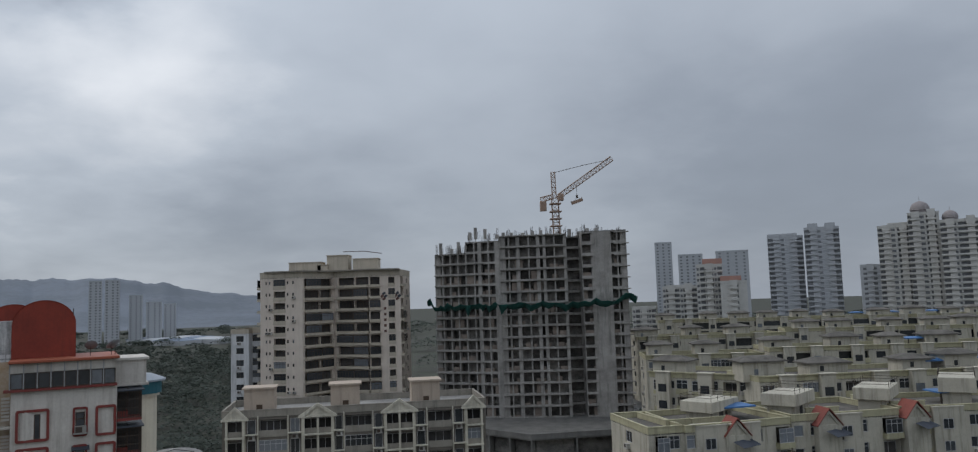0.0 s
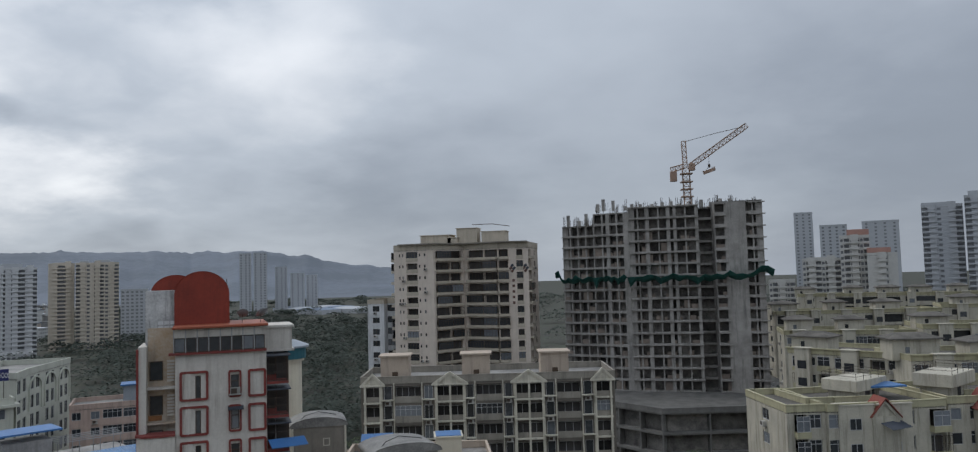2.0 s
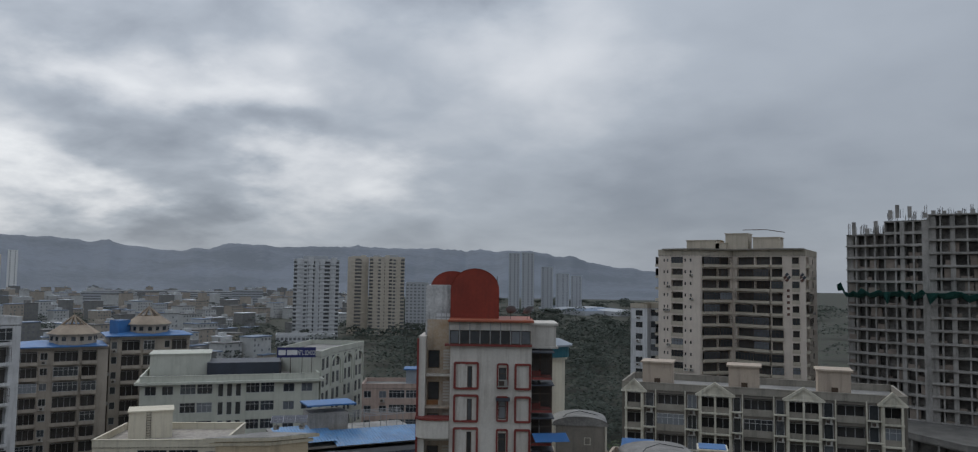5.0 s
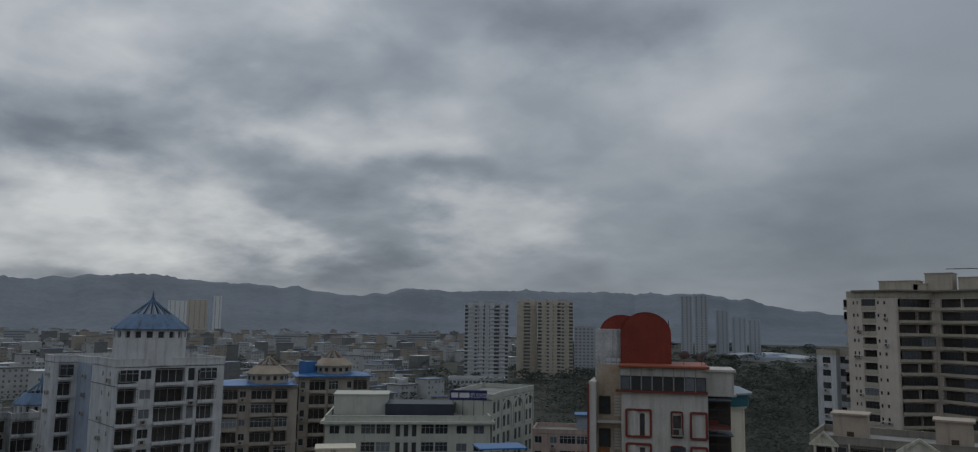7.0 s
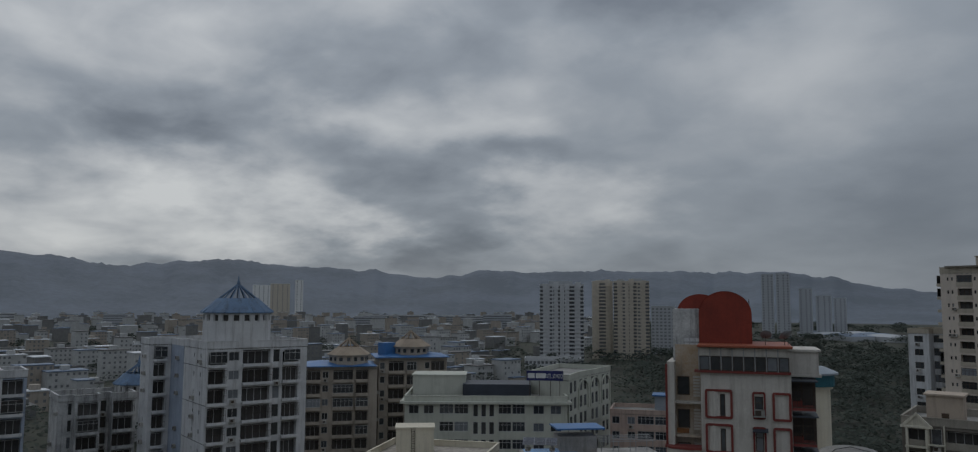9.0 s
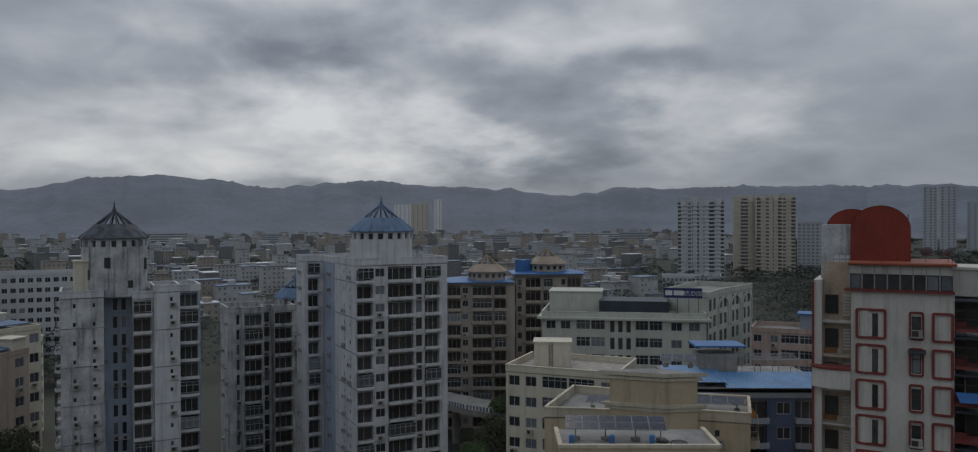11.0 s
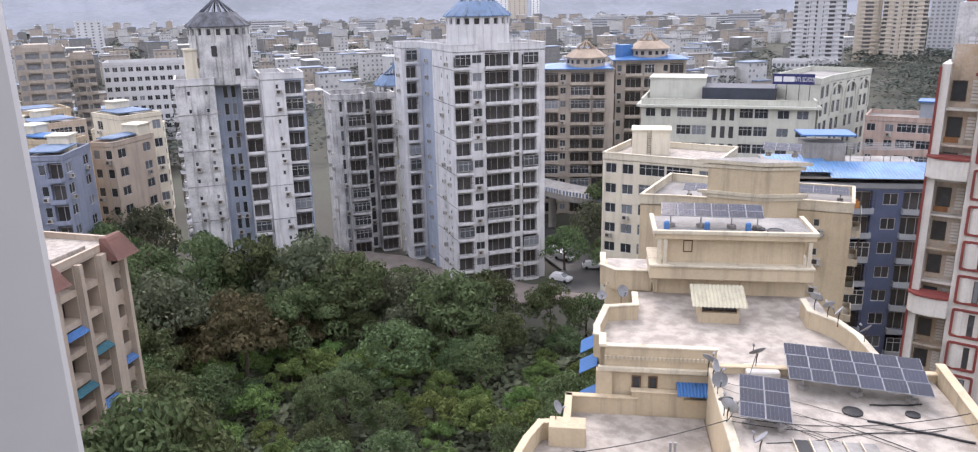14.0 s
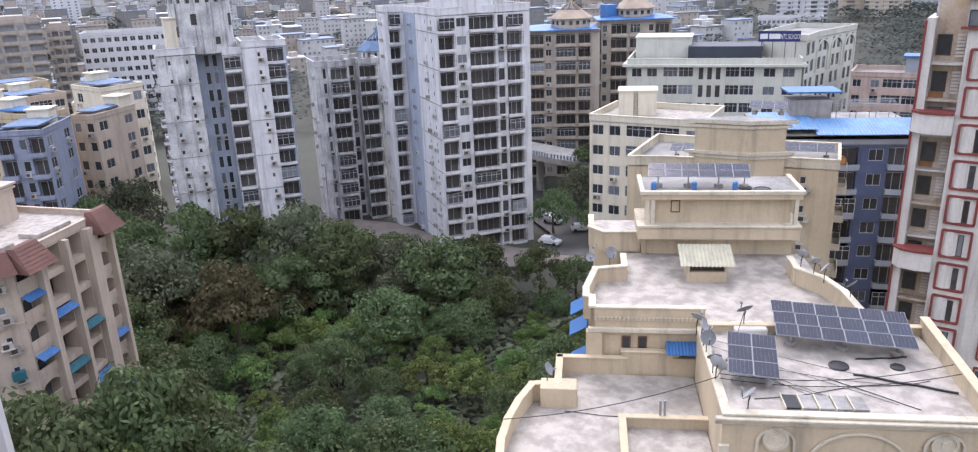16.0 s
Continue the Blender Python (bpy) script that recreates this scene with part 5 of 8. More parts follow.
# ---- school ----
def school():
    t = thing("school_building", -112, 106, 0, "pale mint school building with gridded windows and arched end wing", "school")
    k = dict(frame_mat=ALU, ac=0.0, bars=0)
    a, b, c, d = (-123.3, 94.0), (-118.5, 99.2), (-101.5, 117.1), (-112.0, 144.5)
    block(t, [a, c, (-116, 130), (-137, 107)], 0, 30.3, 9,
          [[("p", 0.3), ("w", 2.6), ("w", 2.6), ("p", 0.5), ("r", 2.6), ("r", 2.6), ("p", 0.5), ("t", 1.4), ("t", 1.4), ("t", 1.4), ("p", 0.4), ("r", 2.4), ("r", 2.4), ("p", 0.8), ("w", 3), ("w", 3), ("p", 0.5)], [("w", 2)] * 3], MINT, parapet=1.0, **k)
    wing = [(-103.2, 119.6), (-106.5, 126.0), (-112.2, 144.5), (-124.0, 140.0), (-116.0, 122.0)]
    block(t, wing, 0, 34.2, 10, [[("t", 1.4), ("t", 1.4)], [("p", 0.5), ("t", 1.3), ("t", 1.3), ("p", 0.5)] * 3], MINT, parapet=0.9, **k)
    wm, ww = side_frame(wing[1], wing[2], 0)
    for j in range(3):
        part("arch_moulding", arch_mesh(ww / 3 - 1.0, 8.6, 0.35, 0.25), MINT, t, m=wm @ Matrix.Translation((ww * j / 3 + 0.5, 0, 27.4)))
    for p, q in ((a, c), (c, (-116, 130)), ((-137, 107), a)):
        em, ew = side_frame(p, q, 29.9)
        part("eave", boxes("eave", [(-0.8, -0.9, 0, ew + 0.8, -0.06, 0.42)]), MINT, t, m=em)
    part("penthouse", boxes("penthouse", [(0, 0, 0, 11, 8, 4.0), (-0.2, -0.2, 4.0, 11.2, 8.2, 4.2)]), MINT, t, m=side_frame((-130.5, 101.5), (-123.0, 109.5), 30.3)[0])
    part("shed_roof", boxes("shed_roof", [(0, 0, 2.2, 14, 9, 2.5), (0, 0, 0, 14, 0.2, 2.2)]), SLATE_SHEET, t, m=side_frame((-121.5, 107.5), (-112.0, 117.0), 30.3)[0])
    s = thing("school_sign", -106, 115.6, 31, "navy signboard with white lettering on steel legs", "sign")
    m, w = side_frame((-108.8, 113.2), (-103.3, 118.0), 33.7)
    part("board", boxes("board", [(0, 0, 0.45, w, 0.15, 2.4)]), NAVY, s, m=m)
    for xx in (0.6, w * 0.35, w * 0.65, w - 0.7):
        part("leg", tube("leg", [(xx, 0.2, 0.5), (xx, 0.3, -3.45)], 0.06, 5), IRON, s, m=m)
        part("brace", tube("brace", [(xx, 0.2, 1.6), (xx, 1.8, -3.45)], 0.05, 5), IRON, s, m=m)
    txt = bpy.data.curves.new("lettering", "FONT")
    txt.body, txt.size, txt.extrude = "INT'L SCHOOL", 1.0, 0.01
    ob = new("lettering", txt)
    ob.data.materials.append(SIGN_WHITE)
    place_in(ob, m @ pose(w * 0.51, -0.03, 0.95, 90, 0, 0) @ Matrix.Diagonal((0.56, 1.25, 1, 1)), s)
    for x0, ww in ((0.25, 1.35), (1.85, 1.95)):
        part("letter_bar", boxes("letter_bar", [(x0, -0.02, 0.95, x0 + ww, 0, 1.9)]), SIGN_WHITE, s, m=m)


SLATE_SHEET = material("dark_slate_sheet", (0.05, 0.06, 0.08), second=(0.035, 0.04, 0.05), rough=0.5)
SIGN_WHITE = material("white_sign_lettering", (0.7, 0.7, 0.7), bump=0.0)
school()


# ---- sandstone hotel-like blocks with cupolas ----
def cupola(parent, x, y, z, r):
    """A squat octagonal roof lantern: windowed drum, tiled skirt, bare rafters meeting in a point."""
    m = pose(x, y, z)
    part("cupola_base", lathe("cupola_base", [(r * 0.95, -0.6), (r * 0.95, 1.5), (r * 1.06, 1.5), (r * 1.06, 1.7), (r * 0.9, 1.72)], 8, 0.5), CUPOLA_WALL, parent, m=m)
    part("cupola_roof", lathe("cupola_roof", [(r * 1.08, 1.7), (r * 0.56, 3.4), (r * 0.5, 3.4), (r * 0.5, 3.2)], 8, 0.5), CUPOLA_ROOF, parent, m=m)
    for k in range(8):
        a = 2 * math.pi * (k + 0.5) / 8
        part("rafter", tube("rafter", [(r * 0.53 * math.cos(a), r * 0.53 * math.sin(a), 3.35), (0.1 * math.cos(a), 0.1 * math.sin(a), 5.4)], 0.16, 4), CUPOLA_ROOF, parent, m=m)
        a = 2 * math.pi * k / 8
        for o in (-1.3, 0.5):
            part("cupola_window", cached(("cup", r), lambda: boxes("cupola_window", [(0, -0.06, 0, 0.8, 0.0, 0.85)])), GLASS, parent,
                 m=m @ pose(0, 0, 0, 0, 0, math.degrees(a) + 90) @ Matrix.Translation((o, -r * 0.95 * math.cos(math.pi / 8), 0.3)))
    part("finial", tube("finial", [(0, 0, 5.2), (0, 0, 6.2)], 0.08, 5), CUPOLA_ROOF, parent, m=m)


CUPOLA_WALL = material("taupe_sand_plaster", (0.43, 0.375, 0.315), second=(0.33, 0.285, 0.24), streak=0.5, dirt=(0.16, 0.14, 0.12))
CUPOLA_ROOF = material("tan_roof_tiles", (0.36, 0.29, 0.22), second=(0.25, 0.20, 0.155), grain=0.7)


def domed_blocks():
    t = thing("cupola_block", -155, 101, 0, "sandstone-coloured apartment block with blue sheet roofs and octagonal cupolas", "building", "cupola blocks")
    k = dict(trim_mat=CUPOLA_WALL, ac=0.3, bars=0.7)
    p0, p1 = (-163, 86.5), (-150.9, 107.0)
    u = (p1[0] - p0[0], p1[1] - p0[1])
    cols = [("w", 2), ("b", 4), ("p", 0.5), ("b", 4), ("w", 2), ("p", 0.6), ("b", 4.5), ("p", 0.5), ("B", 2.8), ("p", 2.0)]
    block(t, [p0, p1, along(p1, u, 0, -14), along(p0, u, 0, -14)], 0, 34.2, 11, [cols, [("w", 2), ("p", 1), ("w", 2), ("p", 2)]], CUPOLA_WALL, parapet=0.3, **k)
    part("roof_sheet", hip(18.5, 14, 1.0), BLUE_SHEET, t, "bright blue sheet roof", m=side_frame(along(p0, u, 5.0, 1.2), along(p1, u, 1.5, 1.2), 34.6)[0])
    c = along(p1, u, -6.5, -4)
    cupola(t, c[0], c[1], 35.5, 4.8)
    t2 = thing("cupola_block", -142, 116, 0, "sandstone-coloured apartment block with blue sheet roofs and octagonal cupolas", "building", "cupola blocks")
    q0, q1 = along(p1, u, 0.6, -4), along(p1, u, 17, -4)
    block(t2, [q0, q1, along(q1, u, 0, -14), along(q0, u, 0, -14)], 0, 35.8, 11, [cols[4:] + cols[:3], [("w", 2), ("p", 2)]], CUPOLA_WALL, parapet=0.3, **k)
    part("roof_sheet", hip(18, 14, 1.0), BLUE_SHEET, t2, "bright blue sheet roof", m=side_frame(along(q0, u, -1.0, 1.2), along(q1, u, 1.0, 1.2), 36.2)[0])
    c = along(q0, u, 8.2, -5)
    cupola(t2, c[0], c[1], 37.0, 4.8)
    part("roof_box", boxes("roof_box", [(-1.5, -1.5, 0, 1.5, 1.5, 3.0)]), BLUE_SHEET, t2, m=pose(*along(q0, u, 2.2, -4), 36.6))


def hip(w, d, rise):
    """A low hipped sheet roof with an edge; x along the front, y inwards."""
    me = bpy.data.meshes.new("roof_sheet")
    i = min(w, d) * 0.4
    v = [(0, 0, 0), (w, 0, 0), (w, d, 0), (0, d, 0), (0, 0, 0.2), (w, 0, 0.2), (w, d, 0.2), (0, d, 0.2), (i, i, rise), (w - i, i, rise), (w - i, d - i, rise), (i, d - i, rise)]
    me.from_pydata(v, [], [(3, 2, 1, 0), (0, 1, 5, 4), (1, 2, 6, 5), (2, 3, 7, 6), (3, 0, 4, 7), (4, 5, 9, 8), (5, 6, 10, 9), (6, 7, 11, 10), (7, 4, 8, 11), (8, 9, 10, 11)])
    return me


domed_blocks()


# ---- middle distance: cream, blue and pink blocks between the towers ----
def middle_blocks():
    k = dict(ac=0.2, bars=0.4)
    t = thing("cream_walkup", -88, 70, 0, "pale cream apartment block with flat terrace and white tank house", "building")
    a, b = (-94.6, 65.4), (-80.6, 74.8)
    u = (b[0] - a[0], b[1] - a[1])
    block(t, [a, b, along(b, u, 0, -12), along(a, u, 0, -12)], 0, 27.4, 9, [[("w", 2.6), ("w", 2.6), ("p", 0.3), ("r", 4), ("r", 4), ("p", 0.3), ("w", 3)], None, None, [("w", 2), ("p", 2), ("w", 2)]], CREAM_PALE, parapet=0.8, roof_mat=ROOF_SCREED, **k)
    part("tank_house", boxes("tank_house", [(0, 0, 0, 5.6, 4, 3.6), (-0.15, -0.15, 3.6, 5.75, 4.15, 3.8)]), CREAM_PALE, t, m=side_frame((-94.6, 70.6), (-91.1, 75.0), 27.4)[0])
    lad = [(0, 0, 0, 0.05, 0.05, 3.6), (0.5, 0, 0, 0.55, 0.05, 3.6)] + [(0, 0, z * 0.35, 0.55, 0.05, z * 0.35 + 0.05) for z in range(1, 10)]
    part("ladder", boxes("ladder", lad), IRON, t, m=side_frame((-93.1, 72.3), (-91.1, 74.8), 27.4)[0])
    t = thing("slate_blue_block", -62, 80, 0, "slate-blue apartment block with white bands and blue sheet roof", "building")
    a, b = (-67.0, 72.5), (-56.5, 87.5)
    u = (b[0] - a[0], b[1] - a[1])
    block(t, [a, b, along(b, u, 0, -15), along(a, u, 0, -15)], 0, 27.8, 9, [[("w", 2.2), ("p", 0.8), ("w", 2.2), ("p", 0.8), ("B", 4), ("p", 0.6), ("w", 2.4), ("B", 4)], [("w", 2)] * 3, None, [("w", 2)] * 3], BLUE_WALL, trim_mat=SHED, parapet=0.4, **k)
    part("ochre_band", boxes("ochre_band", [(0, -0.9, 0, 9, 0, 0.9)]), ORANGE_WALL, t, m=side_frame(a, b, 25.4)[0])
    part("roof_deck", boxes("roof_deck", [(-0.4, 0.2, 0, 18.8, 14, 0.25)]), ROOF_GREY, t, m=side_frame(a, b, 28.7)[0])
    part("roof_sheet", corrugated(14.5, 5.2, 1.0, 0.4), BLUE_ROOF_WORN, t, "faded blue corrugated roof slope", m=side_frame(along(a, u, 5.5, -4.2), along(b, u, 1, -4.2), 30.1)[0])
    part("roof_sheet", corrugated(7.0, 6.5, 0.9, 0.4), BLUE_ROOF_WORN, t, "faded blue corrugated roof slope", m=side_frame(along(a, u, -1.2, -6.5), along(b, u, 0, -6.5), 30.5)[0])
    rack = side_frame(along(a, u, 9.5, -6.5), along(b, u, 0, -6.5), 28.95)[0]
    for k2 in range(4):
        part("rack_post", boxes("rack_post", [(2.4 * k2, 0, 0, 2.4 * k2 + 0.08, 0.08, 2.2), (2.4 * k2, 2.4, 0, 2.4 * k2 + 0.08, 2.48, 2.6)]), GALV, t, m=rack)
    for k2 in range(5):
        part("rack_rail", boxes("rack_rail", [(-0.2, 0.6 * k2, 2.2 + 0.1 * k2, 7.6, 0.6 * k2 + 0.1, 2.28 + 0.1 * k2)]), GALV, t, m=rack)
    for s, v, w2, d2, z2, mt in ((6, -7, 5, 4, 3.2, CONCRETE), (6.3, -7, 6.5, 4.5, 4.3, BLUE_SHEET)):
        c = along(a, u, s, v)
        part("stair_head", boxes("stair_head", [(-w2 / 2, -d2 / 2, 0 if mt is CONCRETE else z2 - 0.2, w2 / 2, d2 / 2, z2)]), mt, t, m=pose(c[0], c[1], 29.0, 0, 0, 55))
    t = thing("pink_walkup", -96, 134, 0, "dusty pink apartment block with red awnings", "building")
    a, b = (-101.5, 130.5), (-90.5, 137.5)
    u = (b[0] - a[0], b[1] - a[1])
    block(t, [a, b, along(b, u, 0, -10), along(a, u, 0, -10)], 0, 27.0, 9, [[("w", 2), ("p", 0.7), ("w", 2), ("r", 3), ("r", 3), ("p", 0.5)], None, None, [("w", 2), ("w", 2)]], PINK_WALL, parapet=0.7, **k)
    c = along(b, u, -2, -3)
    part("stair_head", boxes("stair_head", [(-2, -2, 0, 2, 2, 3.6)]), SHED, t, m=pose(c[0], c[1], 27.0, 0, 0, 32))
    part("roof_sheet", boxes("roof_sheet", [(-2.5, -2.5, 3.6, 2.5, 2.5, 3.85)]), BLUE_SHEET, t, m=pose(c[0], c[1], 27.0, 0, 0, 32))
    t = thing("tiled_block", -82, -5, 0, "beige apartment block with brown tiled roof edges and arched balconies", "building")
    poly = [(-74.5, -20.0), (-76.2, -8.6), (-86.8, -0.8), (-97, -12), (-88, -26)]
    bays = [("d", 2.8), ("p", 0.5), ("o", 3.6), ("p", 0.3), ("o", 3.2), ("p", 1.3), ("d", 2.4), ("p", 0.3)]
    block(t, poly, 0, 26.6, 9, [[("p", 5), ("s", 1.5), ("p", 1.0), ("s", 1.2), ("p", 0.6)], bays, [("p", 1)]], BUFF, trim_mat=BUFF, parapet=0.5, roof_mat=ROOF_SCREED, ac=0.8, bars=0.6, enclosed=0.08)
    m, w = side_frame(poly[1], poly[2], 0)
    tot = sum(q[1] for q in bays)
    x = 0
    for i, (kind, rel) in enumerate(bays):
        cw = w * rel / tot
        if kind == "p":
            part("column", boxes("column", [(-0.1, -0.75, 0, cw + 0.1, 0, 26.4)]), BUFF, t, m=m @ Matrix.Translation((x, 0, 0)))
        elif i in (0, 6):
            part("tile_skirt", skirt(cw + 1.3, 2.2, 1.5), TILE, t, "brown tiled mansard skirt", m=m @ Matrix.Translation((x - 0.5, -1.0, 25.6)))
        for j in range(9):
            if kind in "do" and (i * 5 + j * 3) % 7 < 2:
                part("awning", corrugated(round(cw * 0.9, 2), 0.8, 0.45), BLUE_SHEET if (i + j) % 3 else TEAL, t, "blue corrugated awning", m=m @ Matrix.Translation((x + 0.1, -0.1, j * 26.6 / 9 + 2.5)))
            if kind == "d" and i in (0, 6):
                part("arch_head", arch_mesh_solid(round(cw - 0.2, 2)), BUFF, t, m=m @ Matrix.Translation((x + 0.1, -0.1, j * 26.6 / 9 + 1.9)))
        x += cw
    m2, w2 = side_frame(poly[0], poly[1], 0)
    part("tile_skirt", skirt(6.5, 1.8, 1.3), TILE, t, "brown tiled mansard skirt", m=m2 @ Matrix.Translation((w2 - 6.2, -0.7, 25.9)))
    part("string_course", boxes("string_course", [(0, -0.12, 20.6, w2, 0, 20.9)]), BUFF, t, m=m2)
    for (sx, sz, mt) in ((w2 - 2.2, 18.8, AC_WHITE), (w2 - 2.0, 15.6, TEAL)):
        part("air_conditioner", cached("ac", ac_mesh) if mt is AC_WHITE else boxes("air_conditioner", [(0, -0.6, 0, 1.1, 0, 0.8)]), [mt, IRON] if mt is AC_WHITE else mt, t, m=m2 @ Matrix.Translation((sx, 0, sz)))
    part("stair_head", boxes("stair_head", [(-3.2, -3.2, -0.2, 3.2, 3.2, 3.3), (-3.4, -3.4, 3.3, 3.4, 3.4, 3.5), (-3.5, -3.5, 3.7, 3.5, 3.5, 3.9), (-3.3, -3.3, 3.5, 3.3, 3.3, 3.7)]), BUFF, t, m=pose(-90.5, -13.0, 26.6, 0, 0, 52))
    for px, py, ww, dd, rr in ((-84.5, -6.0, 4.5, 2.2, -40), (-80.2, -10.5, 3.5, 2.5, -40)):
        part("roof_kerb", boxes("roof_kerb", [(-ww / 2, -dd / 2, 0, ww / 2, dd / 2, 0.45)], 0.05), ROOF_SCREED, t, m=pose(px, py, 26.6, 0, 0, rr))


def skirt(w, drop, out):
    """A sloping tiled skirt with tile courses; x 0 to w, outwards in -y."""
    bm = bmesh.new()
    n = 7
    rows = []
    for k in range(n):
        s0, s1 = k / n, (k + 1) / n
        for s, lift in ((s0, 0.05), (s1, 0.05)):
            i = out * 0.35 * (1 - s)
            rows.append([bm.verts.new((i, -out * s + out * 0.3 - (lift if s == s1 else 0), drop * (1 - s))), bm.verts.new((w - i, -out * s + out * 0.3 - (lift if s == s1 else 0), drop * (1 - s)))])
    for a, b in zip(rows, rows[1:]):
        bm.faces.new((a[0], a[1], b[1], b[0]))
    top = [bm.verts.new((0.3, 1.0, drop)), bm.verts.new((w - 0.3, 1.0, drop))]
    low = [bm.verts.new((0, 1.0, 0)), bm.verts.new((w, 1.0, 0))]
    bm.faces.new((rows[0][1], rows[0][0], top[0], top[1]))
    bm.faces.new((rows[-1][0], rows[-1][1], low[1], low[0]))
    bm.faces.new([r[0] for r in rows] + [low[0], top[0]])
    bm.faces.new([r[1] for r in rows][::-1] + [top[1], low[1]])
    bm.faces.new((top[0], low[0], low[1], top[1]))
    bmesh.ops.recalc_face_normals(bm, faces=bm.faces[:])
    me = bpy.data.meshes.new("tile_skirt")
    bm.to_mesh(me)
    bm.free()
    return me


middle_blocks()


# ---- lemon housing colony ----
def hut(parent, x, y, z, w, d, hh, rot, mat):
    """A roof room under a dark low hipped lid with wide eaves."""
    m = pose(x, y, z, 0, 0, rot)
    part("roof_room", boxes("roof_room", [(-w / 2, -d / 2, -0.4, w / 2, d / 2, hh)]), mat, parent, m=m)
    part("room_window", cached("hut_win", lambda: window_mesh(0.9, 1.1, "one")), [IVORY, GLASS], parent, m=m @ Matrix.Translation((-w * 0.25, -d / 2 - 0.06, 0.7)))
    part("hipped_lid", hip(w + 1.2, d + 1.2, 0.95), LID_DARK, parent, "dark stained hipped roof lid", m=m @ Matrix.Translation((-w / 2 - 0.6, -d / 2 - 0.6, hh)))


def tank_cube(x, y, z, w, d, hh, rot):
    """A raised white tank room with a ledge and a pipe railing round its top."""
    t = thing("tank_house", x, y, z, "off-white raised tank house with pipe railing", "tank house", "colony tank houses", rz=rot)
    m = pose(x, y, z, 0, 0, rot)
    part("lower_room", boxes("lower_room", [(-w * 0.4, -d * 0.35, -0.3, w * 0.4, d * 0.4, hh * 0.5)]), LEMON, t, m=m)
    # a dark slab on the wall stands for the unlit entrance
    part("doorway", boxes("doorway", [(-0.5, -d * 0.35 - 0.03, 0, 0.6, -d * 0.35, hh * 0.42)]), ROOM, t, m=m)
    part("tank", boxes("tank", [(-w / 2, -d / 2, hh * 0.48, w / 2, d / 2, hh)], 0.06), LEMON, t, m=m)
    for sx in range(5):
        for sy in (-1, 1):
            part("rail_post", cached("rpost", lambda: tube("rail_post", [(0, 0, 0), (0, 0, 0.9)], 0.035, 4)), IRON, t, m=m @ Matrix.Translation((-w / 2 + 0.1 + (w - 0.2) * sx / 4, sy * (d / 2 - 0.1), hh)))
    for zz in (0.5, 0.9):
        part("rail", tube("rail", [(-w / 2 + 0.1, -d / 2 + 0.1, hh + zz), (w / 2 - 0.1, -d / 2 + 0.1, hh + zz), (w / 2 - 0.1, d / 2 - 0.1, hh + zz), (-w / 2 + 0.1, d / 2 - 0.1, hh + zz), (-w / 2 + 0.1, -d / 2 + 0.1, hh + zz)], 0.03, 4), IRON, t, m=m)


def red_gable(parent, x, y, z, w, rot):
    m = pose(x, y, z, 0, 0, rot)
    part("gable", prism_tri(w, w * 0.62, 0.3), LEMON, parent, m=m @ Matrix.Translation((-w / 2, 0, 0)))
    for s, nm in ((-1, "gable_roof"), (1, "gable_roof")):
        L = math.hypot(w / 2, w * 0.62) + 0.2
        a = math.degrees(math.atan2(w * 0.62, w / 2))
        mm = m @ Matrix.Translation((s * (w / 2 + 0.12), -0.2, 0.12)) @ pose(0, 0, 0, 0, s * a if s > 0 else -a, 0)
        part(nm, boxes("gable_roof", [(0, 0, 0, L, 3.2, 0.1)] if s < 0 else [(-L, 0, 0, 0, 3.2, 0.1)]), RED_TILE, parent, "faded red tiled gable roof", m=mm)


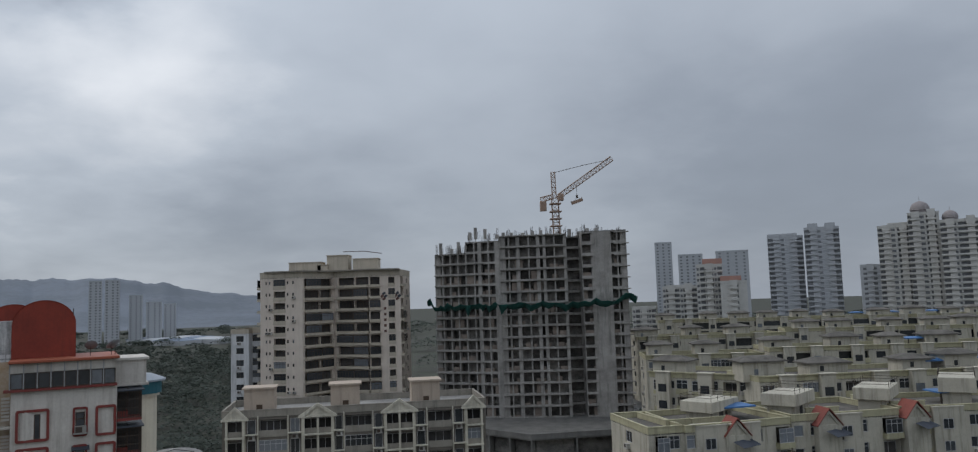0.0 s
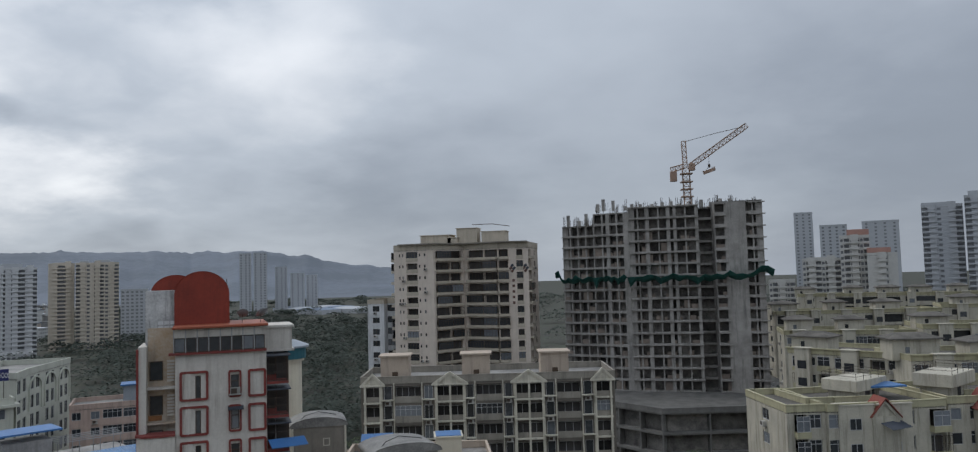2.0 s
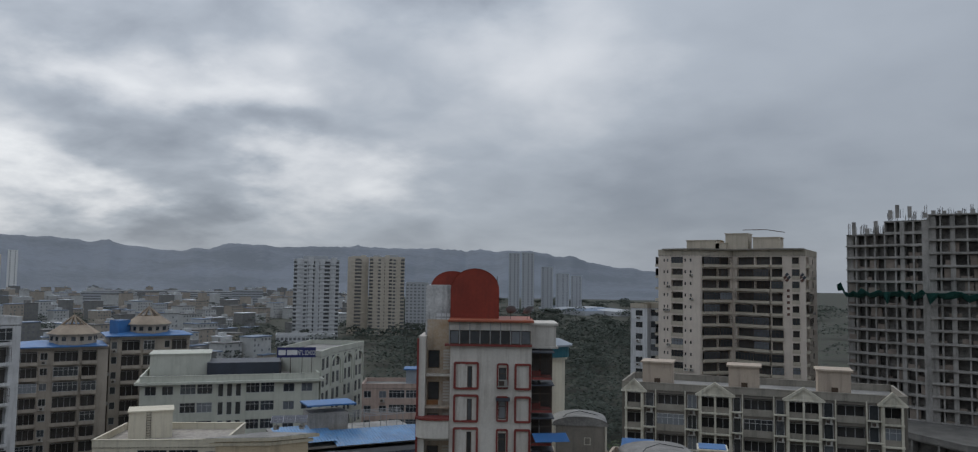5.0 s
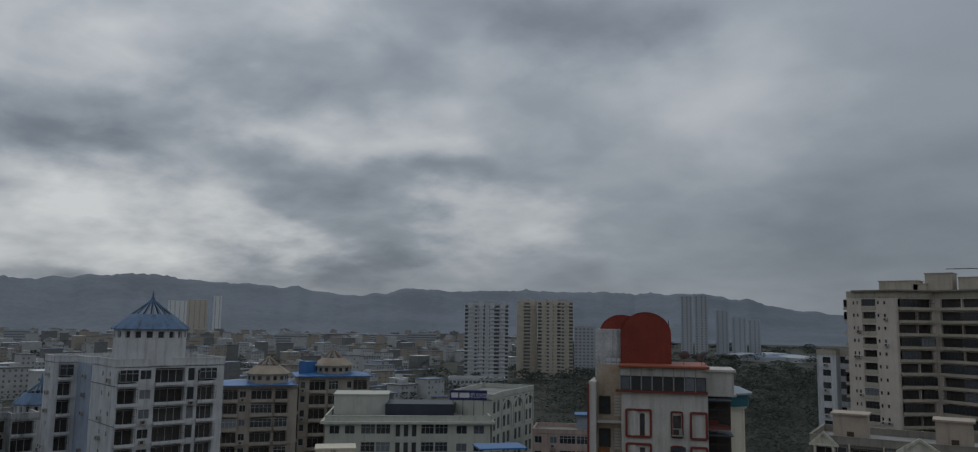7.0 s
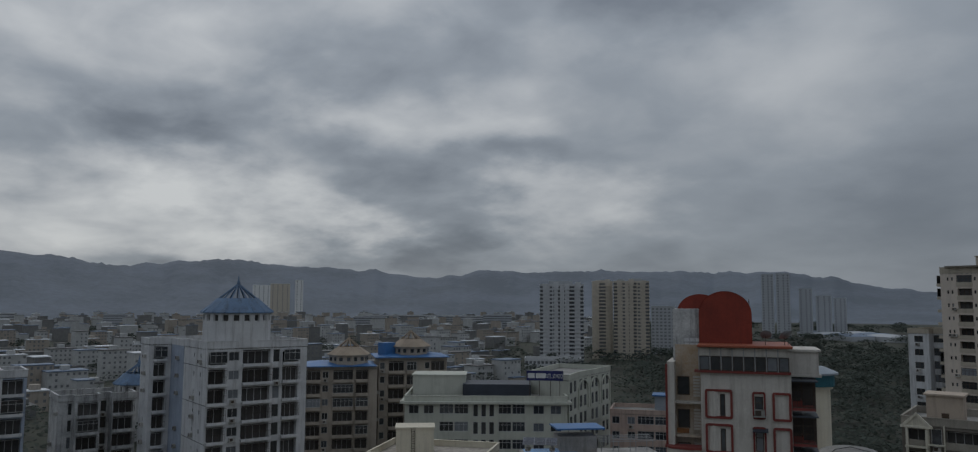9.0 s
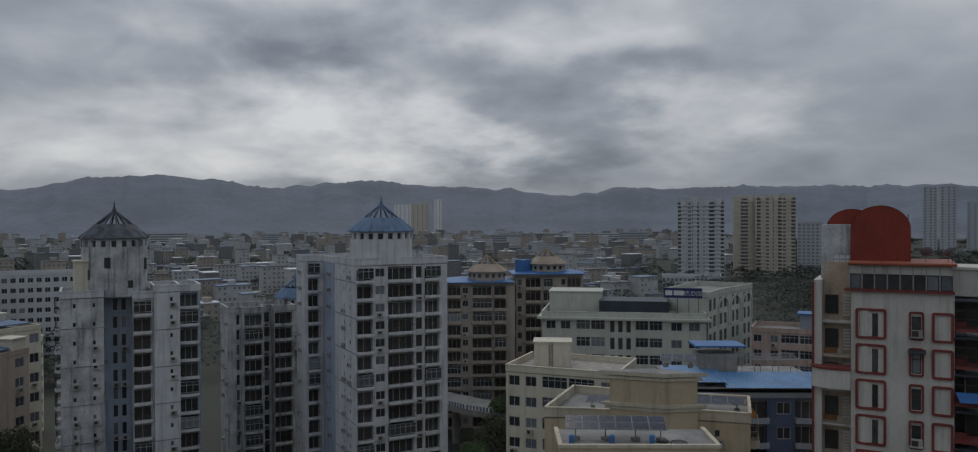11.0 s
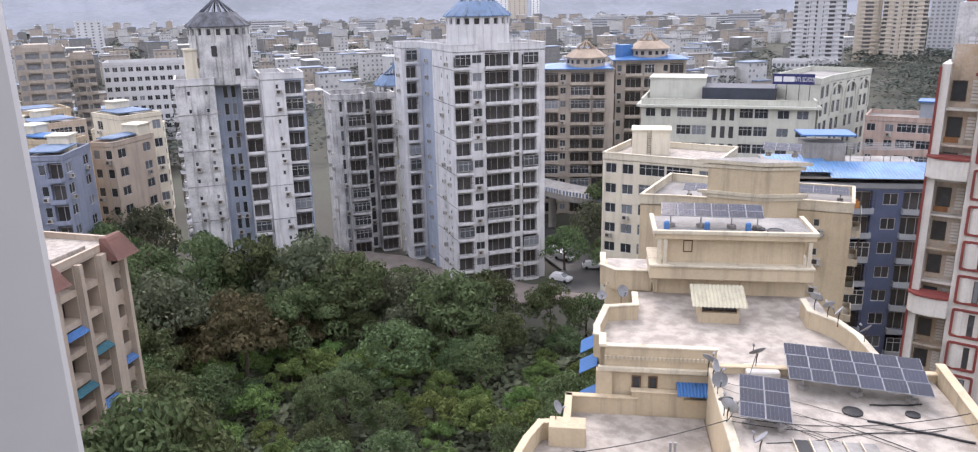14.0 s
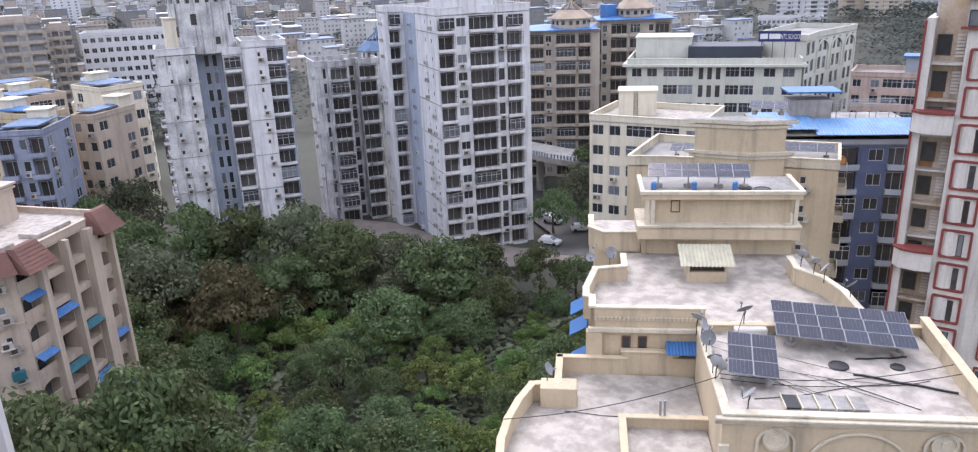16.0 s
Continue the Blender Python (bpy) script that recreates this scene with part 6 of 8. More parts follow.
def colony():
    rng = random.Random(11)
    k = dict(trim_mat=CAP_LEMON, ac=0.5, bars=0.7)
    rows = [(-10.9, 101, -13.4, 103, 33.2, 3, 1), (-13.5, 102.5, -20.4, 111, 33.2, 9, 1), (-20.5, 112, -27.0, 121, 33.3, 9, 1), (-27.1, 122, -35.0, 134, 33.4, 9, 1),
            (-11.2, 150, -18.4, 142, 35.3, 12, 0), (-18.6, 137, -35.0, 165, 35.6, 18, 0), (-11.0, 185, -19.0, 190, 35.5, 9, 0),
            (-19.4, 190, -35, 215, 36.6, 14, 0), (-10.6, 235, -20.5, 250, 37.0, 10, 0), (-20.5, 250, -35, 270, 38.0, 12, 0), (-12, 300, -35, 330, 39.5, 16, 0)]
    for az0, d0, az1, d1, z, n, front in rows:
        p0, p1 = pos(az0, d0), pos(az1, d1)
        u = (p1[0] - p0[0], p1[1] - p0[1])
        L = math.hypot(*u)
        rot = math.degrees(math.atan2(u[1], u[0]))
        t = thing("colony_block", p0[0], p0[1], 0, "cream low-rise apartment block with lemon parapets and stained terraces", "building", "housing colony")
        cols = []
        while len(cols) < n:
            cols += rng.choice([[("w", 2), ("p", 0.6)], [("d", 3), ("p", 0.3)], [("w", 2), ("d", 2.6)], [("p", 1.2), ("b", 2.6)], [("r", 2.6), ("p", 0.8)]])
        z -= 0.8
        block(t, [p0, p1, along(p1, u, 0, -13), along(p0, u, 0, -13)], z - 15, z, 5, [cols, [("p", 2), ("w", 2), ("p", 2)], None, [("p", 2), ("w", 2), ("p", 2)]], LEMON, parapet=0.7, roof_mat=LID_DARK, far=d0 > 186, glass=GLASS, **k)
        part("plinth", boxes("plinth", [(0, 0.3, 0, L, 12.5, z - 15)]), LEMON, t, m=side_frame(p0, p1, 0)[0])
        if not front:
            for i in range(int(L / 8)):
                x = 8 * i + rng.uniform(1.0, 4.0)
                part("bay", boxes("bay", [(x, -1.1, -14.5, x + 2.6, 0.0, 0.9), (x - 0.2, -1.3, 0.9, x + 2.8, 0.3, 1.05)] + [(x + 0.5, -1.14, -2.6 - 3 * q, x + 2.1, -1.1, -1.2 - 3 * q, 1) for q in range(4)]), [LEMON, GLASS], t, "projecting bay with stacked windows", m=side_frame(p0, p1, z)[0])
            part("eave", boxes("eave", [(-0.3, -0.35, 0, L + 0.3, 0, 0.2)]), CAP_LEMON, t, m=side_frame(p0, p1, z + 0.75)[0])
        for i in range(max(1, int(L / (12 if not front else 15)))):
            if front:
                c = along(p0, u, 5 + i * 14 + rng.uniform(-2, 2), -3.5)
                part("terrace_wall", boxes("terrace_wall", [(-2.5, -0.1, -0.2, 2.5, 0.1, 0.9), (-2.6, -0.16, 0.9, 2.6, 0.16, 1.0)]), CAP_LEMON, t, m=pose(c[0], c[1], z, 0, 0, rot + 90 * (i % 2)))
                c = along(p0, u, 7 + i * 13 + rng.uniform(-1, 2), 0.5)
                part("bay", boxes("bay", [(-2.2, 0, -9, 2.2, 1.6, 0.5), (-2.3, -0.1, 0.5, 2.3, 1.7, 0.65)]), LEMON, t, m=pose(c[0], c[1], z, 0, 0, rot))
                for j in range(3):
                    part("bay_window", cached("baywin", lambda: window_mesh(1.5, 1.4, "pair")), [ALU, GLASS], t, m=pose(c[0], c[1], z, 0, 0, rot) @ Matrix.Translation((-0.9, -0.06, -2.4 - 3 * j)))
            else:
                c = along(p0, u, 5 + i * 12 + rng.uniform(-2.5, 2.5), -5 - rng.uniform(0, 3))
                hut(t, c[0], c[1], z, rng.uniform(5, 7.5), rng.uniform(4, 5), rng.uniform(2.0, 2.9), rot, LEMON)
            if rng.random() < 0.3:
                c = along(p0, u, 9 + i * 12, -5)
                part("tarpaulin", hip(rng.uniform(4, 7), 4, 0.5), BLUE_SHEET, t, "blue tarpaulin sheet", m=pose(c[0], c[1], z + 1.6, 0, 0, rot))
                part("tarpaulin_post", boxes("tarpaulin_post", [(0.5, 0.5, -0.2, 0.7, 0.7, 1.65)]), IRON, t, m=pose(c[0], c[1], z, 0, 0, rot))
    for az, d, w, zt in ((-15.2, 113, 7.5, 35.2), (-20.4, 119, 8.0, 35.6), (-25.8, 127, 8.2, 35.7), (-30.4, 135, 8.0, 36.5)):
        x, y = pos(az, d)
        tank_cube(x, y, 32.4, w, 4.8, zt - 32.4, -az * 0.9 - 8 + 40)
    t = thing("gabled_front", *pos(-22, 112), 0, "row of red-tiled gables over lower balconies", "building", "housing colony")
    for az, d, zt in ((-17.0, 105.5, 31.3), (-22.9, 113.5, 31.6), (-28.1, 121, 31.9)):
        x, y = pos(az, d)
        part("gable_bay", boxes("gable_bay", [(-1.6, 0, -zt, 1.6, 3.4, 0)]), LEMON, t, m=pose(x, y, zt, 0, 0, 8))
        red_gable(t, x, y, zt, 3.4, 8)
        part("awning", corrugated(3.6, 1.6, 0.6), SLATE_SHEET, t, m=pose(x - 1.0, y - 1.2, zt - 0.3, 0, 0, 38))


CAP_LEMON = material("lemon_parapet_paint", (0.47, 0.44, 0.29), second=(0.34, 0.315, 0.21), streak=0.5, dirt=(0.14, 0.13, 0.1))
LID_DARK = material("rain_blackened_roof", (0.155, 0.145, 0.13), second=(0.085, 0.08, 0.073), grain=0.8, rough=0.9, spec=0.1)
RED_TILE = material("faded_red_tile", (0.26, 0.08, 0.06), second=(0.17, 0.055, 0.045), grain=0.6)
colony()


# ---- distant towers ----
def far_tower(az0, az1, d, z, floors, cols, mat, label, dep=18, group="", tiers=()):
    p0, p1 = pos(az0, d), pos(az1, d)
    t = thing("distant_tower", (p0[0] + p1[0]) / 2, (p0[1] + p1[1]) / 2, 0, label, "tower", group)
    u = (p1[0] - p0[0], p1[1] - p0[1])
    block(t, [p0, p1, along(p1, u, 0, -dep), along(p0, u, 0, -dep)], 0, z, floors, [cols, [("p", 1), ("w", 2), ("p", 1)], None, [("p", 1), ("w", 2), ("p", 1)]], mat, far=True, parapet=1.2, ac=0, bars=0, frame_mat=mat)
    if d < 700 and z > 38:
        fm, fw = side_frame(p0, p1, 0)
        n = max(1, round(fw / 10))
        for i in range(n):
            x, w = fw * (i + 0.5) / n - 1.7, 3.4
            st = [(x, -1.3, 0, x + w, 0, z - 1.5)]
            for j in range(1, floors):
                zf = j * z / floors
                st.append((x - 0.5, -2.3, zf - 0.1, x + w + 0.5, -1.3, zf + 0.95))
            st.append((x - 0.4, -1.6, z - 1.5, x + w + 0.4, 0.5, z + 1.6 + 1.2 * (i % 2)))
            part("projecting_bay", boxes("projecting_bay", st), mat, t, m=fm)
    for f0, f1, hh, m2 in tiers:
        a = along(p0, u, math.hypot(*u) * f0, -3)
        w = math.hypot(*u) * (f1 - f0)
        part("roof_room", boxes("roof_room", [(0, 0, 0, w, dep * 0.6, hh)]), m2, t, m=side_frame(a, along(a, u, w), z)[0])
    return t


far_tower(42.9, 39.7, 628, 62, 20, [("b", 3), ("p", 1), ("w", 2), ("b", 3), ("p", 1.5), ("w", 2), ("b", 3), ("p", 1), ("b", 3)], FAR_WHITE, "white and grey high-rise standing clear of the trees", tiers=[(0.2, 0.75, 4, FAR_GREY)])
far_tower(39.1, 37.6, 690, 66, 22, [("p", 2), ("b", 2.5), ("p", 2)], FAR_BEIGE, "beige high-rise with stacked balconies", tiers=[(0.2, 0.8, 2, FAR_BEIGE)])
far_tower(37.55, 35.0, 680, 66, 22, [("b", 3), ("w", 1.5), ("p", 1), ("b", 3), ("w", 1.5), ("b", 3)], FAR_BEIGE, "beige high-rise with stacked balconies", tiers=[(0.1, 0.3, 3, FAR_GREY), (0.5, 0.8, 3.5, FAR_GREY)])
far_tower(34.9, 33.2, 760, 44, 14, [("w", 2)] * 6, FAR_GREY, "haze-greyed lower block behind the high-rises")
far_tower(44.0, 39.9, 560, 8, 2, [("w", 2)] * 14, FAR_WHITE, "long white two-storey hall among trees")
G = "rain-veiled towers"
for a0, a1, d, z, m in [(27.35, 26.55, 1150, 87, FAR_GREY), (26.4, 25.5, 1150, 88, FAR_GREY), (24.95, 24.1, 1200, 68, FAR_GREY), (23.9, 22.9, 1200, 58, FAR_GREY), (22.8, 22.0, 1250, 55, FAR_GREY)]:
    far_tower(a0, a1, d, z, 24, [("w", 2), ("p", 0.6), ("w", 2), ("w", 2)], m, "slim tower before the ridge, rain haze in its colour", group=G)
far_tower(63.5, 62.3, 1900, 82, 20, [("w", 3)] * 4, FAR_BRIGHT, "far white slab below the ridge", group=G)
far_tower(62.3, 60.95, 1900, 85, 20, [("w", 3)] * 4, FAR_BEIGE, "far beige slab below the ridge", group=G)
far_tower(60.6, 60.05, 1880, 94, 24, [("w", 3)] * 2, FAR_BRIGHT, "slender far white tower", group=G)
far_tower(91.0, 89.4, 977, 36.5, 12, [("w", 2)] * 4, FAR_WHITE, "lone white tower over the low town")
# ivory paint paled for haze, like the other far walls
WARM = material("haze_paled_ivory_wall", (0.54, 0.53, 0.50), second=(0.45, 0.445, 0.425), bump=0.0)
SALMON = material("salmon_roof_paint", (0.42, 0.24, 0.19), second=(0.34, 0.2, 0.17), bump=0.0)
H = "towers beyond the colony"
far_tower(-12.4, -14.8, 470, 52, 17, [("w", 1.6), ("b", 2.4)] * 4, WARM, "ivory apartment tower with balconies", group=H, tiers=[(0.1, 0.9, 2, WARM)])
far_tower(-14.8, -16.6, 465, 64, 20, [("w", 1.6), ("b", 2.4)] * 3, WARM, "ivory apartment tower with salmon roof rooms", group=H, tiers=[(0.25, 1.0, 4.5, SALMON)])
far_tower(-16.4, -18.2, 455, 54, 17, [("p", 2), ("w", 2), ("p", 1)], WARM, "ivory apartment tower with salmon roof rooms", group=H, tiers=[(0.0, 0.8, 4.0, SALMON)])
far_tower(-10.2, -11.9, 500, 40, 12, [("w", 1.6), ("b", 2.4)] * 3, WARM, "ivory apartment tower with balconies", group=H)
far_tower(-19.7, -22.0, 560, 84, 26, [("b", 2), ("w", 2), ("p", 1), ("b", 2)], FAR_GREY, "pale tower with rain haze in its colour", group=H, tiers=[(0.0, 0.8, 3, FAR_GREY)])
far_tower(-22.1, -24.3, 550, 88, 26, [("b", 2), ("w", 2), ("p", 1), ("b", 2)], FAR_GREY, "pale tower with rain haze in its colour", group=H, tiers=[(0.1, 0.4, 4, FAR_GREY), (0.6, 0.9, 4, FAR_GREY)])
far_tower(-25.4, -26.6, 540, 62, 20, [("w", 2), ("w", 2)], FAR_GREY, "pale tower with rain haze in its colour", group=H)
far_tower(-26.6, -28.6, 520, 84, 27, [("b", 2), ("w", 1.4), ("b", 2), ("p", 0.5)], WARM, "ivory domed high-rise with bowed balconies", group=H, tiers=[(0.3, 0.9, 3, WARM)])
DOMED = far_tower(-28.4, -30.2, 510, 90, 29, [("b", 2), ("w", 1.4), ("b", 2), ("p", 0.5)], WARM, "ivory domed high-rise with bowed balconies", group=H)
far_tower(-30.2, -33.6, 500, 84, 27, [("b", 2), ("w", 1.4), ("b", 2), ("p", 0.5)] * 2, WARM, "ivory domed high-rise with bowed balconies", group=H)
far_tower(-12.0, -13.2, 900, 105, 30, [("w", 2)] * 3, FAR_GREY, "office tower with rain haze in its grey", group=G)
far_tower(-13.6, -15.3, 850, 88, 26, [("w", 2)] * 4, FAR_GREY, "office tower with rain haze in its grey", group=G)
far_tower(-16.2, -18.4, 850, 90, 26, [("w", 2)] * 4, FAR_GREY, "office tower with rain haze in its grey", group=G)


DOME_BROWN = material("weathered_dome_lead", (0.29, 0.265, 0.265), second=(0.22, 0.2, 0.2), bump=0.0)


def dome(t, az, d, z, r):
    """A ribbed roof dome on a drum with a finial."""
    x, y = pos(az, d)
    part("dome", lathe("dome", [(r, 0), (r, r * 0.35), (r * 1.12, r * 0.4)] + [(r * 1.05 * math.cos(a * math.pi / 16), r * 0.45 + r * 1.0 * math.sin(a * math.pi / 16)) for a in range(0, 8)] + [(0.12, r * 1.5), (0.08, r * 2.0)], 20), DOME_BROWN, t, "brown-grey ribbed roof dome", m=pose(x, y, z))


dome(DOMED, -29.15, 517, 91, 5.0)
dome(DOMED, -30.8, 517, 86, 4.0)


# ---- near cream building below the window ----
O_Y = (-25.8, 25.6)
U_Y = (0.565, 0.825)


def Y(a, b):
    """Plan of the near building: a along its front to the right, b towards the window."""
    return along(O_Y, U_Y, a, b)


K = math.hypot(*U_Y)


def yworld(items, bevel=0.0, name="wall"):
    """Boxes given in the near building's plan (a0, b0, z0, a1, b1, z1), as a mesh in the world."""
    me = boxes(name, [(min(i[0], i[3]), min(-i[1], -i[4]), i[2], max(i[0], i[3]), max(-i[1], -i[4]), i[5]) for i in items], bevel)
    return me


# x along the front, y away from the window
YF = Matrix(((U_Y[0] / K, -U_Y[1] / K, 0, O_Y[0]), (U_Y[1] / K, U_Y[0] / K, 0, O_Y[1]), (0, 0, 1, 0), (0, 0, 0, 1)))


def coping(t, pts, z0, z1, thick, mat, cap_mat):
    """A parapet wall with a rounded coping along a plan line of the near building."""
    for i, ((a0, b0), (a1, b1)) in enumerate(zip(pts, pts[1:])):
        lift = 0.006 * (i % 2) + 0.003 * (len(pts) % 2)
        p, q = Y(a0, b0), Y(a1, b1)
        m, w = side_frame(p, q, 0)
        part("parapet", boxes("parapet", [(-thick / 2, -thick / 2, z0, w + thick / 2, thick / 2, z1)]), mat, t, m=m)
        part("coping", boxes("coping", [(-thick / 2 - 0.05, -thick / 2 - 0.06, z1 - 0.002, w + thick / 2 + 0.05, thick / 2 + 0.06, z1 + 0.1 + lift)], 0.025), cap_mat, t, m=m)


def near_building():
    t = thing("near_apartment_block", *Y(0, 0), 0, "cream apartment block with stepped roof terraces and ornate parapets", "building")
    B = lambda name, items, mat, label="", bevel=0.0: part(name, yworld(items, bevel, name), mat, t, label, m=YF)
    # solar roof block
    B("wall", [(-1.2, 1.2, 0, 8.9, 8.65, 32.8)], CREAM)
    B("roof", [(-1.0, 1.3, 32.8, 8.7, 8.45, 33.0)], ROOF_SCREED, "pale weathered roof screed with dark stains")
    coping(t, [(-1.05, 1.3), (-1.05, 8.55), (8.5, 8.55)], 32.6, 33.02, 0.28, CREAM, IVORY_CLEAN)
    coping(t, [(8.5, 8.55), (9.0, 1.2)], 32.6, 33.7, 0.3, CREAM, CREAM)
    coping(t, [(-0.9, 1.3), (9.0, 1.2)], 32.6, 33.3, 0.25, CREAM, CREAM)
    # cornice and blind arches on its front
    for z, o in ((33.0, 0.26), (32.88, 0.18), (32.76, 0.1)):
        B("cornice", [(-1.5, 8.65, z - 0.118, 9.2, 8.65 + o, z)], IVORY_CLEAN, bevel=0.03)
    for a in (0.84, 7.03):
        part("rosette", ring_disc(0.5), IVORY_CLEAN, t, "moulded round window rosette", m=side_frame(Y(a - 0.5, 8.68), Y(a + 0.5, 8.68), 32.03)[0])
        part("blind_arch", arch_mesh(1.5, 2.0, 0.1), IVORY_CLEAN, t, m=side_frame(Y(a - 0.75, 8.69), Y(a + 0.75, 8.69), 31.0)[0])
    part("blind_arch", arch_mesh(3.9, 1.8, 0.1), IVORY_CLEAN, t, m=side_frame(Y(2.0, 8.69), Y(5.9, 8.69), 30.0)[0])
    B("pilaster", [(-1.3, 8.65, 0, -0.9, 8.8, 31.7)], IVORY_CLEAN)
    # left lower roof with its bowed parapet
    curve = [(-7.8, 0.9)] + [(-7.8, 3.4), (-9.0, 3.6), (-9.5, 5.0), (-9.85, 6.6), (-10.0, 8.2), (-9.9, 10.0), (-9.6, 12.0)]
    poly = [Y(a, b) for a, b in curve] + [Y(-1.2, 12.0), Y(-1.2, 0.9)]
    part("wall", prism("wall", poly, 0, 30.1), CREAM, t, m=Matrix())
    inner = [Y(a + 0.1, b + 0.05) for a, b in curve] + [Y(-1.25, 11.9), Y(-1.25, 1.0)]
    part("roof", prism("roof", inner, 30.1, 30.3), ROOF_SCREED, t, "pale weathered roof screed with dark stains", m=Matrix())
    coping(t, curve, 30.0, 31.15, 0.24, CREAM, CREAM)
    coping(t, [(-7.8, 0.85), (-4.6, 0.85)], 30.0, 31.15, 0.24, CREAM, CREAM)
    coping(t, [(-4.6, 0.75), (-2.1, 0.75)], 30.0, 31.5, 0.3, CREAM, CREAM)
    coping(t, [(-2.1, 0.85), (-1.2, 0.85)], 30.0, 31.2, 0.24, CREAM, CREAM)
    B("pier", [(-8.6, 3.2, 30.0, -6.9, 4.2, 31.3)], CREAM, bevel=0.03)
    coping(t, [(-4.9, 12.0), (-4.9, 5.5), (-1.25, 5.5)], 30.0, 30.75, 0.22, CREAM, CREAM)
    B("pipe", [(-3.3, 5.35, 30.3, -3.2, 5.45, 31.6), (-3.1, 5.35, 30.3, -3.0, 5.45, 31.6)], GALV)
    # middle terrace
    mid = [(-6.2, 0.5), (-6.4, -1.6), (-6.0, -4.4), (-4.4, -4.8), (-4.4, -9.0), (6.2, -9.0), (6.4, 0.5)]
    part("wall", prism("wall", [Y(a, b) for a, b in mid][::-1], 0, 32.8), CREAM, t, m=Matrix())
    part("roof", prism("roof", [Y(a * 0.985, b - 0.05) for a, b in mid][::-1], 32.8, 33.0), ROOF_SCREED, t, "pale weathered roof screed with dark stains", m=Matrix())
    coping(t, [(-6.2, 0.5), (-0.9, 0.5)], 32.6, 33.75, 0.24, CREAM, IVORY_CLEAN)
    coping(t, [(-6.2, 0.5), (-6.2, -0.6), (-6.5, -0.7), (-6.5, -1.7), (-6.0, -4.4), (-4.4, -4.8), (-4.4, -6.5)], 32.6, 33.8, 0.24, CREAM, IVORY_CLEAN)
    coping(t, [(6.3, 0.6), (6.2, -1.4), (5.7, -3.2), (4.7, -4.5), (4.7, -6.0)], 32.6, 33.9, 0.24, CREAM, IVORY_CLEAN)
    for k in range(26):
        a = -6.0 + k * 0.2 * 1.0
        part("dentil", cached("dentil", lambda: boxes("dentil", [(0, -0.08, 0, 0.11, 0, 0.16)])), IVORY_CLEAN, t, m=side_frame(Y(-6.1, 0.63), Y(0, 0.63), 33.15)[0] @ Matrix.Translation((k * 0.2, 0, 0)))
    B("cornice", [(-6.4, 0.5, 32.5, -1.1, 0.78, 32.75)], IVORY_CLEAN, bevel=0.03)
    B("corner_panel", [(-6.5, 0.3, 28.0, -5.7, 0.72, 32.5)], CREAM)
    for a in (-4.75, -3.95):
        part("window", cached("yw", lambda: window_mesh(0.45, 1.75, "one")), [BROWN_WOOD, GLASS], t, m=side_frame(Y(a, 0.56), Y(a + 1, 0.56), 30.5)[0])
    part("window", cached("yw2", lambda: window_mesh(2.6, 1.2, "pair")), [ALU, GLASS], t, m=side_frame(Y(-3.4 + 1.9, 0.56), Y(1.5, 0.56), 30.6)[0] @ Matrix.Translation((-0.9, 0, 0)))
    part("awning", corrugated(2.9, 0.8, 0.35), BLUE_SHEET, t, "blue corrugated awning", m=side_frame(Y(-2.6, 0.55), Y(0.3, 0.55), 32.0)[0])
    for j, (b, z) in enumerate(((-0.4, 32.2), (-2.6, 32.3), (-0.4, 29.2), (-2.6, 29.2))):
        part("awning", corrugated(1.7, 0.9, 0.5), BLUE_SHEET, t, "blue corrugated awning", m=side_frame(Y(-6.45, b - 1.7), Y(-6.45, b), z)[0])
    # stair shack with lean-to roof
    s_m = YF @ Matrix.Translation((-1.0, 4.6, 33.0))
    part("shack", boxes("shack", [(0, 0, 0, 2.1, 1.6, 0.6), (0, 1.2, 0.6, 2.1, 1.6, 1.45), (0, 0, 0.6, 0.12, 1.2, 1.0), (1.98, 0, 0.6, 2.1, 1.2, 1.0)]), CREAM, t, m=s_m)
    part("shack_window", glazed("shack_window", 1.86, 0.5, [(0.05, 0.05, 0.6, 0.45), (0.66, 0.05, 1.2, 0.45), (1.26, 0.05, 1.8, 0.45)], 0.05, 0.05), [BROWN_WOOD, GLASS], t, m=s_m @ Matrix.Translation((0.12, 0.2, 0.6)) @ Matrix.Diagonal((1, 1, 0.75, 1)))
    part("lean_to_roof", corrugated(2.9, 2.0, 0.55, 0.2), OLIVE_SHEET, t, "faded olive ribbed lean-to roof", m=s_m @ Matrix.Translation((-0.4, 1.7, 1.6)))
    # tank house standing on the terrace, overhanging ledge, columns
    B("tank_house_wall", [(-3.2, -11.4, 32.9, 5.5, -9.0, 34.3)], CREAM)
    B("ledge", [(-3.5, -11.4, 34.2, 5.7, -8.1, 34.95)], CREAM, bevel=0.03)
    B("ledge_cap", [(-3.55, -11.4, 34.95, 5.75, -8.0, 35.1)], IVORY_CLEAN, bevel=0.03)
    B("tank_house_wall", [(-2.7, -11.2, 35.1, 5.2, -8.7, 36.6)], CREAM)
    for a in (-3.1, -2.75, 5.3):
        B("column", [(a, -8.5, 35.1, a + 0.22, -8.25, 36.6)], IVORY_CLEAN)
    B("roof_slab", [(-3.3, -11.9, 36.6, 5.7, -8.2, 36.95)], CREAM, bevel=0.03)
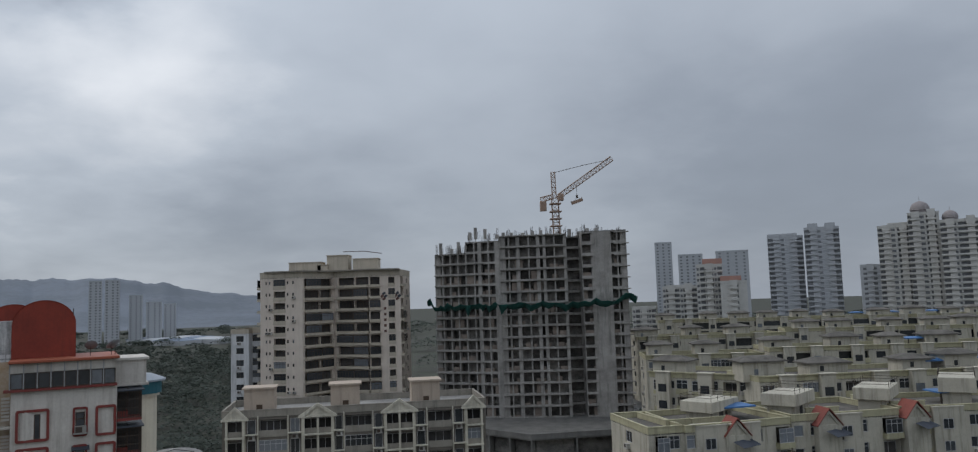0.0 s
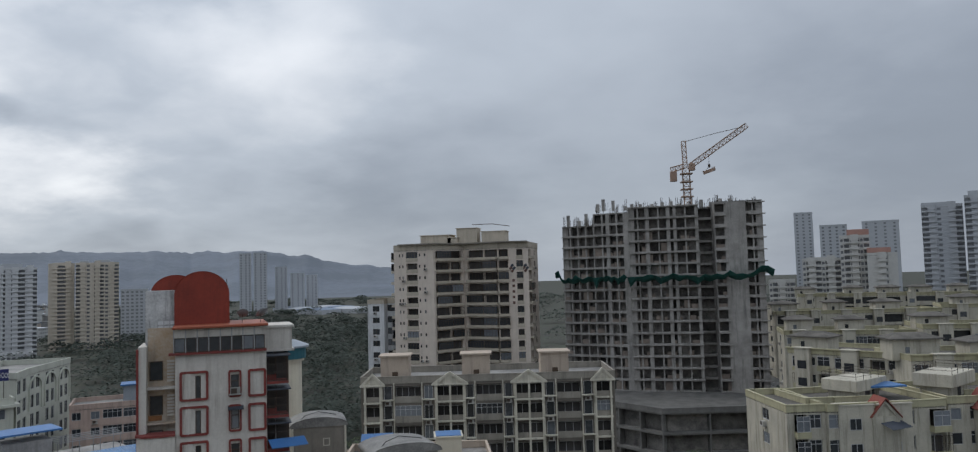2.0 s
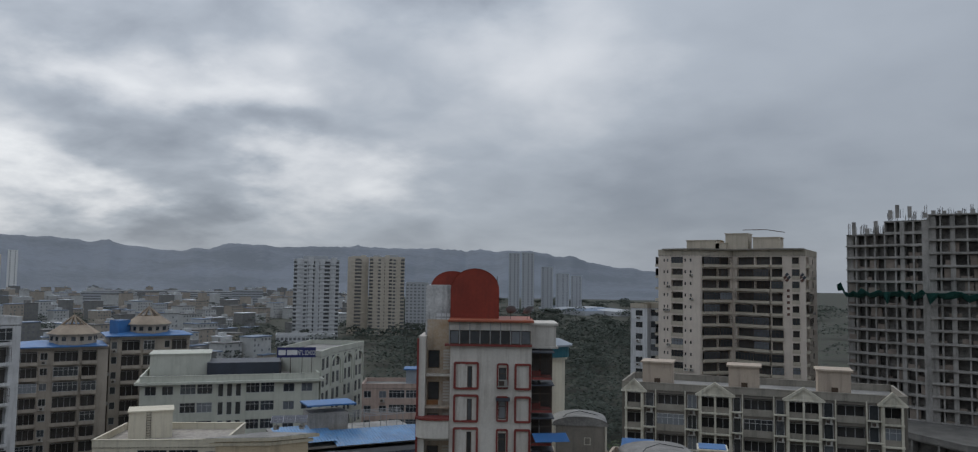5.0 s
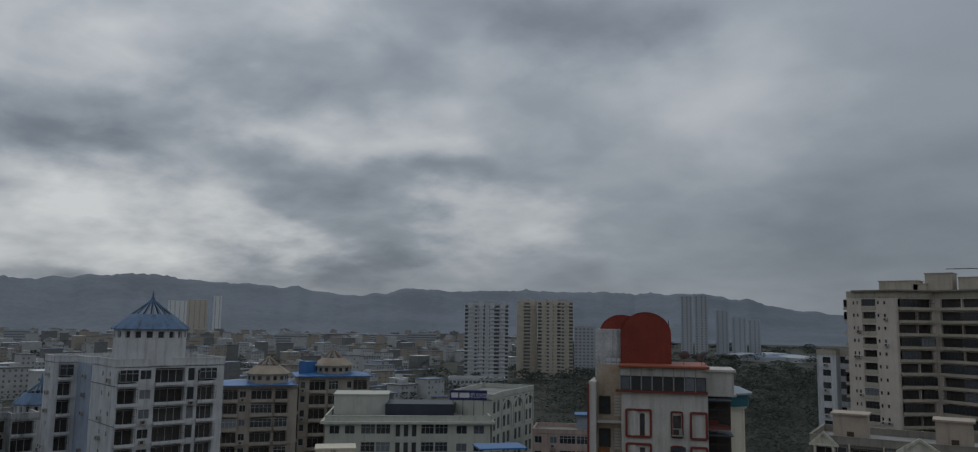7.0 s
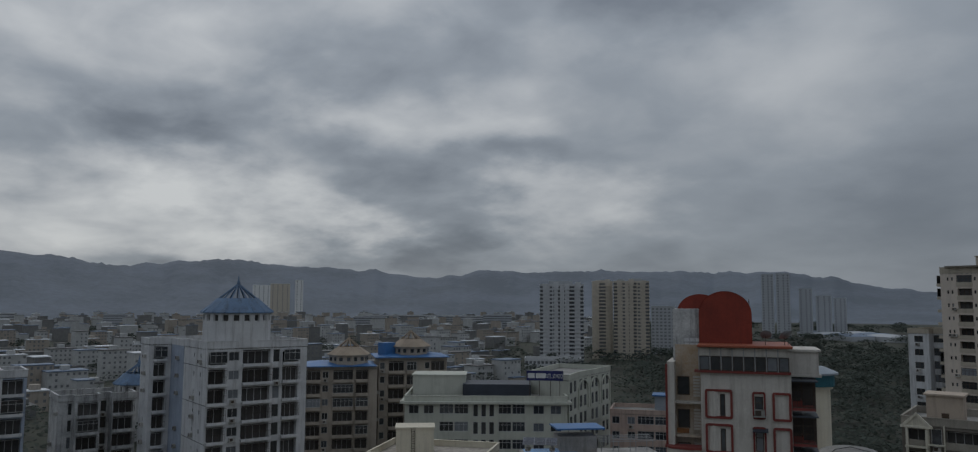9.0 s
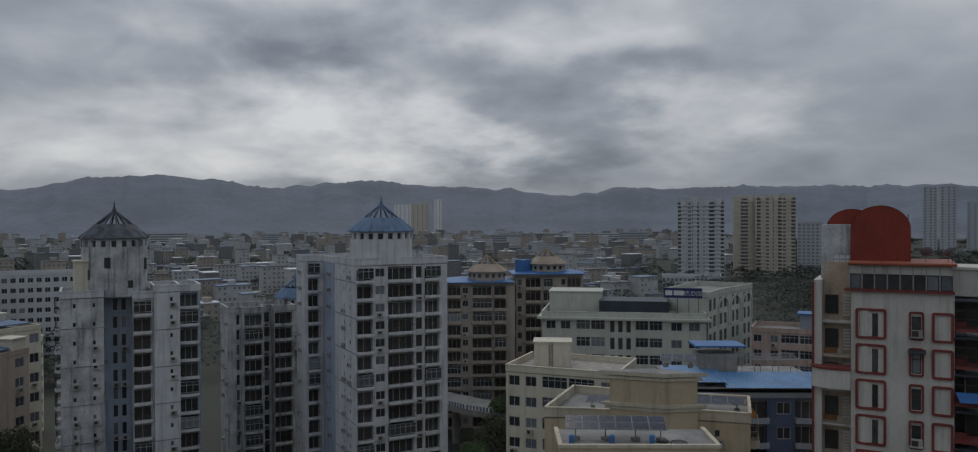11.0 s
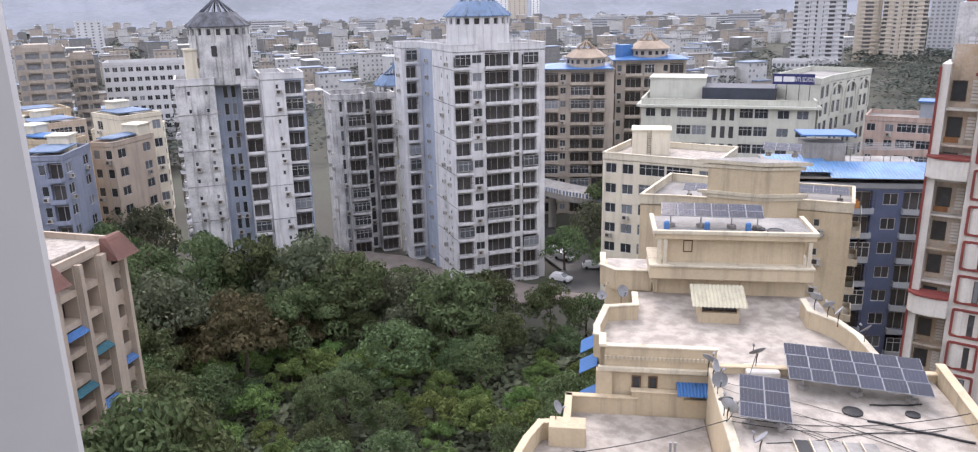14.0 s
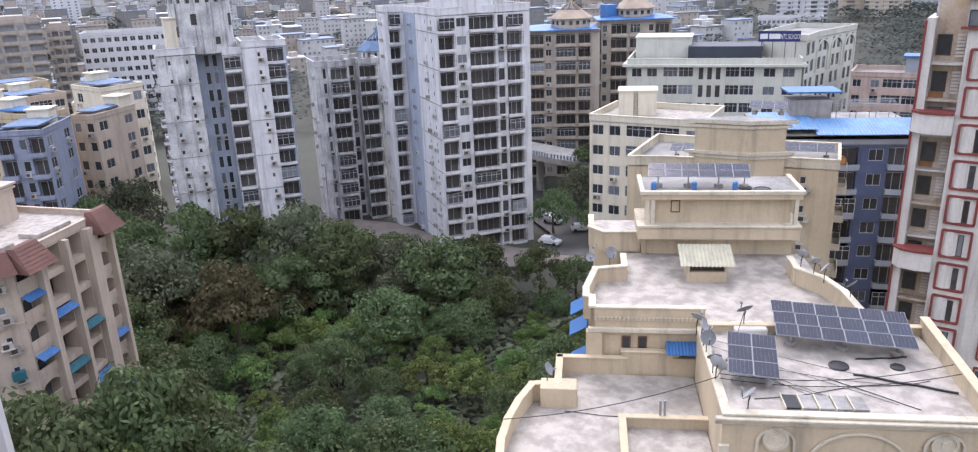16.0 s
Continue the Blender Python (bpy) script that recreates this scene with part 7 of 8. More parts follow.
    B("roof_rim", [(-3.4, -8.35, 36.95, 5.8, -8.1, 37.15), (-3.4, -11.9, 36.95, -3.15, -8.35, 37.15), (5.55, -11.9, 36.95, 5.8, -8.35, 37.15)], IVORY_CLEAN)
    B("roof", [(-3.15, -11.9, 36.95, 5.55, -8.35, 36.99)], ROOF_GREY)
    part("window", cached("yw3", lambda: window_mesh(0.55, 0.75, "one")), [BROWN_WOOD, GLASS], t, m=side_frame(Y(-1.6, -8.68), Y(0, -8.68), 35.7)[0])
    part("drainpipe", tube("drainpipe", [(-3.0, 8.95, 32.9), (-3.0, 8.95, 36.5)], 0.06, 6), CREAM, t, m=YF)
    # balcony wing behind, left of the tank house
    B("balcony_wing", [(-6.0, -14.5, 0, -3.0, -9.6, 33.2)], CREAM)
    coping(t, [(-3.4, -9.4), (-5.4, -9.4), (-6.2, -10.3), (-6.2, -12.5)], 33.0, 34.2, 0.24, CREAM, IVORY_CLEAN)
    B("roof", [(-5.9, -14.4, 33.2, -3.1, -9.7, 33.3)], ROOF_SCREED)
    return t


def ring_disc(r):
    """A round window with cross bars, moulded in plaster; x 0 to 2r, z about 0."""
    bm = bmesh.new()
    n = 28
    loops = []
    for rr, y in ((r, 0), (r, -0.1), (r * 0.8, -0.1), (r * 0.8, -0.02), (r * 0.25, -0.02), (r * 0.25, -0.08)):
        loops.append([bm.verts.new((r + rr * math.cos(2 * math.pi * k / n), y, rr * math.sin(2 * math.pi * k / n))) for k in range(n)])
    for p, q in zip(loops, loops[1:]):
        for k in range(n):
            bm.faces.new((p[k], p[(k + 1) % n], q[(k + 1) % n], q[k]))
    bm.faces.new(loops[-1])
    bmesh.ops.recalc_face_normals(bm, faces=bm.faces[:])
    me = bpy.data.meshes.new("rosette")
    bm.to_mesh(me)
    bm.free()
    return me


IVORY_CLEAN = material("pale_moulding_paint", (0.58, 0.52, 0.40), second=(0.45, 0.40, 0.31), streak=0.6, grain=0.7, dirt=(0.20, 0.175, 0.14))
BROWN_WOOD = material("brown_wooden_frame", (0.13, 0.075, 0.04), second=(0.08, 0.05, 0.03), rough=0.6, bump=0.0)
OLIVE_SHEET = material("faded_olive_sheet", (0.40, 0.38, 0.28), second=(0.28, 0.265, 0.20), rough=0.6, streak=0.4)
SOLAR = glazing("solar_cell_glass", (0.018, 0.022, 0.045), rough=0.22, vary=0.3)
PANEL_EDGE = material("anodised_module_edge", (0.30, 0.31, 0.33), rough=0.5, bump=0.0)
BLACK = material("black_plastic", (0.025, 0.026, 0.028), rough=0.5, bump=0.0)
near_building()


def solar_table(corner, ex, ey, cols, rows, label, group=""):
    """A tilted array: each module an aluminium frame round a grid of cells, on posts. ex, ey: edge vectors in the world."""
    x, y, z = corner
    t = thing("solar_panel", x, y, z, label, "solar panel", group)
    ex, ey = Vector(ex), Vector(ey)
    nz = ex.cross(ey).normalized()
    if nz.z < 0:
        nz = -nz
    m = Matrix(((ex.normalized().x, ey.normalized().x, nz.x, x), (ex.normalized().y, ey.normalized().y, nz.y, y), (ex.normalized().z, ey.normalized().z, nz.z, z), (0, 0, 0, 1)))
    w, d = ex.length / cols, ey.length / rows
    nx, ny = 6, 6

    def module():
        it = [(0.025 + (w - 0.05) * i / nx + 0.003, 0.025 + (d - 0.05) * j / ny + 0.003, 0.03, 0.025 + (w - 0.05) * (i + 1) / nx - 0.003, 0.025 + (d - 0.05) * (j + 1) / ny - 0.003, 0.034, 1) for i in range(nx) for j in range(ny)]
        return boxes("cell_sheet", it)

    for i in range(cols):
        for j in range(rows):
            at = m @ Matrix.Translation((w * i, d * j, 0))
            p = part("module_frame", cached(("mod", round(w, 2), round(d, 2)), lambda: boxes("module_frame", [(0.005, 0.005, -0.02, w - 0.005, d - 0.005, 0.027)], 0.004)), PANEL_EDGE, t, m=at)
            tagged(part("cell_sheet", cached(("cell", round(w, 2), round(d, 2)), module), [GALV, SOLAR], p, "dark blue solar cells", m=at), kind="stuff")
    return t, m, ex.length, ey.length


def posts(t, m, lx, ly, base, fx=(0.12, 0.5, 0.88), fy=(0.3, 0.75)):
    for a in fx:
        for b in fy:
            p = m @ Vector((lx * a, ly * b, -0.03))
            part("post", tube("post", [(p.x, p.y, base), tuple(p)], 0.04, 6), GALV, t, m=Matrix())
            part("footing", boxes("footing", [(-0.2, -0.2, 0, 0.2, 0.2, 0.22)], 0.03), CONCRETE, t, m=pose(p.x, p.y, base))
    for b in fy:
        p, q = m @ Vector((0.1, ly * b, -0.05)), m @ Vector((lx - 0.1, ly * b, -0.05))
        part("rail", tube("rail", [tuple(p), tuple(q)], 0.035, 6), GALV, t, m=Matrix())


def y3(a, b, z):
    p = Y(a, b)
    return Vector((p[0], p[1], z))


def edge(p, q):
    return tuple(q - p)


c0 = y3(2.2, 0.55, 34.3)
st, sm, sx, sy = solar_table(c0, edge(c0, y3(7.9, 1.55, 34.2)), edge(c0, y3(2.0, 3.15, 33.75)), 6, 3, "dark blue solar array on steel posts over the roof", "solar arrays")
posts(st, sm, sx, sy, 33.0)
c0 = y3(-0.35, 3.9, 34.25)
st, sm, sx, sy = solar_table(c0, edge(c0, y3(1.65, 4.2, 34.2)), edge(c0, y3(-0.7, 6.6, 33.7)), 2, 3, "small dark blue solar array on steel posts", "solar arrays")
posts(st, sm, sx, sy, 33.0, (0.2, 0.8), (0.3, 0.8))
c0 = y3(-2.9, -9.2, 37.75)
st, sm, sx, sy = solar_table(c0, edge(c0, y3(2.9, -8.9, 37.75)), edge(c0, y3(-2.8, -10.6, 38.2)), 6, 2, "row of solar panels on blue stands over the tank house", "solar arrays")
posts(st, sm, sx, sy, 36.98, (0.1, 0.4, 0.7, 0.95), (0.4,))

# roof clutter
for a, b, r, tt in ((4.3, 4.5, 0.42, "round black tank lid let into the roof"), (6.7, 4.5, 0.3, "small round black lid let into the roof"), (3.6, -9.0, 0.5, "coil of black hose on the roof"), (2.7, -9.3, 0.4, "coil of black hose on the roof")):
    zz = 33.0 if b > 0 else 36.99
    p = y3(a, b, zz)
    d = thing("manhole" if b > 0 else "hose_coil", p.x, p.y, p.z, tt, "tank lid" if b > 0 else "hose")
    part("rim", lathe("rim", [(r, 0), (r, 0.06), (r * 0.86, 0.08), (r * 0.8, 0.05), (r * 0.5, 0.06), (0.05, 0.08)], 24), BLACK, d)
for a in (-2.6, -0.3, 2.0):
    p = y3(a, -8.7, 36.99)
    d = thing("blue_drum", p.x, p.y, p.z, "small blue plastic drum under the panels", "drum", "blue drums")
    part("body", lathe("body", [(0.14, 0), (0.16, 0.1), (0.16, 0.5), (0.1, 0.58), (0.05, 0.6)], 14), BLUE_SHEET, d)
rng = random.Random(8)
for a, b, z, turn, r in ((-1.3, 1.6, 33.02, 200, 0.5), (-1.2, 2.5, 33.1, 120, 0.45), (-1.2, 3.1, 33.1, 150, 0.4), (-1.15, 3.7, 33.1, 60, 0.45), (0.9, 1.3, 33.35, 260, 0.5), (-1.15, 5.6, 33.1, 240, 0.4), (-1.1, 6.1, 33.1, 200, 0.5), (-0.2, 8.3, 33.0, 300, 0.45),
                         (-8.3, 3.5, 31.2, 130, 0.42), (5.3, -3.6, 33.9, 250, 0.4), (5.6, -2.8, 33.9, 300, 0.4), (4.9, -4.6, 33.9, 200, 0.45), (6.2, -0.6, 33.9, 280, 0.4), (-5.2, -5.0, 33.8, 90, 0.45), (-6.3, -4.2, 33.8, 60, 0.35)):
    p = Y(a, b)
    dish(None, p[0], p[1], z - 0.1, turn, 55 + rng.uniform(-15, 15), r * 0.78)
p = y3(1.15, 1.35, 33.0)
bx = thing("masonry_block", p.x, p.y, p.z, "stained pale masonry block under a dish", "plinth")
part("body", boxes("body", [(-0.75, -0.5, 0, 0.75, 0.5, 0.35)], 0.05), RED_TOWER_WHITE, bx, m=pose(p.x, p.y, p.z, 0, 0, 60))
p = y3(2.9, 7.6, 33.0)
sk = thing("roof_skylight", p.x, p.y, p.z, "row of pale roof hatches, a black slab for the shaft", "skylight")
for k in range(5):
    # the first is a black slab in place of the shaft's dark depth
    part("hatch", boxes("hatch", [(-1.6 + 0.64 * k, -0.5, 0, -1.6 + 0.64 * k + 0.56, 0.5, 0.09)], 0.02), ROOF_GREY if k else BLACK, sk, m=pose(p.x, p.y, p.z, 0, 0, math.degrees(math.atan2(U_Y[1], U_Y[0]))))
    part("hatch_rim", boxes("hatch_rim", [(-1.6 + 0.64 * k - 0.05, -0.55, 0, -1.6 + 0.64 * k, 0.55, 0.14)], 0.01), IVORY_CLEAN, sk, m=pose(p.x, p.y, p.z, 0, 0, math.degrees(math.atan2(U_Y[1], U_Y[0]))))


def cable(a0, b0, z0, a1, b1, z1, sag, r=0.018, label="black cable lying slack across the roof"):
    pts = []
    for k in range(15):
        s = k / 14
        wob = 0.25 * noise.noise((a0 + s * 3, b0, 2)) if abs(z0 - z1) < 0.05 else 0
        p = Y(a0 + (a1 - a0) * s + wob, b0 + (b1 - b0) * s + wob)
        pts.append((p[0], p[1], z0 + (z1 - z0) * s - sag * 4 * s * (1 - s)))
    c = new("cable", tube("cable", pts, r, 5))
    c.data.materials.append(BLACK)
    tagged(c, label, "cable", "roof cables")


cable(-1, 6.5, 33.4, 8.6, 6.2, 33.75, 0.5)
cable(-1, 6.2, 33.45, 8.6, 5.2, 33.6, 0.52)
cable(0.2, 7.4, 33.03, 7.6, 5.6, 33.03, 0.0)
cable(4.6, 5.2, 33.05, 8.3, 6.6, 33.05, 0.0, 0.05, "dark pipe lying across the roof")
cable(5.2, 3.9, 33.05, 7.4, 3.6, 33.05, 0.0, 0.035, "dark pipe lying across the roof")
cable(3.5, 5.6, 33.03, 6.4, 7.9, 33.03, 0.0)
cable(-10, 7.0, 31.4, -1.1, 6.4, 33.4, 0.35, 0.02, "black cable slung between two roofs")
cable(-1.1, 6.4, 33.4, 0.9, 1.3, 34.1, 0.4)
cable(-7.6, 4.4, 30.33, -2.0, 5.3, 30.33, 0.0)


# ---- second cream block behind ----
for k in range(6):
    rr = random.Random(60 + k)
    b0 = 2.5 + 0.5 * k + rr.uniform(-0.3, 0.3)
    cable(-0.85, min(b0, 8.2), 33.06, rr.uniform(2.5, 8.2), rr.uniform(4.8, 8.2), 33.03, 0.0, 0.011)


def second_block():
    t = thing("rear_apartment_block", *pos(42, 80), 0, "cream apartment block with square roof tower and roof solar panels", "building")
    k = dict(ac=0.5, bars=0.5, trim_mat=IVORY_CLEAN, roof_mat=ROOF_GREY)
    u1, u2, v1, v2 = (-63.5, 48.7), (-61.3, 51.4), (-53.7, 59.3), (-49.2, 63.1)
    block(t, [u1, u2, (-53.5, 59.0), (-58, 66), (-70, 58)], 0, 29.6, 10, [[("p", 1)], [("p", 1)]], CREAM, parapet=0.8, **k)
    block(t, [v1, v2, (-54.0, 69.0), (-58.5, 65.0)], 0, 29.9, 10, [[("p", 2), ("s", 1.6), ("p", 2.4)], [("p", 1), ("b", 2), ("p", 1)]], CREAM, parapet=0.8, **k)
    z = 29.9
    c1, c2, c3, c4 = (-56.2, 50.6), (-52.0, 53.7), (-50.2, 57.1), (-54.3, 54.9)
    poly = [c1, c2, c3, c4]
    part("tower_wall", prism("tower_wall", scale_plan(poly, 0.93), 24, 35.0), CREAM, t, m=Matrix())
    for zz, f in ((31.6, 1.03), (31.95, 1.13), (34.5, 1.04), (34.92, 1.17)):
        part("cornice", prism("cornice", scale_plan(poly, f), zz, zz + 0.3), IVORY_CLEAN, t, m=Matrix())
    part("tower_roof", prism("tower_roof", scale_plan(poly, 1.12), 35.22, 35.26), ROOF_GREY, t, m=Matrix())
    for n, (x, y, zz, dx, dy) in enumerate(((-61.5, 52.5, 30.9, 3.6, 0.9), (-59.3, 54.5, 30.9, 3.2, 1.2), (-54.0, 55.6, 36.0, 3.4, 1.6), (-55.0, 61.6, 30.9, 5.0, 3.6))):
        st, sm, sx, sy = solar_table(Vector((x, y, zz)), (dx * 0.75, dx * 0.66, 0), (-1.3, 1.5, 0.35), 3, 2, "grey-blue solar panels tilted over a roof", "solar arrays")
        posts(st, sm, sx, sy, zz - 0.9 if n != 2 else 35.3, (0.15, 0.85), (0.3, 0.8))


def scale_plan(poly, f):
    cx, cy = sum(p[0] for p in poly) / len(poly), sum(p[1] for p in poly) / len(poly)
    return [(cx + (x - cx) * f, cy + (y - cy) * f) for x, y in poly]


second_block()


# ---- roofs beside the red tower ----
def barrel_roof(x, y, z, w, d, rot, hh, label):
    t = thing("vaulted_penthouse", x, y, 0, label, "penthouse", "vaulted roofs")
    m = pose(x, y, z, 0, 0, rot)
    part("base_wall", boxes("base_wall", [(-w / 2 - 0.3, -d / 2 - 0.5, -z, w / 2 + 0.3, d / 2 + 0.5, 0)]), BUFF, t, m=m)
    part("wall", boxes("wall", [(-w / 2, -d / 2, 0, w / 2, d / 2, hh)]), TAUPE, t, m=m)
    part("vault", vault_mesh(w + 0.3, d + 0.3, 0.1, 0.85), ROOF_GREY, t, m=m @ Matrix.Translation((-w / 2 - 0.15, -d / 2 - 0.15, hh)))
    for a in (-w / 2, w / 2 - 0.2):
        part("pilaster", boxes("pilaster", [(a, -d / 2 - 0.12, 0, a + 0.2, -d / 2, hh)]), IVORY, t, m=m)
    part("tank_window", glazed("tank_window", 0.7, 0.8, [(0.08, 0.08, 0.62, 0.72)], 0.1, 0.08), [IVORY, ROOM], t, m=m @ Matrix.Translation((0.4, -d / 2 - 0.06, hh * 0.4)))
    part("cable_loop", tube("cable_loop", [(-w / 2, -d / 2 - 0.2, hh), (-w / 4, -d / 4, hh + 1.05), (0, 0, hh + 1.2), (w / 3, 0, hh + 0.8), (w / 2 + 0.2, -d / 3, hh - 1.0)], 0.04, 5), BLACK, t, m=m)


barrel_roof(-32.6, 80.3, 31.2, 5.6, 4.6, 24, 3.3, "grey vaulted tank penthouse with pale pilasters")
barrel_roof(-21.8, 74.0, 29.6, 6.6, 5.0, 32, 3.7, "grey vaulted tank penthouse with pale pilasters")


def low_roofs():
    t = thing("beige_walkup", -26, 92, 0, "beige walk-up block with cluttered roof beside the tower", "building")
    block(t, [(-33, 88), (-15.5, 91), (-18, 101), (-35, 98)], 0, 27.5, 9, [[("w", 2), ("p", 1)] * 4], CREAM_PALE, parapet=0.8, trim_mat=BUFF)
    block(t, [(-28.0, 77.8), (-9.0, 83.5), (-12.5, 90), (-31, 86)], 0, 25.5, 8, [[("w", 2), ("p", 1)] * 4], BUFF, parapet=0.8, trim_mat=BUFF)
    for x, y, z, w, h2 in ((-21, 92, 27.5, 3.0, 3.4), (-14, 86, 25.5, 2.6, 4.2), (-27, 92, 27.5, 3.6, 2.8), (-24, 82.5, 25.5, 3.4, 3.0), (-18, 83.5, 25.5, 4.2, 2.2)):
        part("tank_room", boxes("tank_room", [(-w / 2, -w / 2, 0, w / 2, w / 2, h2), (-w / 2 - 0.2, -w / 2 - 0.2, h2, w / 2 + 0.2, w / 2 + 0.2, h2 + 0.15)]), CREAM_PALE, t, m=pose(x, y, z, 0, 0, 15))
        part("tank_cover", boxes("tank_cover", [(-w / 2, -w / 2, h2 + 0.16, w / 2, w / 2, h2 + 0.24)]), BLUE_SHEET if w < 3.5 else SHED, t, m=pose(x, y, z, 0, 0, 15))
    part("roof_sheet", corrugated(4, 3, 0.8), BLUE_SHEET, t, "blue corrugated roof", m=pose(-33.0, 95.5, 30.2, 0, 0, 15))
    p = thing("round_topped_block", -36, 86, 0, "round-topped block with teal band behind the tower", "building")
    part("drum_wall", lathe("drum_wall", [(2.0, 0), (2.0, 40.4), (2.3, 40.4), (2.3, 40.7)], 28), CREAM_PALE, p, m=pose(-39.6, 87.4, 0))
    part("teal_band", lathe("teal_band", [(2.5, 40.7), (2.5, 42.0)], 28), TEAL, p, m=pose(-39.6, 87.4, 0))
    part("cap", lathe("cap", [(2.9, 42.0), (2.9, 42.2), (1.4, 42.8), (0.4, 42.9)], 28), SHED, p, m=pose(-39.6, 87.4, 0))


low_roofs()


# ---- western town behind the blue towers ----
def west_blocks():
    k = dict(ac=0.3, bars=0.4)
    G2 = "western walk-ups"
    spec = [("blue_walkup", 95.6, 93.0, 140, 27.5, SHED_BLUE, "grey-blue walk-up block with sheet-roofed balconies", [("b", 3), ("p", 0.6), ("w", 2), ("b", 3)]),
            ("blue_walkup", 92.9, 91.4, 146, 28.5, CREAM, "ochre and cream walk-up block with round gable window", [("p", 1), ("w", 2), ("p", 1)]),
            ("blue_walkup", 91.2, 89.9, 152, 27.0, BUFF, "brown-stained walk-up block behind the towers", [("w", 2), ("p", 0.5), ("w", 2)]),
            ("blue_walkup", 89.2, 86.6, 165, 29.5, CREAM_PALE, "cream walk-up block with square windows", [("w", 2), ("w", 2), ("p", 0.5), ("w", 2)]),
            ("blue_walkup", 97.5, 94.6, 175, 27, CREAM, "cream walk-up block with faded blue roof sheets", [("w", 2), ("d", 3), ("w", 2)]),
            ("blue_walkup", 94.2, 91.2, 190, 26, BUFF, "buff walk-up block with faded blue roof sheets", [("w", 2), ("d", 3), ("w", 2)]),
            ("blue_walkup", 91.0, 87.0, 205, 22, CREAM_PALE, "cream walk-up block with faded blue roof sheets", [("w", 2), ("d", 3), ("w", 2)]),
            ("blue_walkup", 96.5, 92.0, 235, 24, CREAM, "cream walk-up block with faded blue roof sheets", [("w", 2), ("d", 3), ("w", 2)])]
    for i, (name, a0, a1, d, z, mat, label, cols) in enumerate(spec):
        p0, p1 = pos(a0, d), pos(a1, d + (4 if i % 2 else -3))
        u = (p1[0] - p0[0], p1[1] - p0[1])
        t = thing("western_walkup", p0[0], p0[1], 0, label, "building", G2)
        block(t, [p0, p1, along(p1, u, 0, -11), along(p0, u, 0, -11)], 0, z, 8, [cols, [("w", 2), ("p", 1), ("w", 2)], None, [("w", 1), ("p", 1)]], mat, parapet=0.6, **k)
        L = math.hypot(*u)
        part("roof_sheet", hip(L * 0.8, 8, 0.45), BLUE_SHEET_OLD if i != 1 else BLUE_SHEET, t, "blue sheet roof", m=side_frame(along(p0, u, 0.5, -1), along(p1, u, 0, -1), z + 1.0)[0])
        part("stair_head", boxes("stair_head", [(0, 0, 0, 3.2, 3.2, 2.6), (-0.3, -0.3, 2.6, 3.5, 3.5, 2.8)]), CREAM_PALE, t, m=side_frame(along(p0, u, L * 0.3, -7), along(p1, u, 0, -7), z)[0])
    inst = thing("institute", -330, 15, 0, "long pale institutional block with a grid of square windows", "building")
    p0, p1 = (-332, 1.4), (-327, 34)
    u = (p1[0] - p0[0], p1[1] - p0[1])
    block(inst, [p0, p1, along(p1, u, 0, -16), along(p0, u, 0, -16)], 0, 29.5, 8, [[("w", 2)] * 12], FAR_WHITE, parapet=1.0, frame_mat=FAR_WHITE, ac=0)
    for a0, a1, d, z in ((94.6, 91.8, 300, 37), (91.6, 90.2, 310, 33.5), (97.0, 95.2, 290, 33)):
        far_tower(a0, a1, d, z, 11, [("w", 2), ("b", 3), ("w", 2), ("b", 3)], FAR_BEIGE_2, "beige apartment block with bay balconies", group="beige blocks", tiers=[(0.2, 0.7, 2.2, FAR_BEIGE_2)])


SHED_BLUE = material("greyish_blue_paint", (0.26, 0.29, 0.37), second=(0.19, 0.215, 0.28), streak=0.5)
FAR_BEIGE_2 = material("dull_beige_plaster", (0.42, 0.37, 0.31), second=(0.33, 0.29, 0.25), bump=0.0, streak=0.4)
west_blocks()


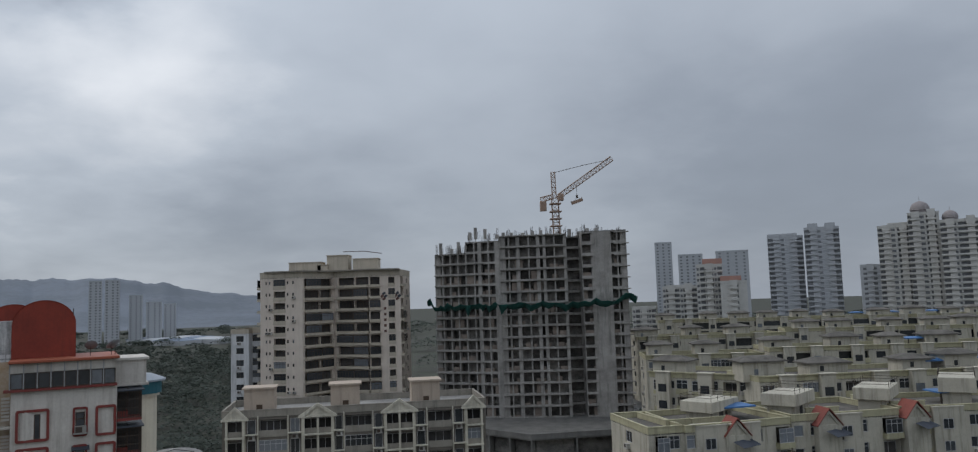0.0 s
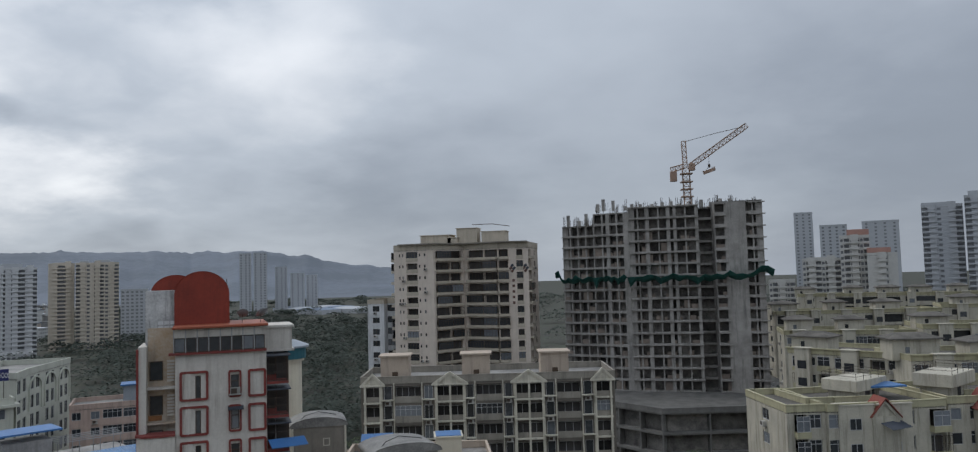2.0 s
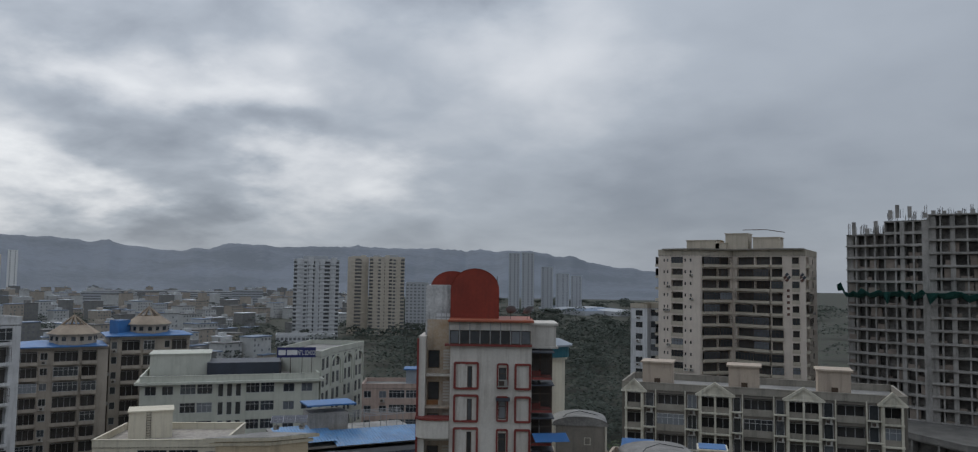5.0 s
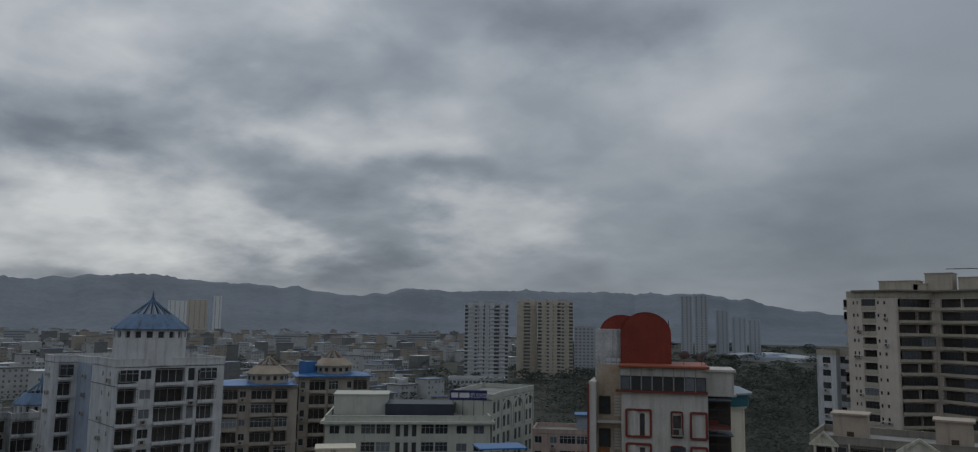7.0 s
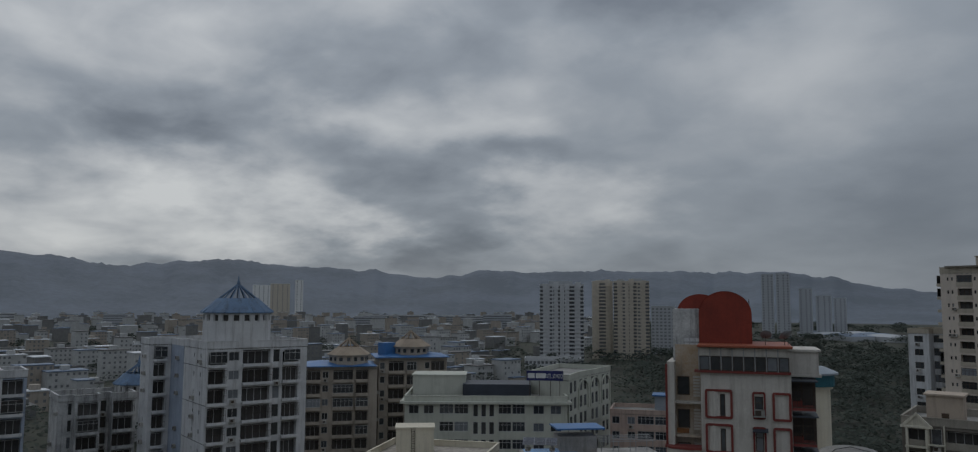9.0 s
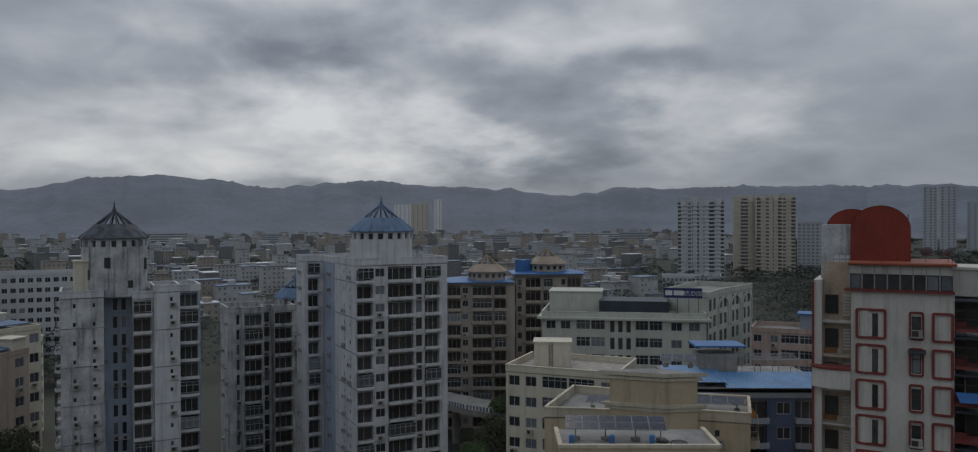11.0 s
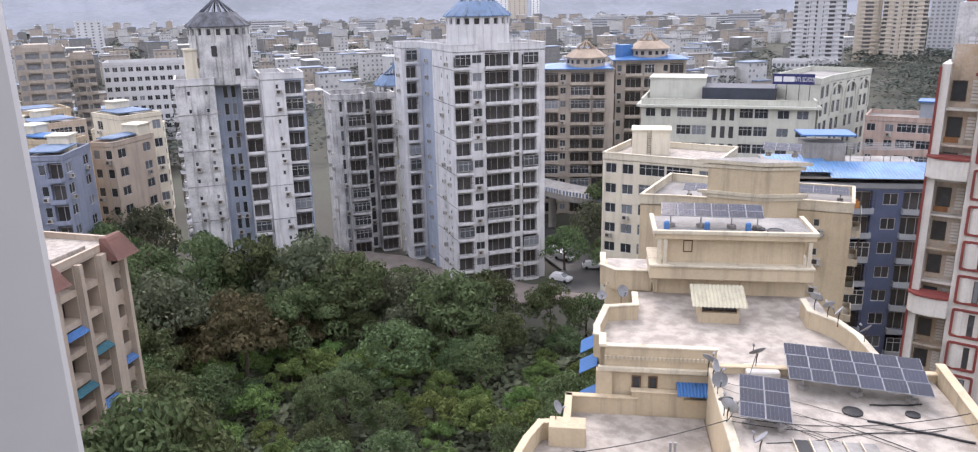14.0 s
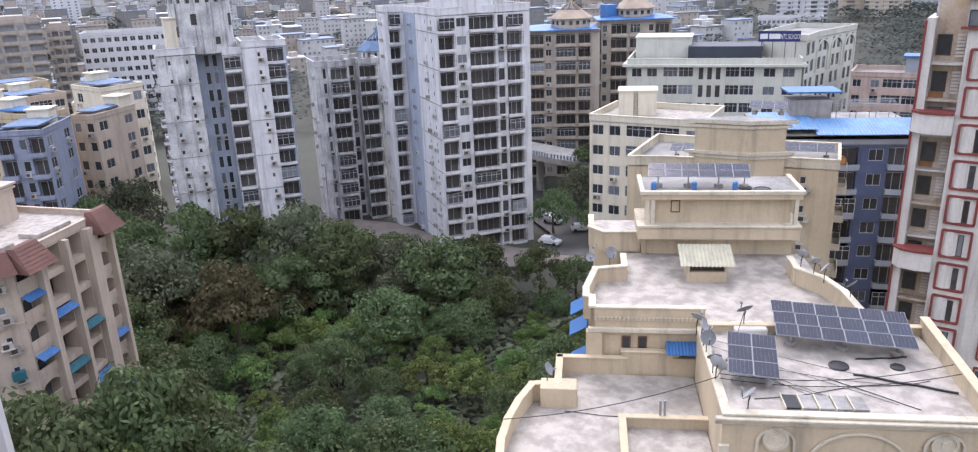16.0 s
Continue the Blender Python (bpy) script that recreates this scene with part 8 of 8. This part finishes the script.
def far_town():
    """The low town between the near blocks and the hills: stepped houses with sheet roofs and dark window rows."""
    rng = random.Random(21)
    it = []
    for k in range(1500):
        az = rng.uniform(38, 104)
        d = 300 + 1600 * rng.random() ** 0.75
        if az < 47 and d < 800 and rng.random() < 0.85:
            continue
        if 82 < az < 98 and d < 345:
            continue
        x, y = pos(az, d)
        w, dp, hh = rng.uniform(7, 20), rng.uniform(7, 14), rng.choice([5, 7, 9, 9, 12, 12, 15, 18, 22])
        if d < 450:
            hh = min(hh, 15)
        c = rng.choice([0, 0, 0, 1, 1, 2, 3])
        it.append((x - dp / 2, y - w / 2, 0, x + dp / 2, y + w / 2, hh, c))
        r = rng.choice([4, 4, 5, 5, 6])
        it.append((x - dp / 2 - 0.4, y - w / 2 - 0.4, hh, x + dp / 2 + 0.4, y + w / 2 + 0.4, hh + 0.5, r))
        if rng.random() < 0.5:
            it.append((x - 2, y - 2, hh + 0.5, x + 2, y + 2, hh + 2.8, c))
        if d < 1000:
            for f in range(int(hh // 3)):
                n = int(w // 2.6)
                for q in range(n):
                    if rng.random() < 0.8:
                        yy = y - w / 2 + w * (q + 0.5) / n
                        it.append((x + dp / 2, yy - 0.6, f * 3 + 1.0, x + dp / 2 + 0.06, yy + 0.6, f * 3 + 2.3, 7))
    ob = new("low_town", boxes("low_town", it))
    for m in (TOWN_PALE, FAR_BEIGE_2, TOWN_DULL, TOWN_DULL, TOWN_ROOF, FAR_ROOF_BLUE, FAR_ROOF_WHITE, GLASS_FAR):
        ob.data.materials.append(m)
    tagged(ob, "dense low town with pale walls and faded sheet roofs", "town", kind="stuff")
    for i, (az, d, L, z) in enumerate(((56.5, 1150, 90, 13), (52.5, 1500, 170, 20), (48.6, 1500, 120, 19), (72, 1300, 40, 25), (79, 1500, 60, 24), (55.3, 1250, 50, 22), (46, 1350, 50, 24))):
        p0, p1 = pos(az + math.degrees(L / 2 / d), d), pos(az - math.degrees(L / 2 / d), d)
        far_tower(az + math.degrees(L / 2 / d), az - math.degrees(L / 2 / d), d, z, max(3, int(z / 3.5)), [("r", 3)] * 8, FAR_WHITE if i in (1, 2, 4) else FAR_GREY, "long pale block in the far town", group="far town blocks")
    for k in range(6):
        p = pos(19.2 + k * 0.85, 1100 + 40 * (k % 3))
        s = thing("warehouse_shed", p[0], p[1], 0, "long warehouse shed with faded blue-grey roof", "warehouse", "warehouse sheds")
        part("shed_wall", boxes("shed_wall", [(0, 0, 0, 34, 60, 6)]), FAR_GREY, s, m=pose(p[0], p[1], 0, 0, 0, 60))
        part("shed_roof", hip(36, 62, 3.0), FAR_ROOF_BLUE if k % 2 else FAR_GREY, s, m=pose(p[0], p[1], 6, 0, 0, 60))


FAR_ROOF_BLUE = material("far_blue_sheet", (0.15, 0.21, 0.30), second=(0.17, 0.20, 0.25), rough=0.6, bump=0.0)
TOWN_PALE = material("town_pale_wall", (0.52, 0.52, 0.51), second=(0.38, 0.38, 0.37), bump=0.0)
TOWN_DULL = material("town_dull_wall", (0.24, 0.235, 0.225), second=(0.17, 0.17, 0.165), bump=0.0)
TOWN_ROOF = material("town_stained_roof", (0.19, 0.185, 0.18), second=(0.12, 0.12, 0.118), bump=0.0)
FAR_ROOF_WHITE = material("far_pale_sheet", (0.7, 0.72, 0.74), second=(0.55, 0.57, 0.6), rough=0.6, bump=0.0)
far_town()


# ---- trees ----
def leaf_crown(seed, rx, rz, blobs, per, size, droop=0.0):
    """Leaves set over many overlapping boughs; uneven, with gaps."""
    r = np.random.RandomState(seed)
    v, f = [], []
    for b in range(blobs):
        a, q = r.uniform(0, 2 * np.pi), r.uniform(0, 1) ** 0.5
        c = np.array([rx * q * np.cos(a), rx * q * np.sin(a), rz * (0.95 - 0.75 * q * q) + r.uniform(-0.28, 0.22) * rz])
        br = r.uniform(0.22, 0.42) * rx
        d = r.normal(size=(per, 3))
        d[:, 2] = np.abs(d[:, 2]) * 0.9 - 0.25
        d /= np.linalg.norm(d, axis=1)[:, None]
        rad = br * r.uniform(0.72, 1.08, per)
        p = c + d * rad[:, None] * np.array([1, 1, 0.75])
        t1 = np.cross(d, r.normal(size=(per, 3)))
        t1 /= np.linalg.norm(t1, axis=1)[:, None]
        n = d + 0.55 * r.normal(size=(per, 3))
        t2 = np.cross(n, t1)
        t2 /= np.linalg.norm(t2, axis=1)[:, None]
        s = size * r.uniform(0.6, 1.3, per)
        for k in range(per):
            i = len(v)
            A, B = t1[k] * s[k], t2[k] * s[k] * 0.55
            v += [tuple(p[k] - A), tuple(p[k] + B - d[k] * 0.1 * s[k]), tuple(p[k] + A * 1.05 - np.array([0, 0, 0.25 * s[k]])), tuple(p[k] - B - d[k] * 0.1 * s[k])]
            f.append((i, i + 1, i + 2, i + 3))
    me = bpy.data.meshes.new("crown")
    me.from_pydata(v, [], f)
    me.update()
    return me


def make_tree(seed, height, rx, mat, label, blobs=30, per=120, size=0.23):
    r = random.Random(seed)
    t = thing("tree", 0, 0, -200, label, "tree", "trees in the thicket")
    base = pose(0, 0, -200)
    th = height * 0.5
    part("trunk", tube("trunk", [(0, 0, 0), (0.1, 0.05, th * 0.4), (0.25, -0.1, th), (0.2, 0.1, height * 0.75)], [0.32, 0.24, 0.17, 0.06], 8), BARK, t, m=base)
    for k in range(2):
        a = k * 2.9 + r.uniform(-0.5, 0.5)
        z0 = th * r.uniform(0.6, 1.1)
        p = (rx * 0.65 * math.cos(a), rx * 0.65 * math.sin(a), z0 + height * r.uniform(0.15, 0.3))
        part("limb", tube("limb", [(0.15, 0, z0), (p[0] * 0.5, p[1] * 0.5, z0 + 0.7 * (p[2] - z0)), p], [0.13, 0.09, 0.03], 6), BARK, t, m=base)
    part("crown", leaf_crown(seed, rx, height * 0.5, blobs, per, size), mat, t, m=base @ Matrix.Translation((0, 0, height * 0.42)))
    return t


kinds = [make_tree(1, 9.5, 4.4, LEAF_DEEP, "dense dark green broad-crowned tree in the thicket"),
         make_tree(2, 8.0, 3.6, LEAF_FRESH, "fresh green young tree with loose foliage"),
         make_tree(3, 10.5, 5.0, LEAF_DULL, "tall dull olive tree with a wide crown", 34, 125, 0.24),
         make_tree(4, 7.0, 3.2, LEAF_FRESH, "small bright green bushy tree", 26, 115, 0.2),
         make_tree(5, 9.0, 4.0, LEAF_RUSSET, "tree with russet flowering crown"),
         make_tree(6, 11.0, 4.6, LEAF_DEEP, "tall dark rain-wet tree", 34, 125, 0.24)]


def inside(x, y, poly):
    c = False
    n = len(poly)
    for i in range(n):
        (x0, y0), (x1, y1) = poly[i], poly[(i + 1) % n]
        if (y0 > y) != (y1 > y) and x < (x1 - x0) * (y - y0) / (y1 - y0) + x0:
            c = not c
    return c


THICKET = [(-40, 6), (-44, -30), (-72, -34), (-74, -6), (-88, 2), (-100, -8), (-128, -12), (-131, 8), (-130, 34), (-127, 38), (-110, 40), (-100, 50), (-92, 62), (-86, 60), (-70, 46), (-46, 32), (-44, 20)]
tr = random.Random(5)
spots = []
while len(spots) < 190:
    x, y = tr.uniform(-140, -38), tr.uniform(-36, 76)
    if not inside(x, y, THICKET):
        continue
    if any((x - a) ** 2 + (y - b) ** 2 < 15 for a, b, _ in spots):
        continue
    spots.append((x, y, 0))
for x, y, _ in spots:
    d = math.hypot(x, y)
    n1 = noise.noise((x / 14, y / 14, 4))
    if d > 104:
        kd = kinds[2] if n1 > 0.05 else kinds[5] if n1 > -0.2 else kinds[0]
        s = tr.uniform(0.68, 0.95)
    else:
        kd = kinds[1] if n1 > 0.15 else kinds[3] if n1 > -0.05 else kinds[0] if n1 > -0.25 else kinds[5]
        s = tr.uniform(0.5, 0.85)
    if x < -52 and y < 2 and d < 100:
        kd, s = kinds[0 if n1 > 0 else 5], tr.uniform(0.9, 1.15)
    if abs(x + 112) < 9 and abs(y - 12) < 9 and n1 > 0:
        kd = kinds[4]
    copy_thing(kd, pose(x, y, -0.3, tr.uniform(-4, 4), tr.uniform(-4, 4), tr.uniform(0, 360)) @ Matrix.Diagonal((s * tr.uniform(0.9, 1.15), s, s * tr.uniform(0.85, 1.1), 1)))
# the tall trees along the foot of the towers: place, height, kind
for x, y, top, kd in [(-149, 3, 16, 2), (-141, -4, 15, 5), (-117.5, 9, 17.5, 5), (-114.5, 17, 16.5, 5), (-112.5, 24, 17, 2), (-108, 30, 14.5, 5), (-105, 37, 11.5, 2), (-96.5, 41, 13, 0), (-99, 12, 14.5, 4), (-121, 1, 16, 5), (-109, 4, 15.5, 2), (-127, -7, 16, 2), (-103, 21, 12, 5), (-90, 30, 10, 0), (-63, -8, 20, 5), (-66.5, -2.5, 18.5, 0), (-69.5, 0.5, 16.5, 0), (-57, -9, 18, 5), (-57.5, -3.5, 16, 1), (-63, 1, 14.5, 5)]:
    s = top / (9.5, 8.0, 10.5, 7.0, 9.0, 11.0)[kd]
    copy_thing(kinds[kd], pose(x, y, -0.3, 0, 0, tr.uniform(0, 360)) @ Matrix.Diagonal((min(s, 1.35), min(s, 1.35), s, 1)))
# trees among the buildings farther off
more = [(-38, 100), (-46, 110), (-52, 104), (-58, 120), (-50, 130), (-66, 128), (-72, 140), (-60, 146), (-80, 150), (-70, 160), (-90, 165), (-100, 160), (-44, 150), (-56, 170), (-76, 180), (-94, 186), (-48, 176), (-40, 140),
        (-14, 106), (-8, 108), (-3, 108), (4, 120), (10, 130), (2, 150), (14, 160), (24, 150), (-20, 108), (8, 110), (-27, 107),
        (-118, 76), (-122, 84), (-114, 84), (-110, 80), (-128, 92), (-62, 100), (-58, 98), (-70, 106), (-80, 112), (-76, 104)]
for x, y in more:
    kd = kinds[tr.choice([0, 2, 5])]
    s = tr.uniform(0.9, 1.4)
    copy_thing(kd, pose(x + tr.uniform(-2, 2), y + tr.uniform(-2, 2), -0.3, 0, 0, tr.uniform(0, 360)) @ Matrix.Diagonal((s, s, s, 1)))
for kd in kinds:
    for o in (*kd.children_recursive, kd):
        bpy.data.objects.remove(o)


def undergrowth():
    """Waist- to head-high scrub between the trees."""
    r = np.random.RandomState(3)
    v, f = [], []
    n = 0
    while n < 26000:
        x, y = r.uniform(-140, -38), r.uniform(-36, 76)
        if not inside(x, y, THICKET):
            continue
        n += 1
        z = 0.3 + 2.6 * (0.5 + noise.noise((x / 5, y / 5, 1))) * r.uniform(0.3, 1)
        a, s = r.uniform(0, 6.28), r.uniform(0.3, 0.7)
        t1 = np.array([math.cos(a), math.sin(a), r.uniform(-0.5, 0.5)]) * s
        t2 = np.array([-math.sin(a), math.cos(a), r.uniform(-0.6, 0.6)]) * s * 0.6
        p = np.array([x, y, z])
        i = len(v)
        v += [tuple(p - t1), tuple(p + t2), tuple(p + t1), tuple(p - t2)]
        f.append((i, i + 1, i + 2, i + 3))
    me = bpy.data.meshes.new("undergrowth")
    me.from_pydata(v, [], f)
    ob = new("undergrowth", me)
    me.materials.append(LEAF_DULL)
    tagged(ob, "tangled dark undergrowth filling the thicket", "undergrowth", kind="stuff")


undergrowth()


def far_woods():
    """Woods and street trees out to the foot of the hills: ragged leaf masses."""
    r = np.random.RandomState(9)
    v, f = [], []

    def mass(x, y, w, h, leaves, size):
        for k in range(leaves):
            a, q = r.uniform(0, 6.28), r.uniform(0, 1) ** 0.5
            lump = 1.0 + 0.22 * math.sin(3 * a + x) + 0.12 * math.sin(7 * a + y)
            p = np.array([x + w * q * lump * math.cos(a), y + w * q * lump * math.sin(a), h * math.sqrt(max(0.02, 1 - 0.92 * q * q)) * r.uniform(0.82, 1.0)])
            b, s = r.uniform(0, 6.28), size * r.uniform(0.5, 1.1)
            t1 = np.array([math.cos(b), math.sin(b), r.uniform(-0.45, 0.45)]) * s
            t2 = np.array([-math.sin(b), math.cos(b), r.uniform(-0.5, 0.5)]) * s * 0.75
            i = len(v)
            v.extend([tuple(p - t1), tuple(p + t2), tuple(p + t1), tuple(p - t2)])
            f.append((i, i + 1, i + 2, i + 3))

    for k in range(560):
        az, d = r.uniform(8, 36), r.uniform(190, 900)
        if 14 < az < 18 and d < 250 or az > 24 and d < 250:
            continue
        x, y = pos(az, d)
        mass(x, y, r.uniform(5, 10), r.uniform(6, 12), 120, 0.75 * (0.6 + d / 700))
    for k in range(1250):
        az = r.uniform(12, 104)
        lo = 240 if az < 40 else 260
        d = lo + 1500 * r.uniform(0, 1) ** 1.6
        if az > 47 and r.uniform() < 0.25:
            continue
        x, y = pos(az, d)
        mass(x, y, r.uniform(5, 12) * (1 + d / 1500), r.uniform(6, 12), 120, 0.85 * (0.6 + d / 600))
    for k in range(200):
        az, d = r.uniform(-38, 12), r.uniform(330, 1500)
        x, y = pos(az, d)
        mass(x, y, r.uniform(8, 16) * (1 + d / 1500), r.uniform(8, 14), 120, 0.85 * (0.6 + d / 600))
    for k in range(90):
        az, d = r.uniform(-34, -8), r.uniform(130, 420)
        x, y = pos(az, d)
        mass(x, y, r.uniform(3, 6), r.uniform(12, 22), 60, 1.0)
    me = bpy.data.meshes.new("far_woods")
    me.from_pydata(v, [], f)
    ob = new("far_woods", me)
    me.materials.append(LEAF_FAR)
    tagged(ob, "haze-greyed woods scattered over the plain", "woods", kind="stuff")


far_woods()


# ---- road, flyover, cars by the towers ----
def slab_path(name, pts, width, z, thick, mat, label, category, kind="structure"):
    bm = bmesh.new()
    rows = []
    for i, p in enumerate(pts):
        a, b = Vector(pts[max(i - 1, 0)]), Vector(pts[min(i + 1, len(pts) - 1)])
        d = (b - a).normalized()
        n = Vector((-d.y, d.x)) * width / 2
        zz = z[i] if isinstance(z, (list, tuple)) else z
        rows.append([bm.verts.new((p[0] + n.x, p[1] + n.y, zz)), bm.verts.new((p[0] - n.x, p[1] - n.y, zz)), bm.verts.new((p[0] - n.x, p[1] - n.y, zz - thick)), bm.verts.new((p[0] + n.x, p[1] + n.y, zz - thick))])
    for a, b in zip(rows, rows[1:]):
        for j in range(4):
            bm.faces.new((a[j], a[(j + 1) % 4], b[(j + 1) % 4], b[j]))
    bm.faces.new(rows[0])
    bm.faces.new(rows[-1][::-1])
    bmesh.ops.recalc_face_normals(bm, faces=bm.faces[:])
    me = bpy.data.meshes.new(name)
    bm.to_mesh(me)
    bm.free()
    ob = new(name, me)
    me.materials.append(mat)
    return tagged(ob, label, category, kind=kind)


slab_path("pavement", [(-150, 38), (-140, 47), (-131, 50), (-112, 62), (-108, 74)], 9, 0.62, 0.4, PAVING, "stained compound paving round the towers", "pavement")
slab_path("road", [(-108, 70), (-118, 78), (-132, 80), (-150, 84)], 9, 0.66, 0.4, ASPHALT, "wet asphalt lane beside the towers", "road")
slab_path("road", [(-60, 92), (-70, 102), (-84, 118)], 7, 0.66, 0.4, ASPHALT, "wet asphalt lane between the blocks", "road")
fly = slab_path("flyover", [(-190, 70), (-160, 84), (-138, 90), (-110, 104)], 9, [9.5, 10, 10, 9.5], 1.2, CONCRETE, "concrete flyover with pale railings", "flyover")
line = [(-190, 66), (-160, 79.5), (-138, 85.3), (-110, 99)]
BASE[fly] = Matrix()
for (x0, y0), (x1, y1) in zip(line, line[1:]):
    m, w = side_frame((x0, y0), (x1, y1), 9.9)
    for k in range(int(w / 0.8)):
        part("baluster", cached("baluster", lambda: boxes("baluster", [(0, 0, 0, 0.4, 0.15, 1.0)])), FAR_ROOF_BLUE if k % 9 == 0 else SHED, fly, m=m @ Matrix.Translation((k * 0.8, 0, 0)))
for x, y in ((-165, 82), (-146, 87.5), (-126, 96)):
    part("pier", lathe("pier", [(0.9, 0), (0.9, 7.6), (1.6, 8.7)], 16), CONCRETE, fly, m=pose(x, y, 0))


def car(x, y, z, rz, mat, label):
    c = thing("parked_car", x, y, z, label, "car", "parked cars", rz=rz)
    m = pose(x, y, z, 0, 0, rz)
    bm = bmesh.new()
    prof = [(-2.0, 0.3), (-2.05, 0.75), (-1.85, 0.9), (-1.5, 1.4), (0.3, 1.45), (1.0, 0.95), (1.9, 0.85), (2.05, 0.6), (2.0, 0.3)]
    L = [[bm.verts.new((px, s * (0.85 if pz < 1 else 0.65), pz)) for px, pz in prof] for s in (-1, 1)]
    n = len(prof)
    for k in range(n - 1):
        bm.faces.new((L[0][k], L[0][k + 1], L[1][k + 1], L[1][k]))
    bm.faces.new(L[0][::-1])
    bm.faces.new(L[1])
    bm.faces.new((L[0][0], L[1][0], L[1][-1], L[0][-1]))
    bmesh.ops.recalc_face_normals(bm, faces=bm.faces[:])
    part("body", bm, mat, c, m=m)
    part("windscreen", boxes("windscreen", [(-0.45, -0.62, 0, 0.45, 0.62, 0.03)]), GLASS, c, m=m @ pose(0.68, 0, 1.22, 0, 36, 0))
    part("rear_window", boxes("rear_window", [(-0.28, -0.6, 0, 0.28, 0.6, 0.03)]), GLASS, c, m=m @ pose(-1.7, 0, 1.17, 0, -55, 0))
    for sx in (-1.25, 1.25):
        for sy in (-0.8, 0.8):
            part("wheel", cached("wheel", lambda: lathe("wheel", [(0.32, -0.1), (0.32, 0.1), (0.2, 0.12)], 14)), BLACK, c, m=m @ pose(sx, sy, 0.32, 90, 0, 0))


CAR_WHITE = material("white_car_paint", (0.62, 0.63, 0.64), rough=0.3, bump=0.0, grain=0.1)
CAR_DARK = material("dark_car_paint", (0.05, 0.05, 0.06), rough=0.3, bump=0.0, grain=0.1)
for x, y, rz, dark in ((-129, 78.2, 15, 0), (-124.6, 77.4, 20, 0), (-117.5, 79.5, 60, 0), (-114.5, 70.5, 30, 0), (-134, 81.5, 10, 1), (-68.5, 101.5, 50, 0), (-79, 113.0, 50, 1)):
    car(x, y, 0.67, rz, CAR_DARK if dark else CAR_WHITE, "dark hatchback parked on wet asphalt" if dark else "white hatchback parked on wet asphalt")


# ---- the window that the view is seen from ----
HOME = material("home_tower_plaster", (0.6, 0.58, 0.54), second=(0.5, 0.48, 0.45), streak=0.3)
hn = heading(30)
left = Vector((-hn.y, hn.x, 0))
ctr = -hn * 0.64
w0, w1 = ctr + left * 7, ctr - left * 7
home = new("wall_home", pierced("wall_home", 14.0, 58.0, [(5.2, 48.9, 8.8, 51.3, 0.25)]))
home.data.materials.append(HOME)
hm, _ = side_frame((w0.x, w0.y), (w1.x, w1.y), 0)
# seen from outside, left and right change over
hm = Matrix(((-left.x, -hn.x, 0, w0.x), (-left.y, -hn.y, 0, w0.y), (0, 0, 1, 0), (0, 0, 0, 1)))
home.matrix_basis = hm
tagged(home, "plain plastered outer wall round the open window", "wall", kind="structure")
back = new("wall_back", boxes("wall_back", [(0, 6, 0, 14, 6.3, 58), (0, 0.26, 0, 0.3, 6, 58), (13.7, 0.26, 0, 14, 6, 58), (0.3, 0.26, 51.6, 13.7, 6, 51.8), (0.3, 0.26, 48.6, 13.7, 6, 48.8)]))
back.data.materials.append(HOME)
back.matrix_basis = hm
tagged(back, "plain inner walls of the room behind", "wall", kind="structure")
CLEAR = bpy.data.materials.new("clear_window_glass")
CLEAR.use_nodes = True
CLEAR.node_tree.nodes["Principled BSDF"].inputs["Transmission Weight"].default_value = 1.0
CLEAR.node_tree.nodes["Principled BSDF"].inputs["Roughness"].default_value = 0.02
SASH = material("white_sash_aluminium", (0.62, 0.62, 0.62), rough=0.4, bump=0.0, grain=0.1)
ex, ey = 0.5 * -math.sin(radians(94.9)), 0.5 * math.cos(radians(94.9))
sash = thing("casement_sash", ex - hn.x * 0.84, ey - hn.y * 0.84, 48.9, "white aluminium casement sash swung open", "window sash")
sm = Matrix(((-hn.x, -left.x, 0, ex), (-hn.y, -left.y, 0, ey), (0, 0, 1, 48.9), (0, 0, 0, 1)))
part("stile", boxes("stile", [(0, -0.05, 0, 0.055, 0, 2.4)], 0.006), SASH, sash, m=sm)
part("stile", boxes("stile", [(0.78, -0.05, 0, 0.835, 0, 2.4)], 0.006), SASH, sash, m=sm)
part("rail", boxes("rail", [(0.055, -0.045, 0, 0.78, -0.005, 0.06)], 0.006), SASH, sash, m=sm)
part("rail", boxes("rail", [(0.055, -0.045, 2.34, 0.78, -0.005, 2.4)], 0.006), SASH, sash, m=sm)
part("pane", boxes("pane", [(0.055, -0.03, 0.06, 0.78, -0.022, 2.34)]), CLEAR, sash, m=sm)
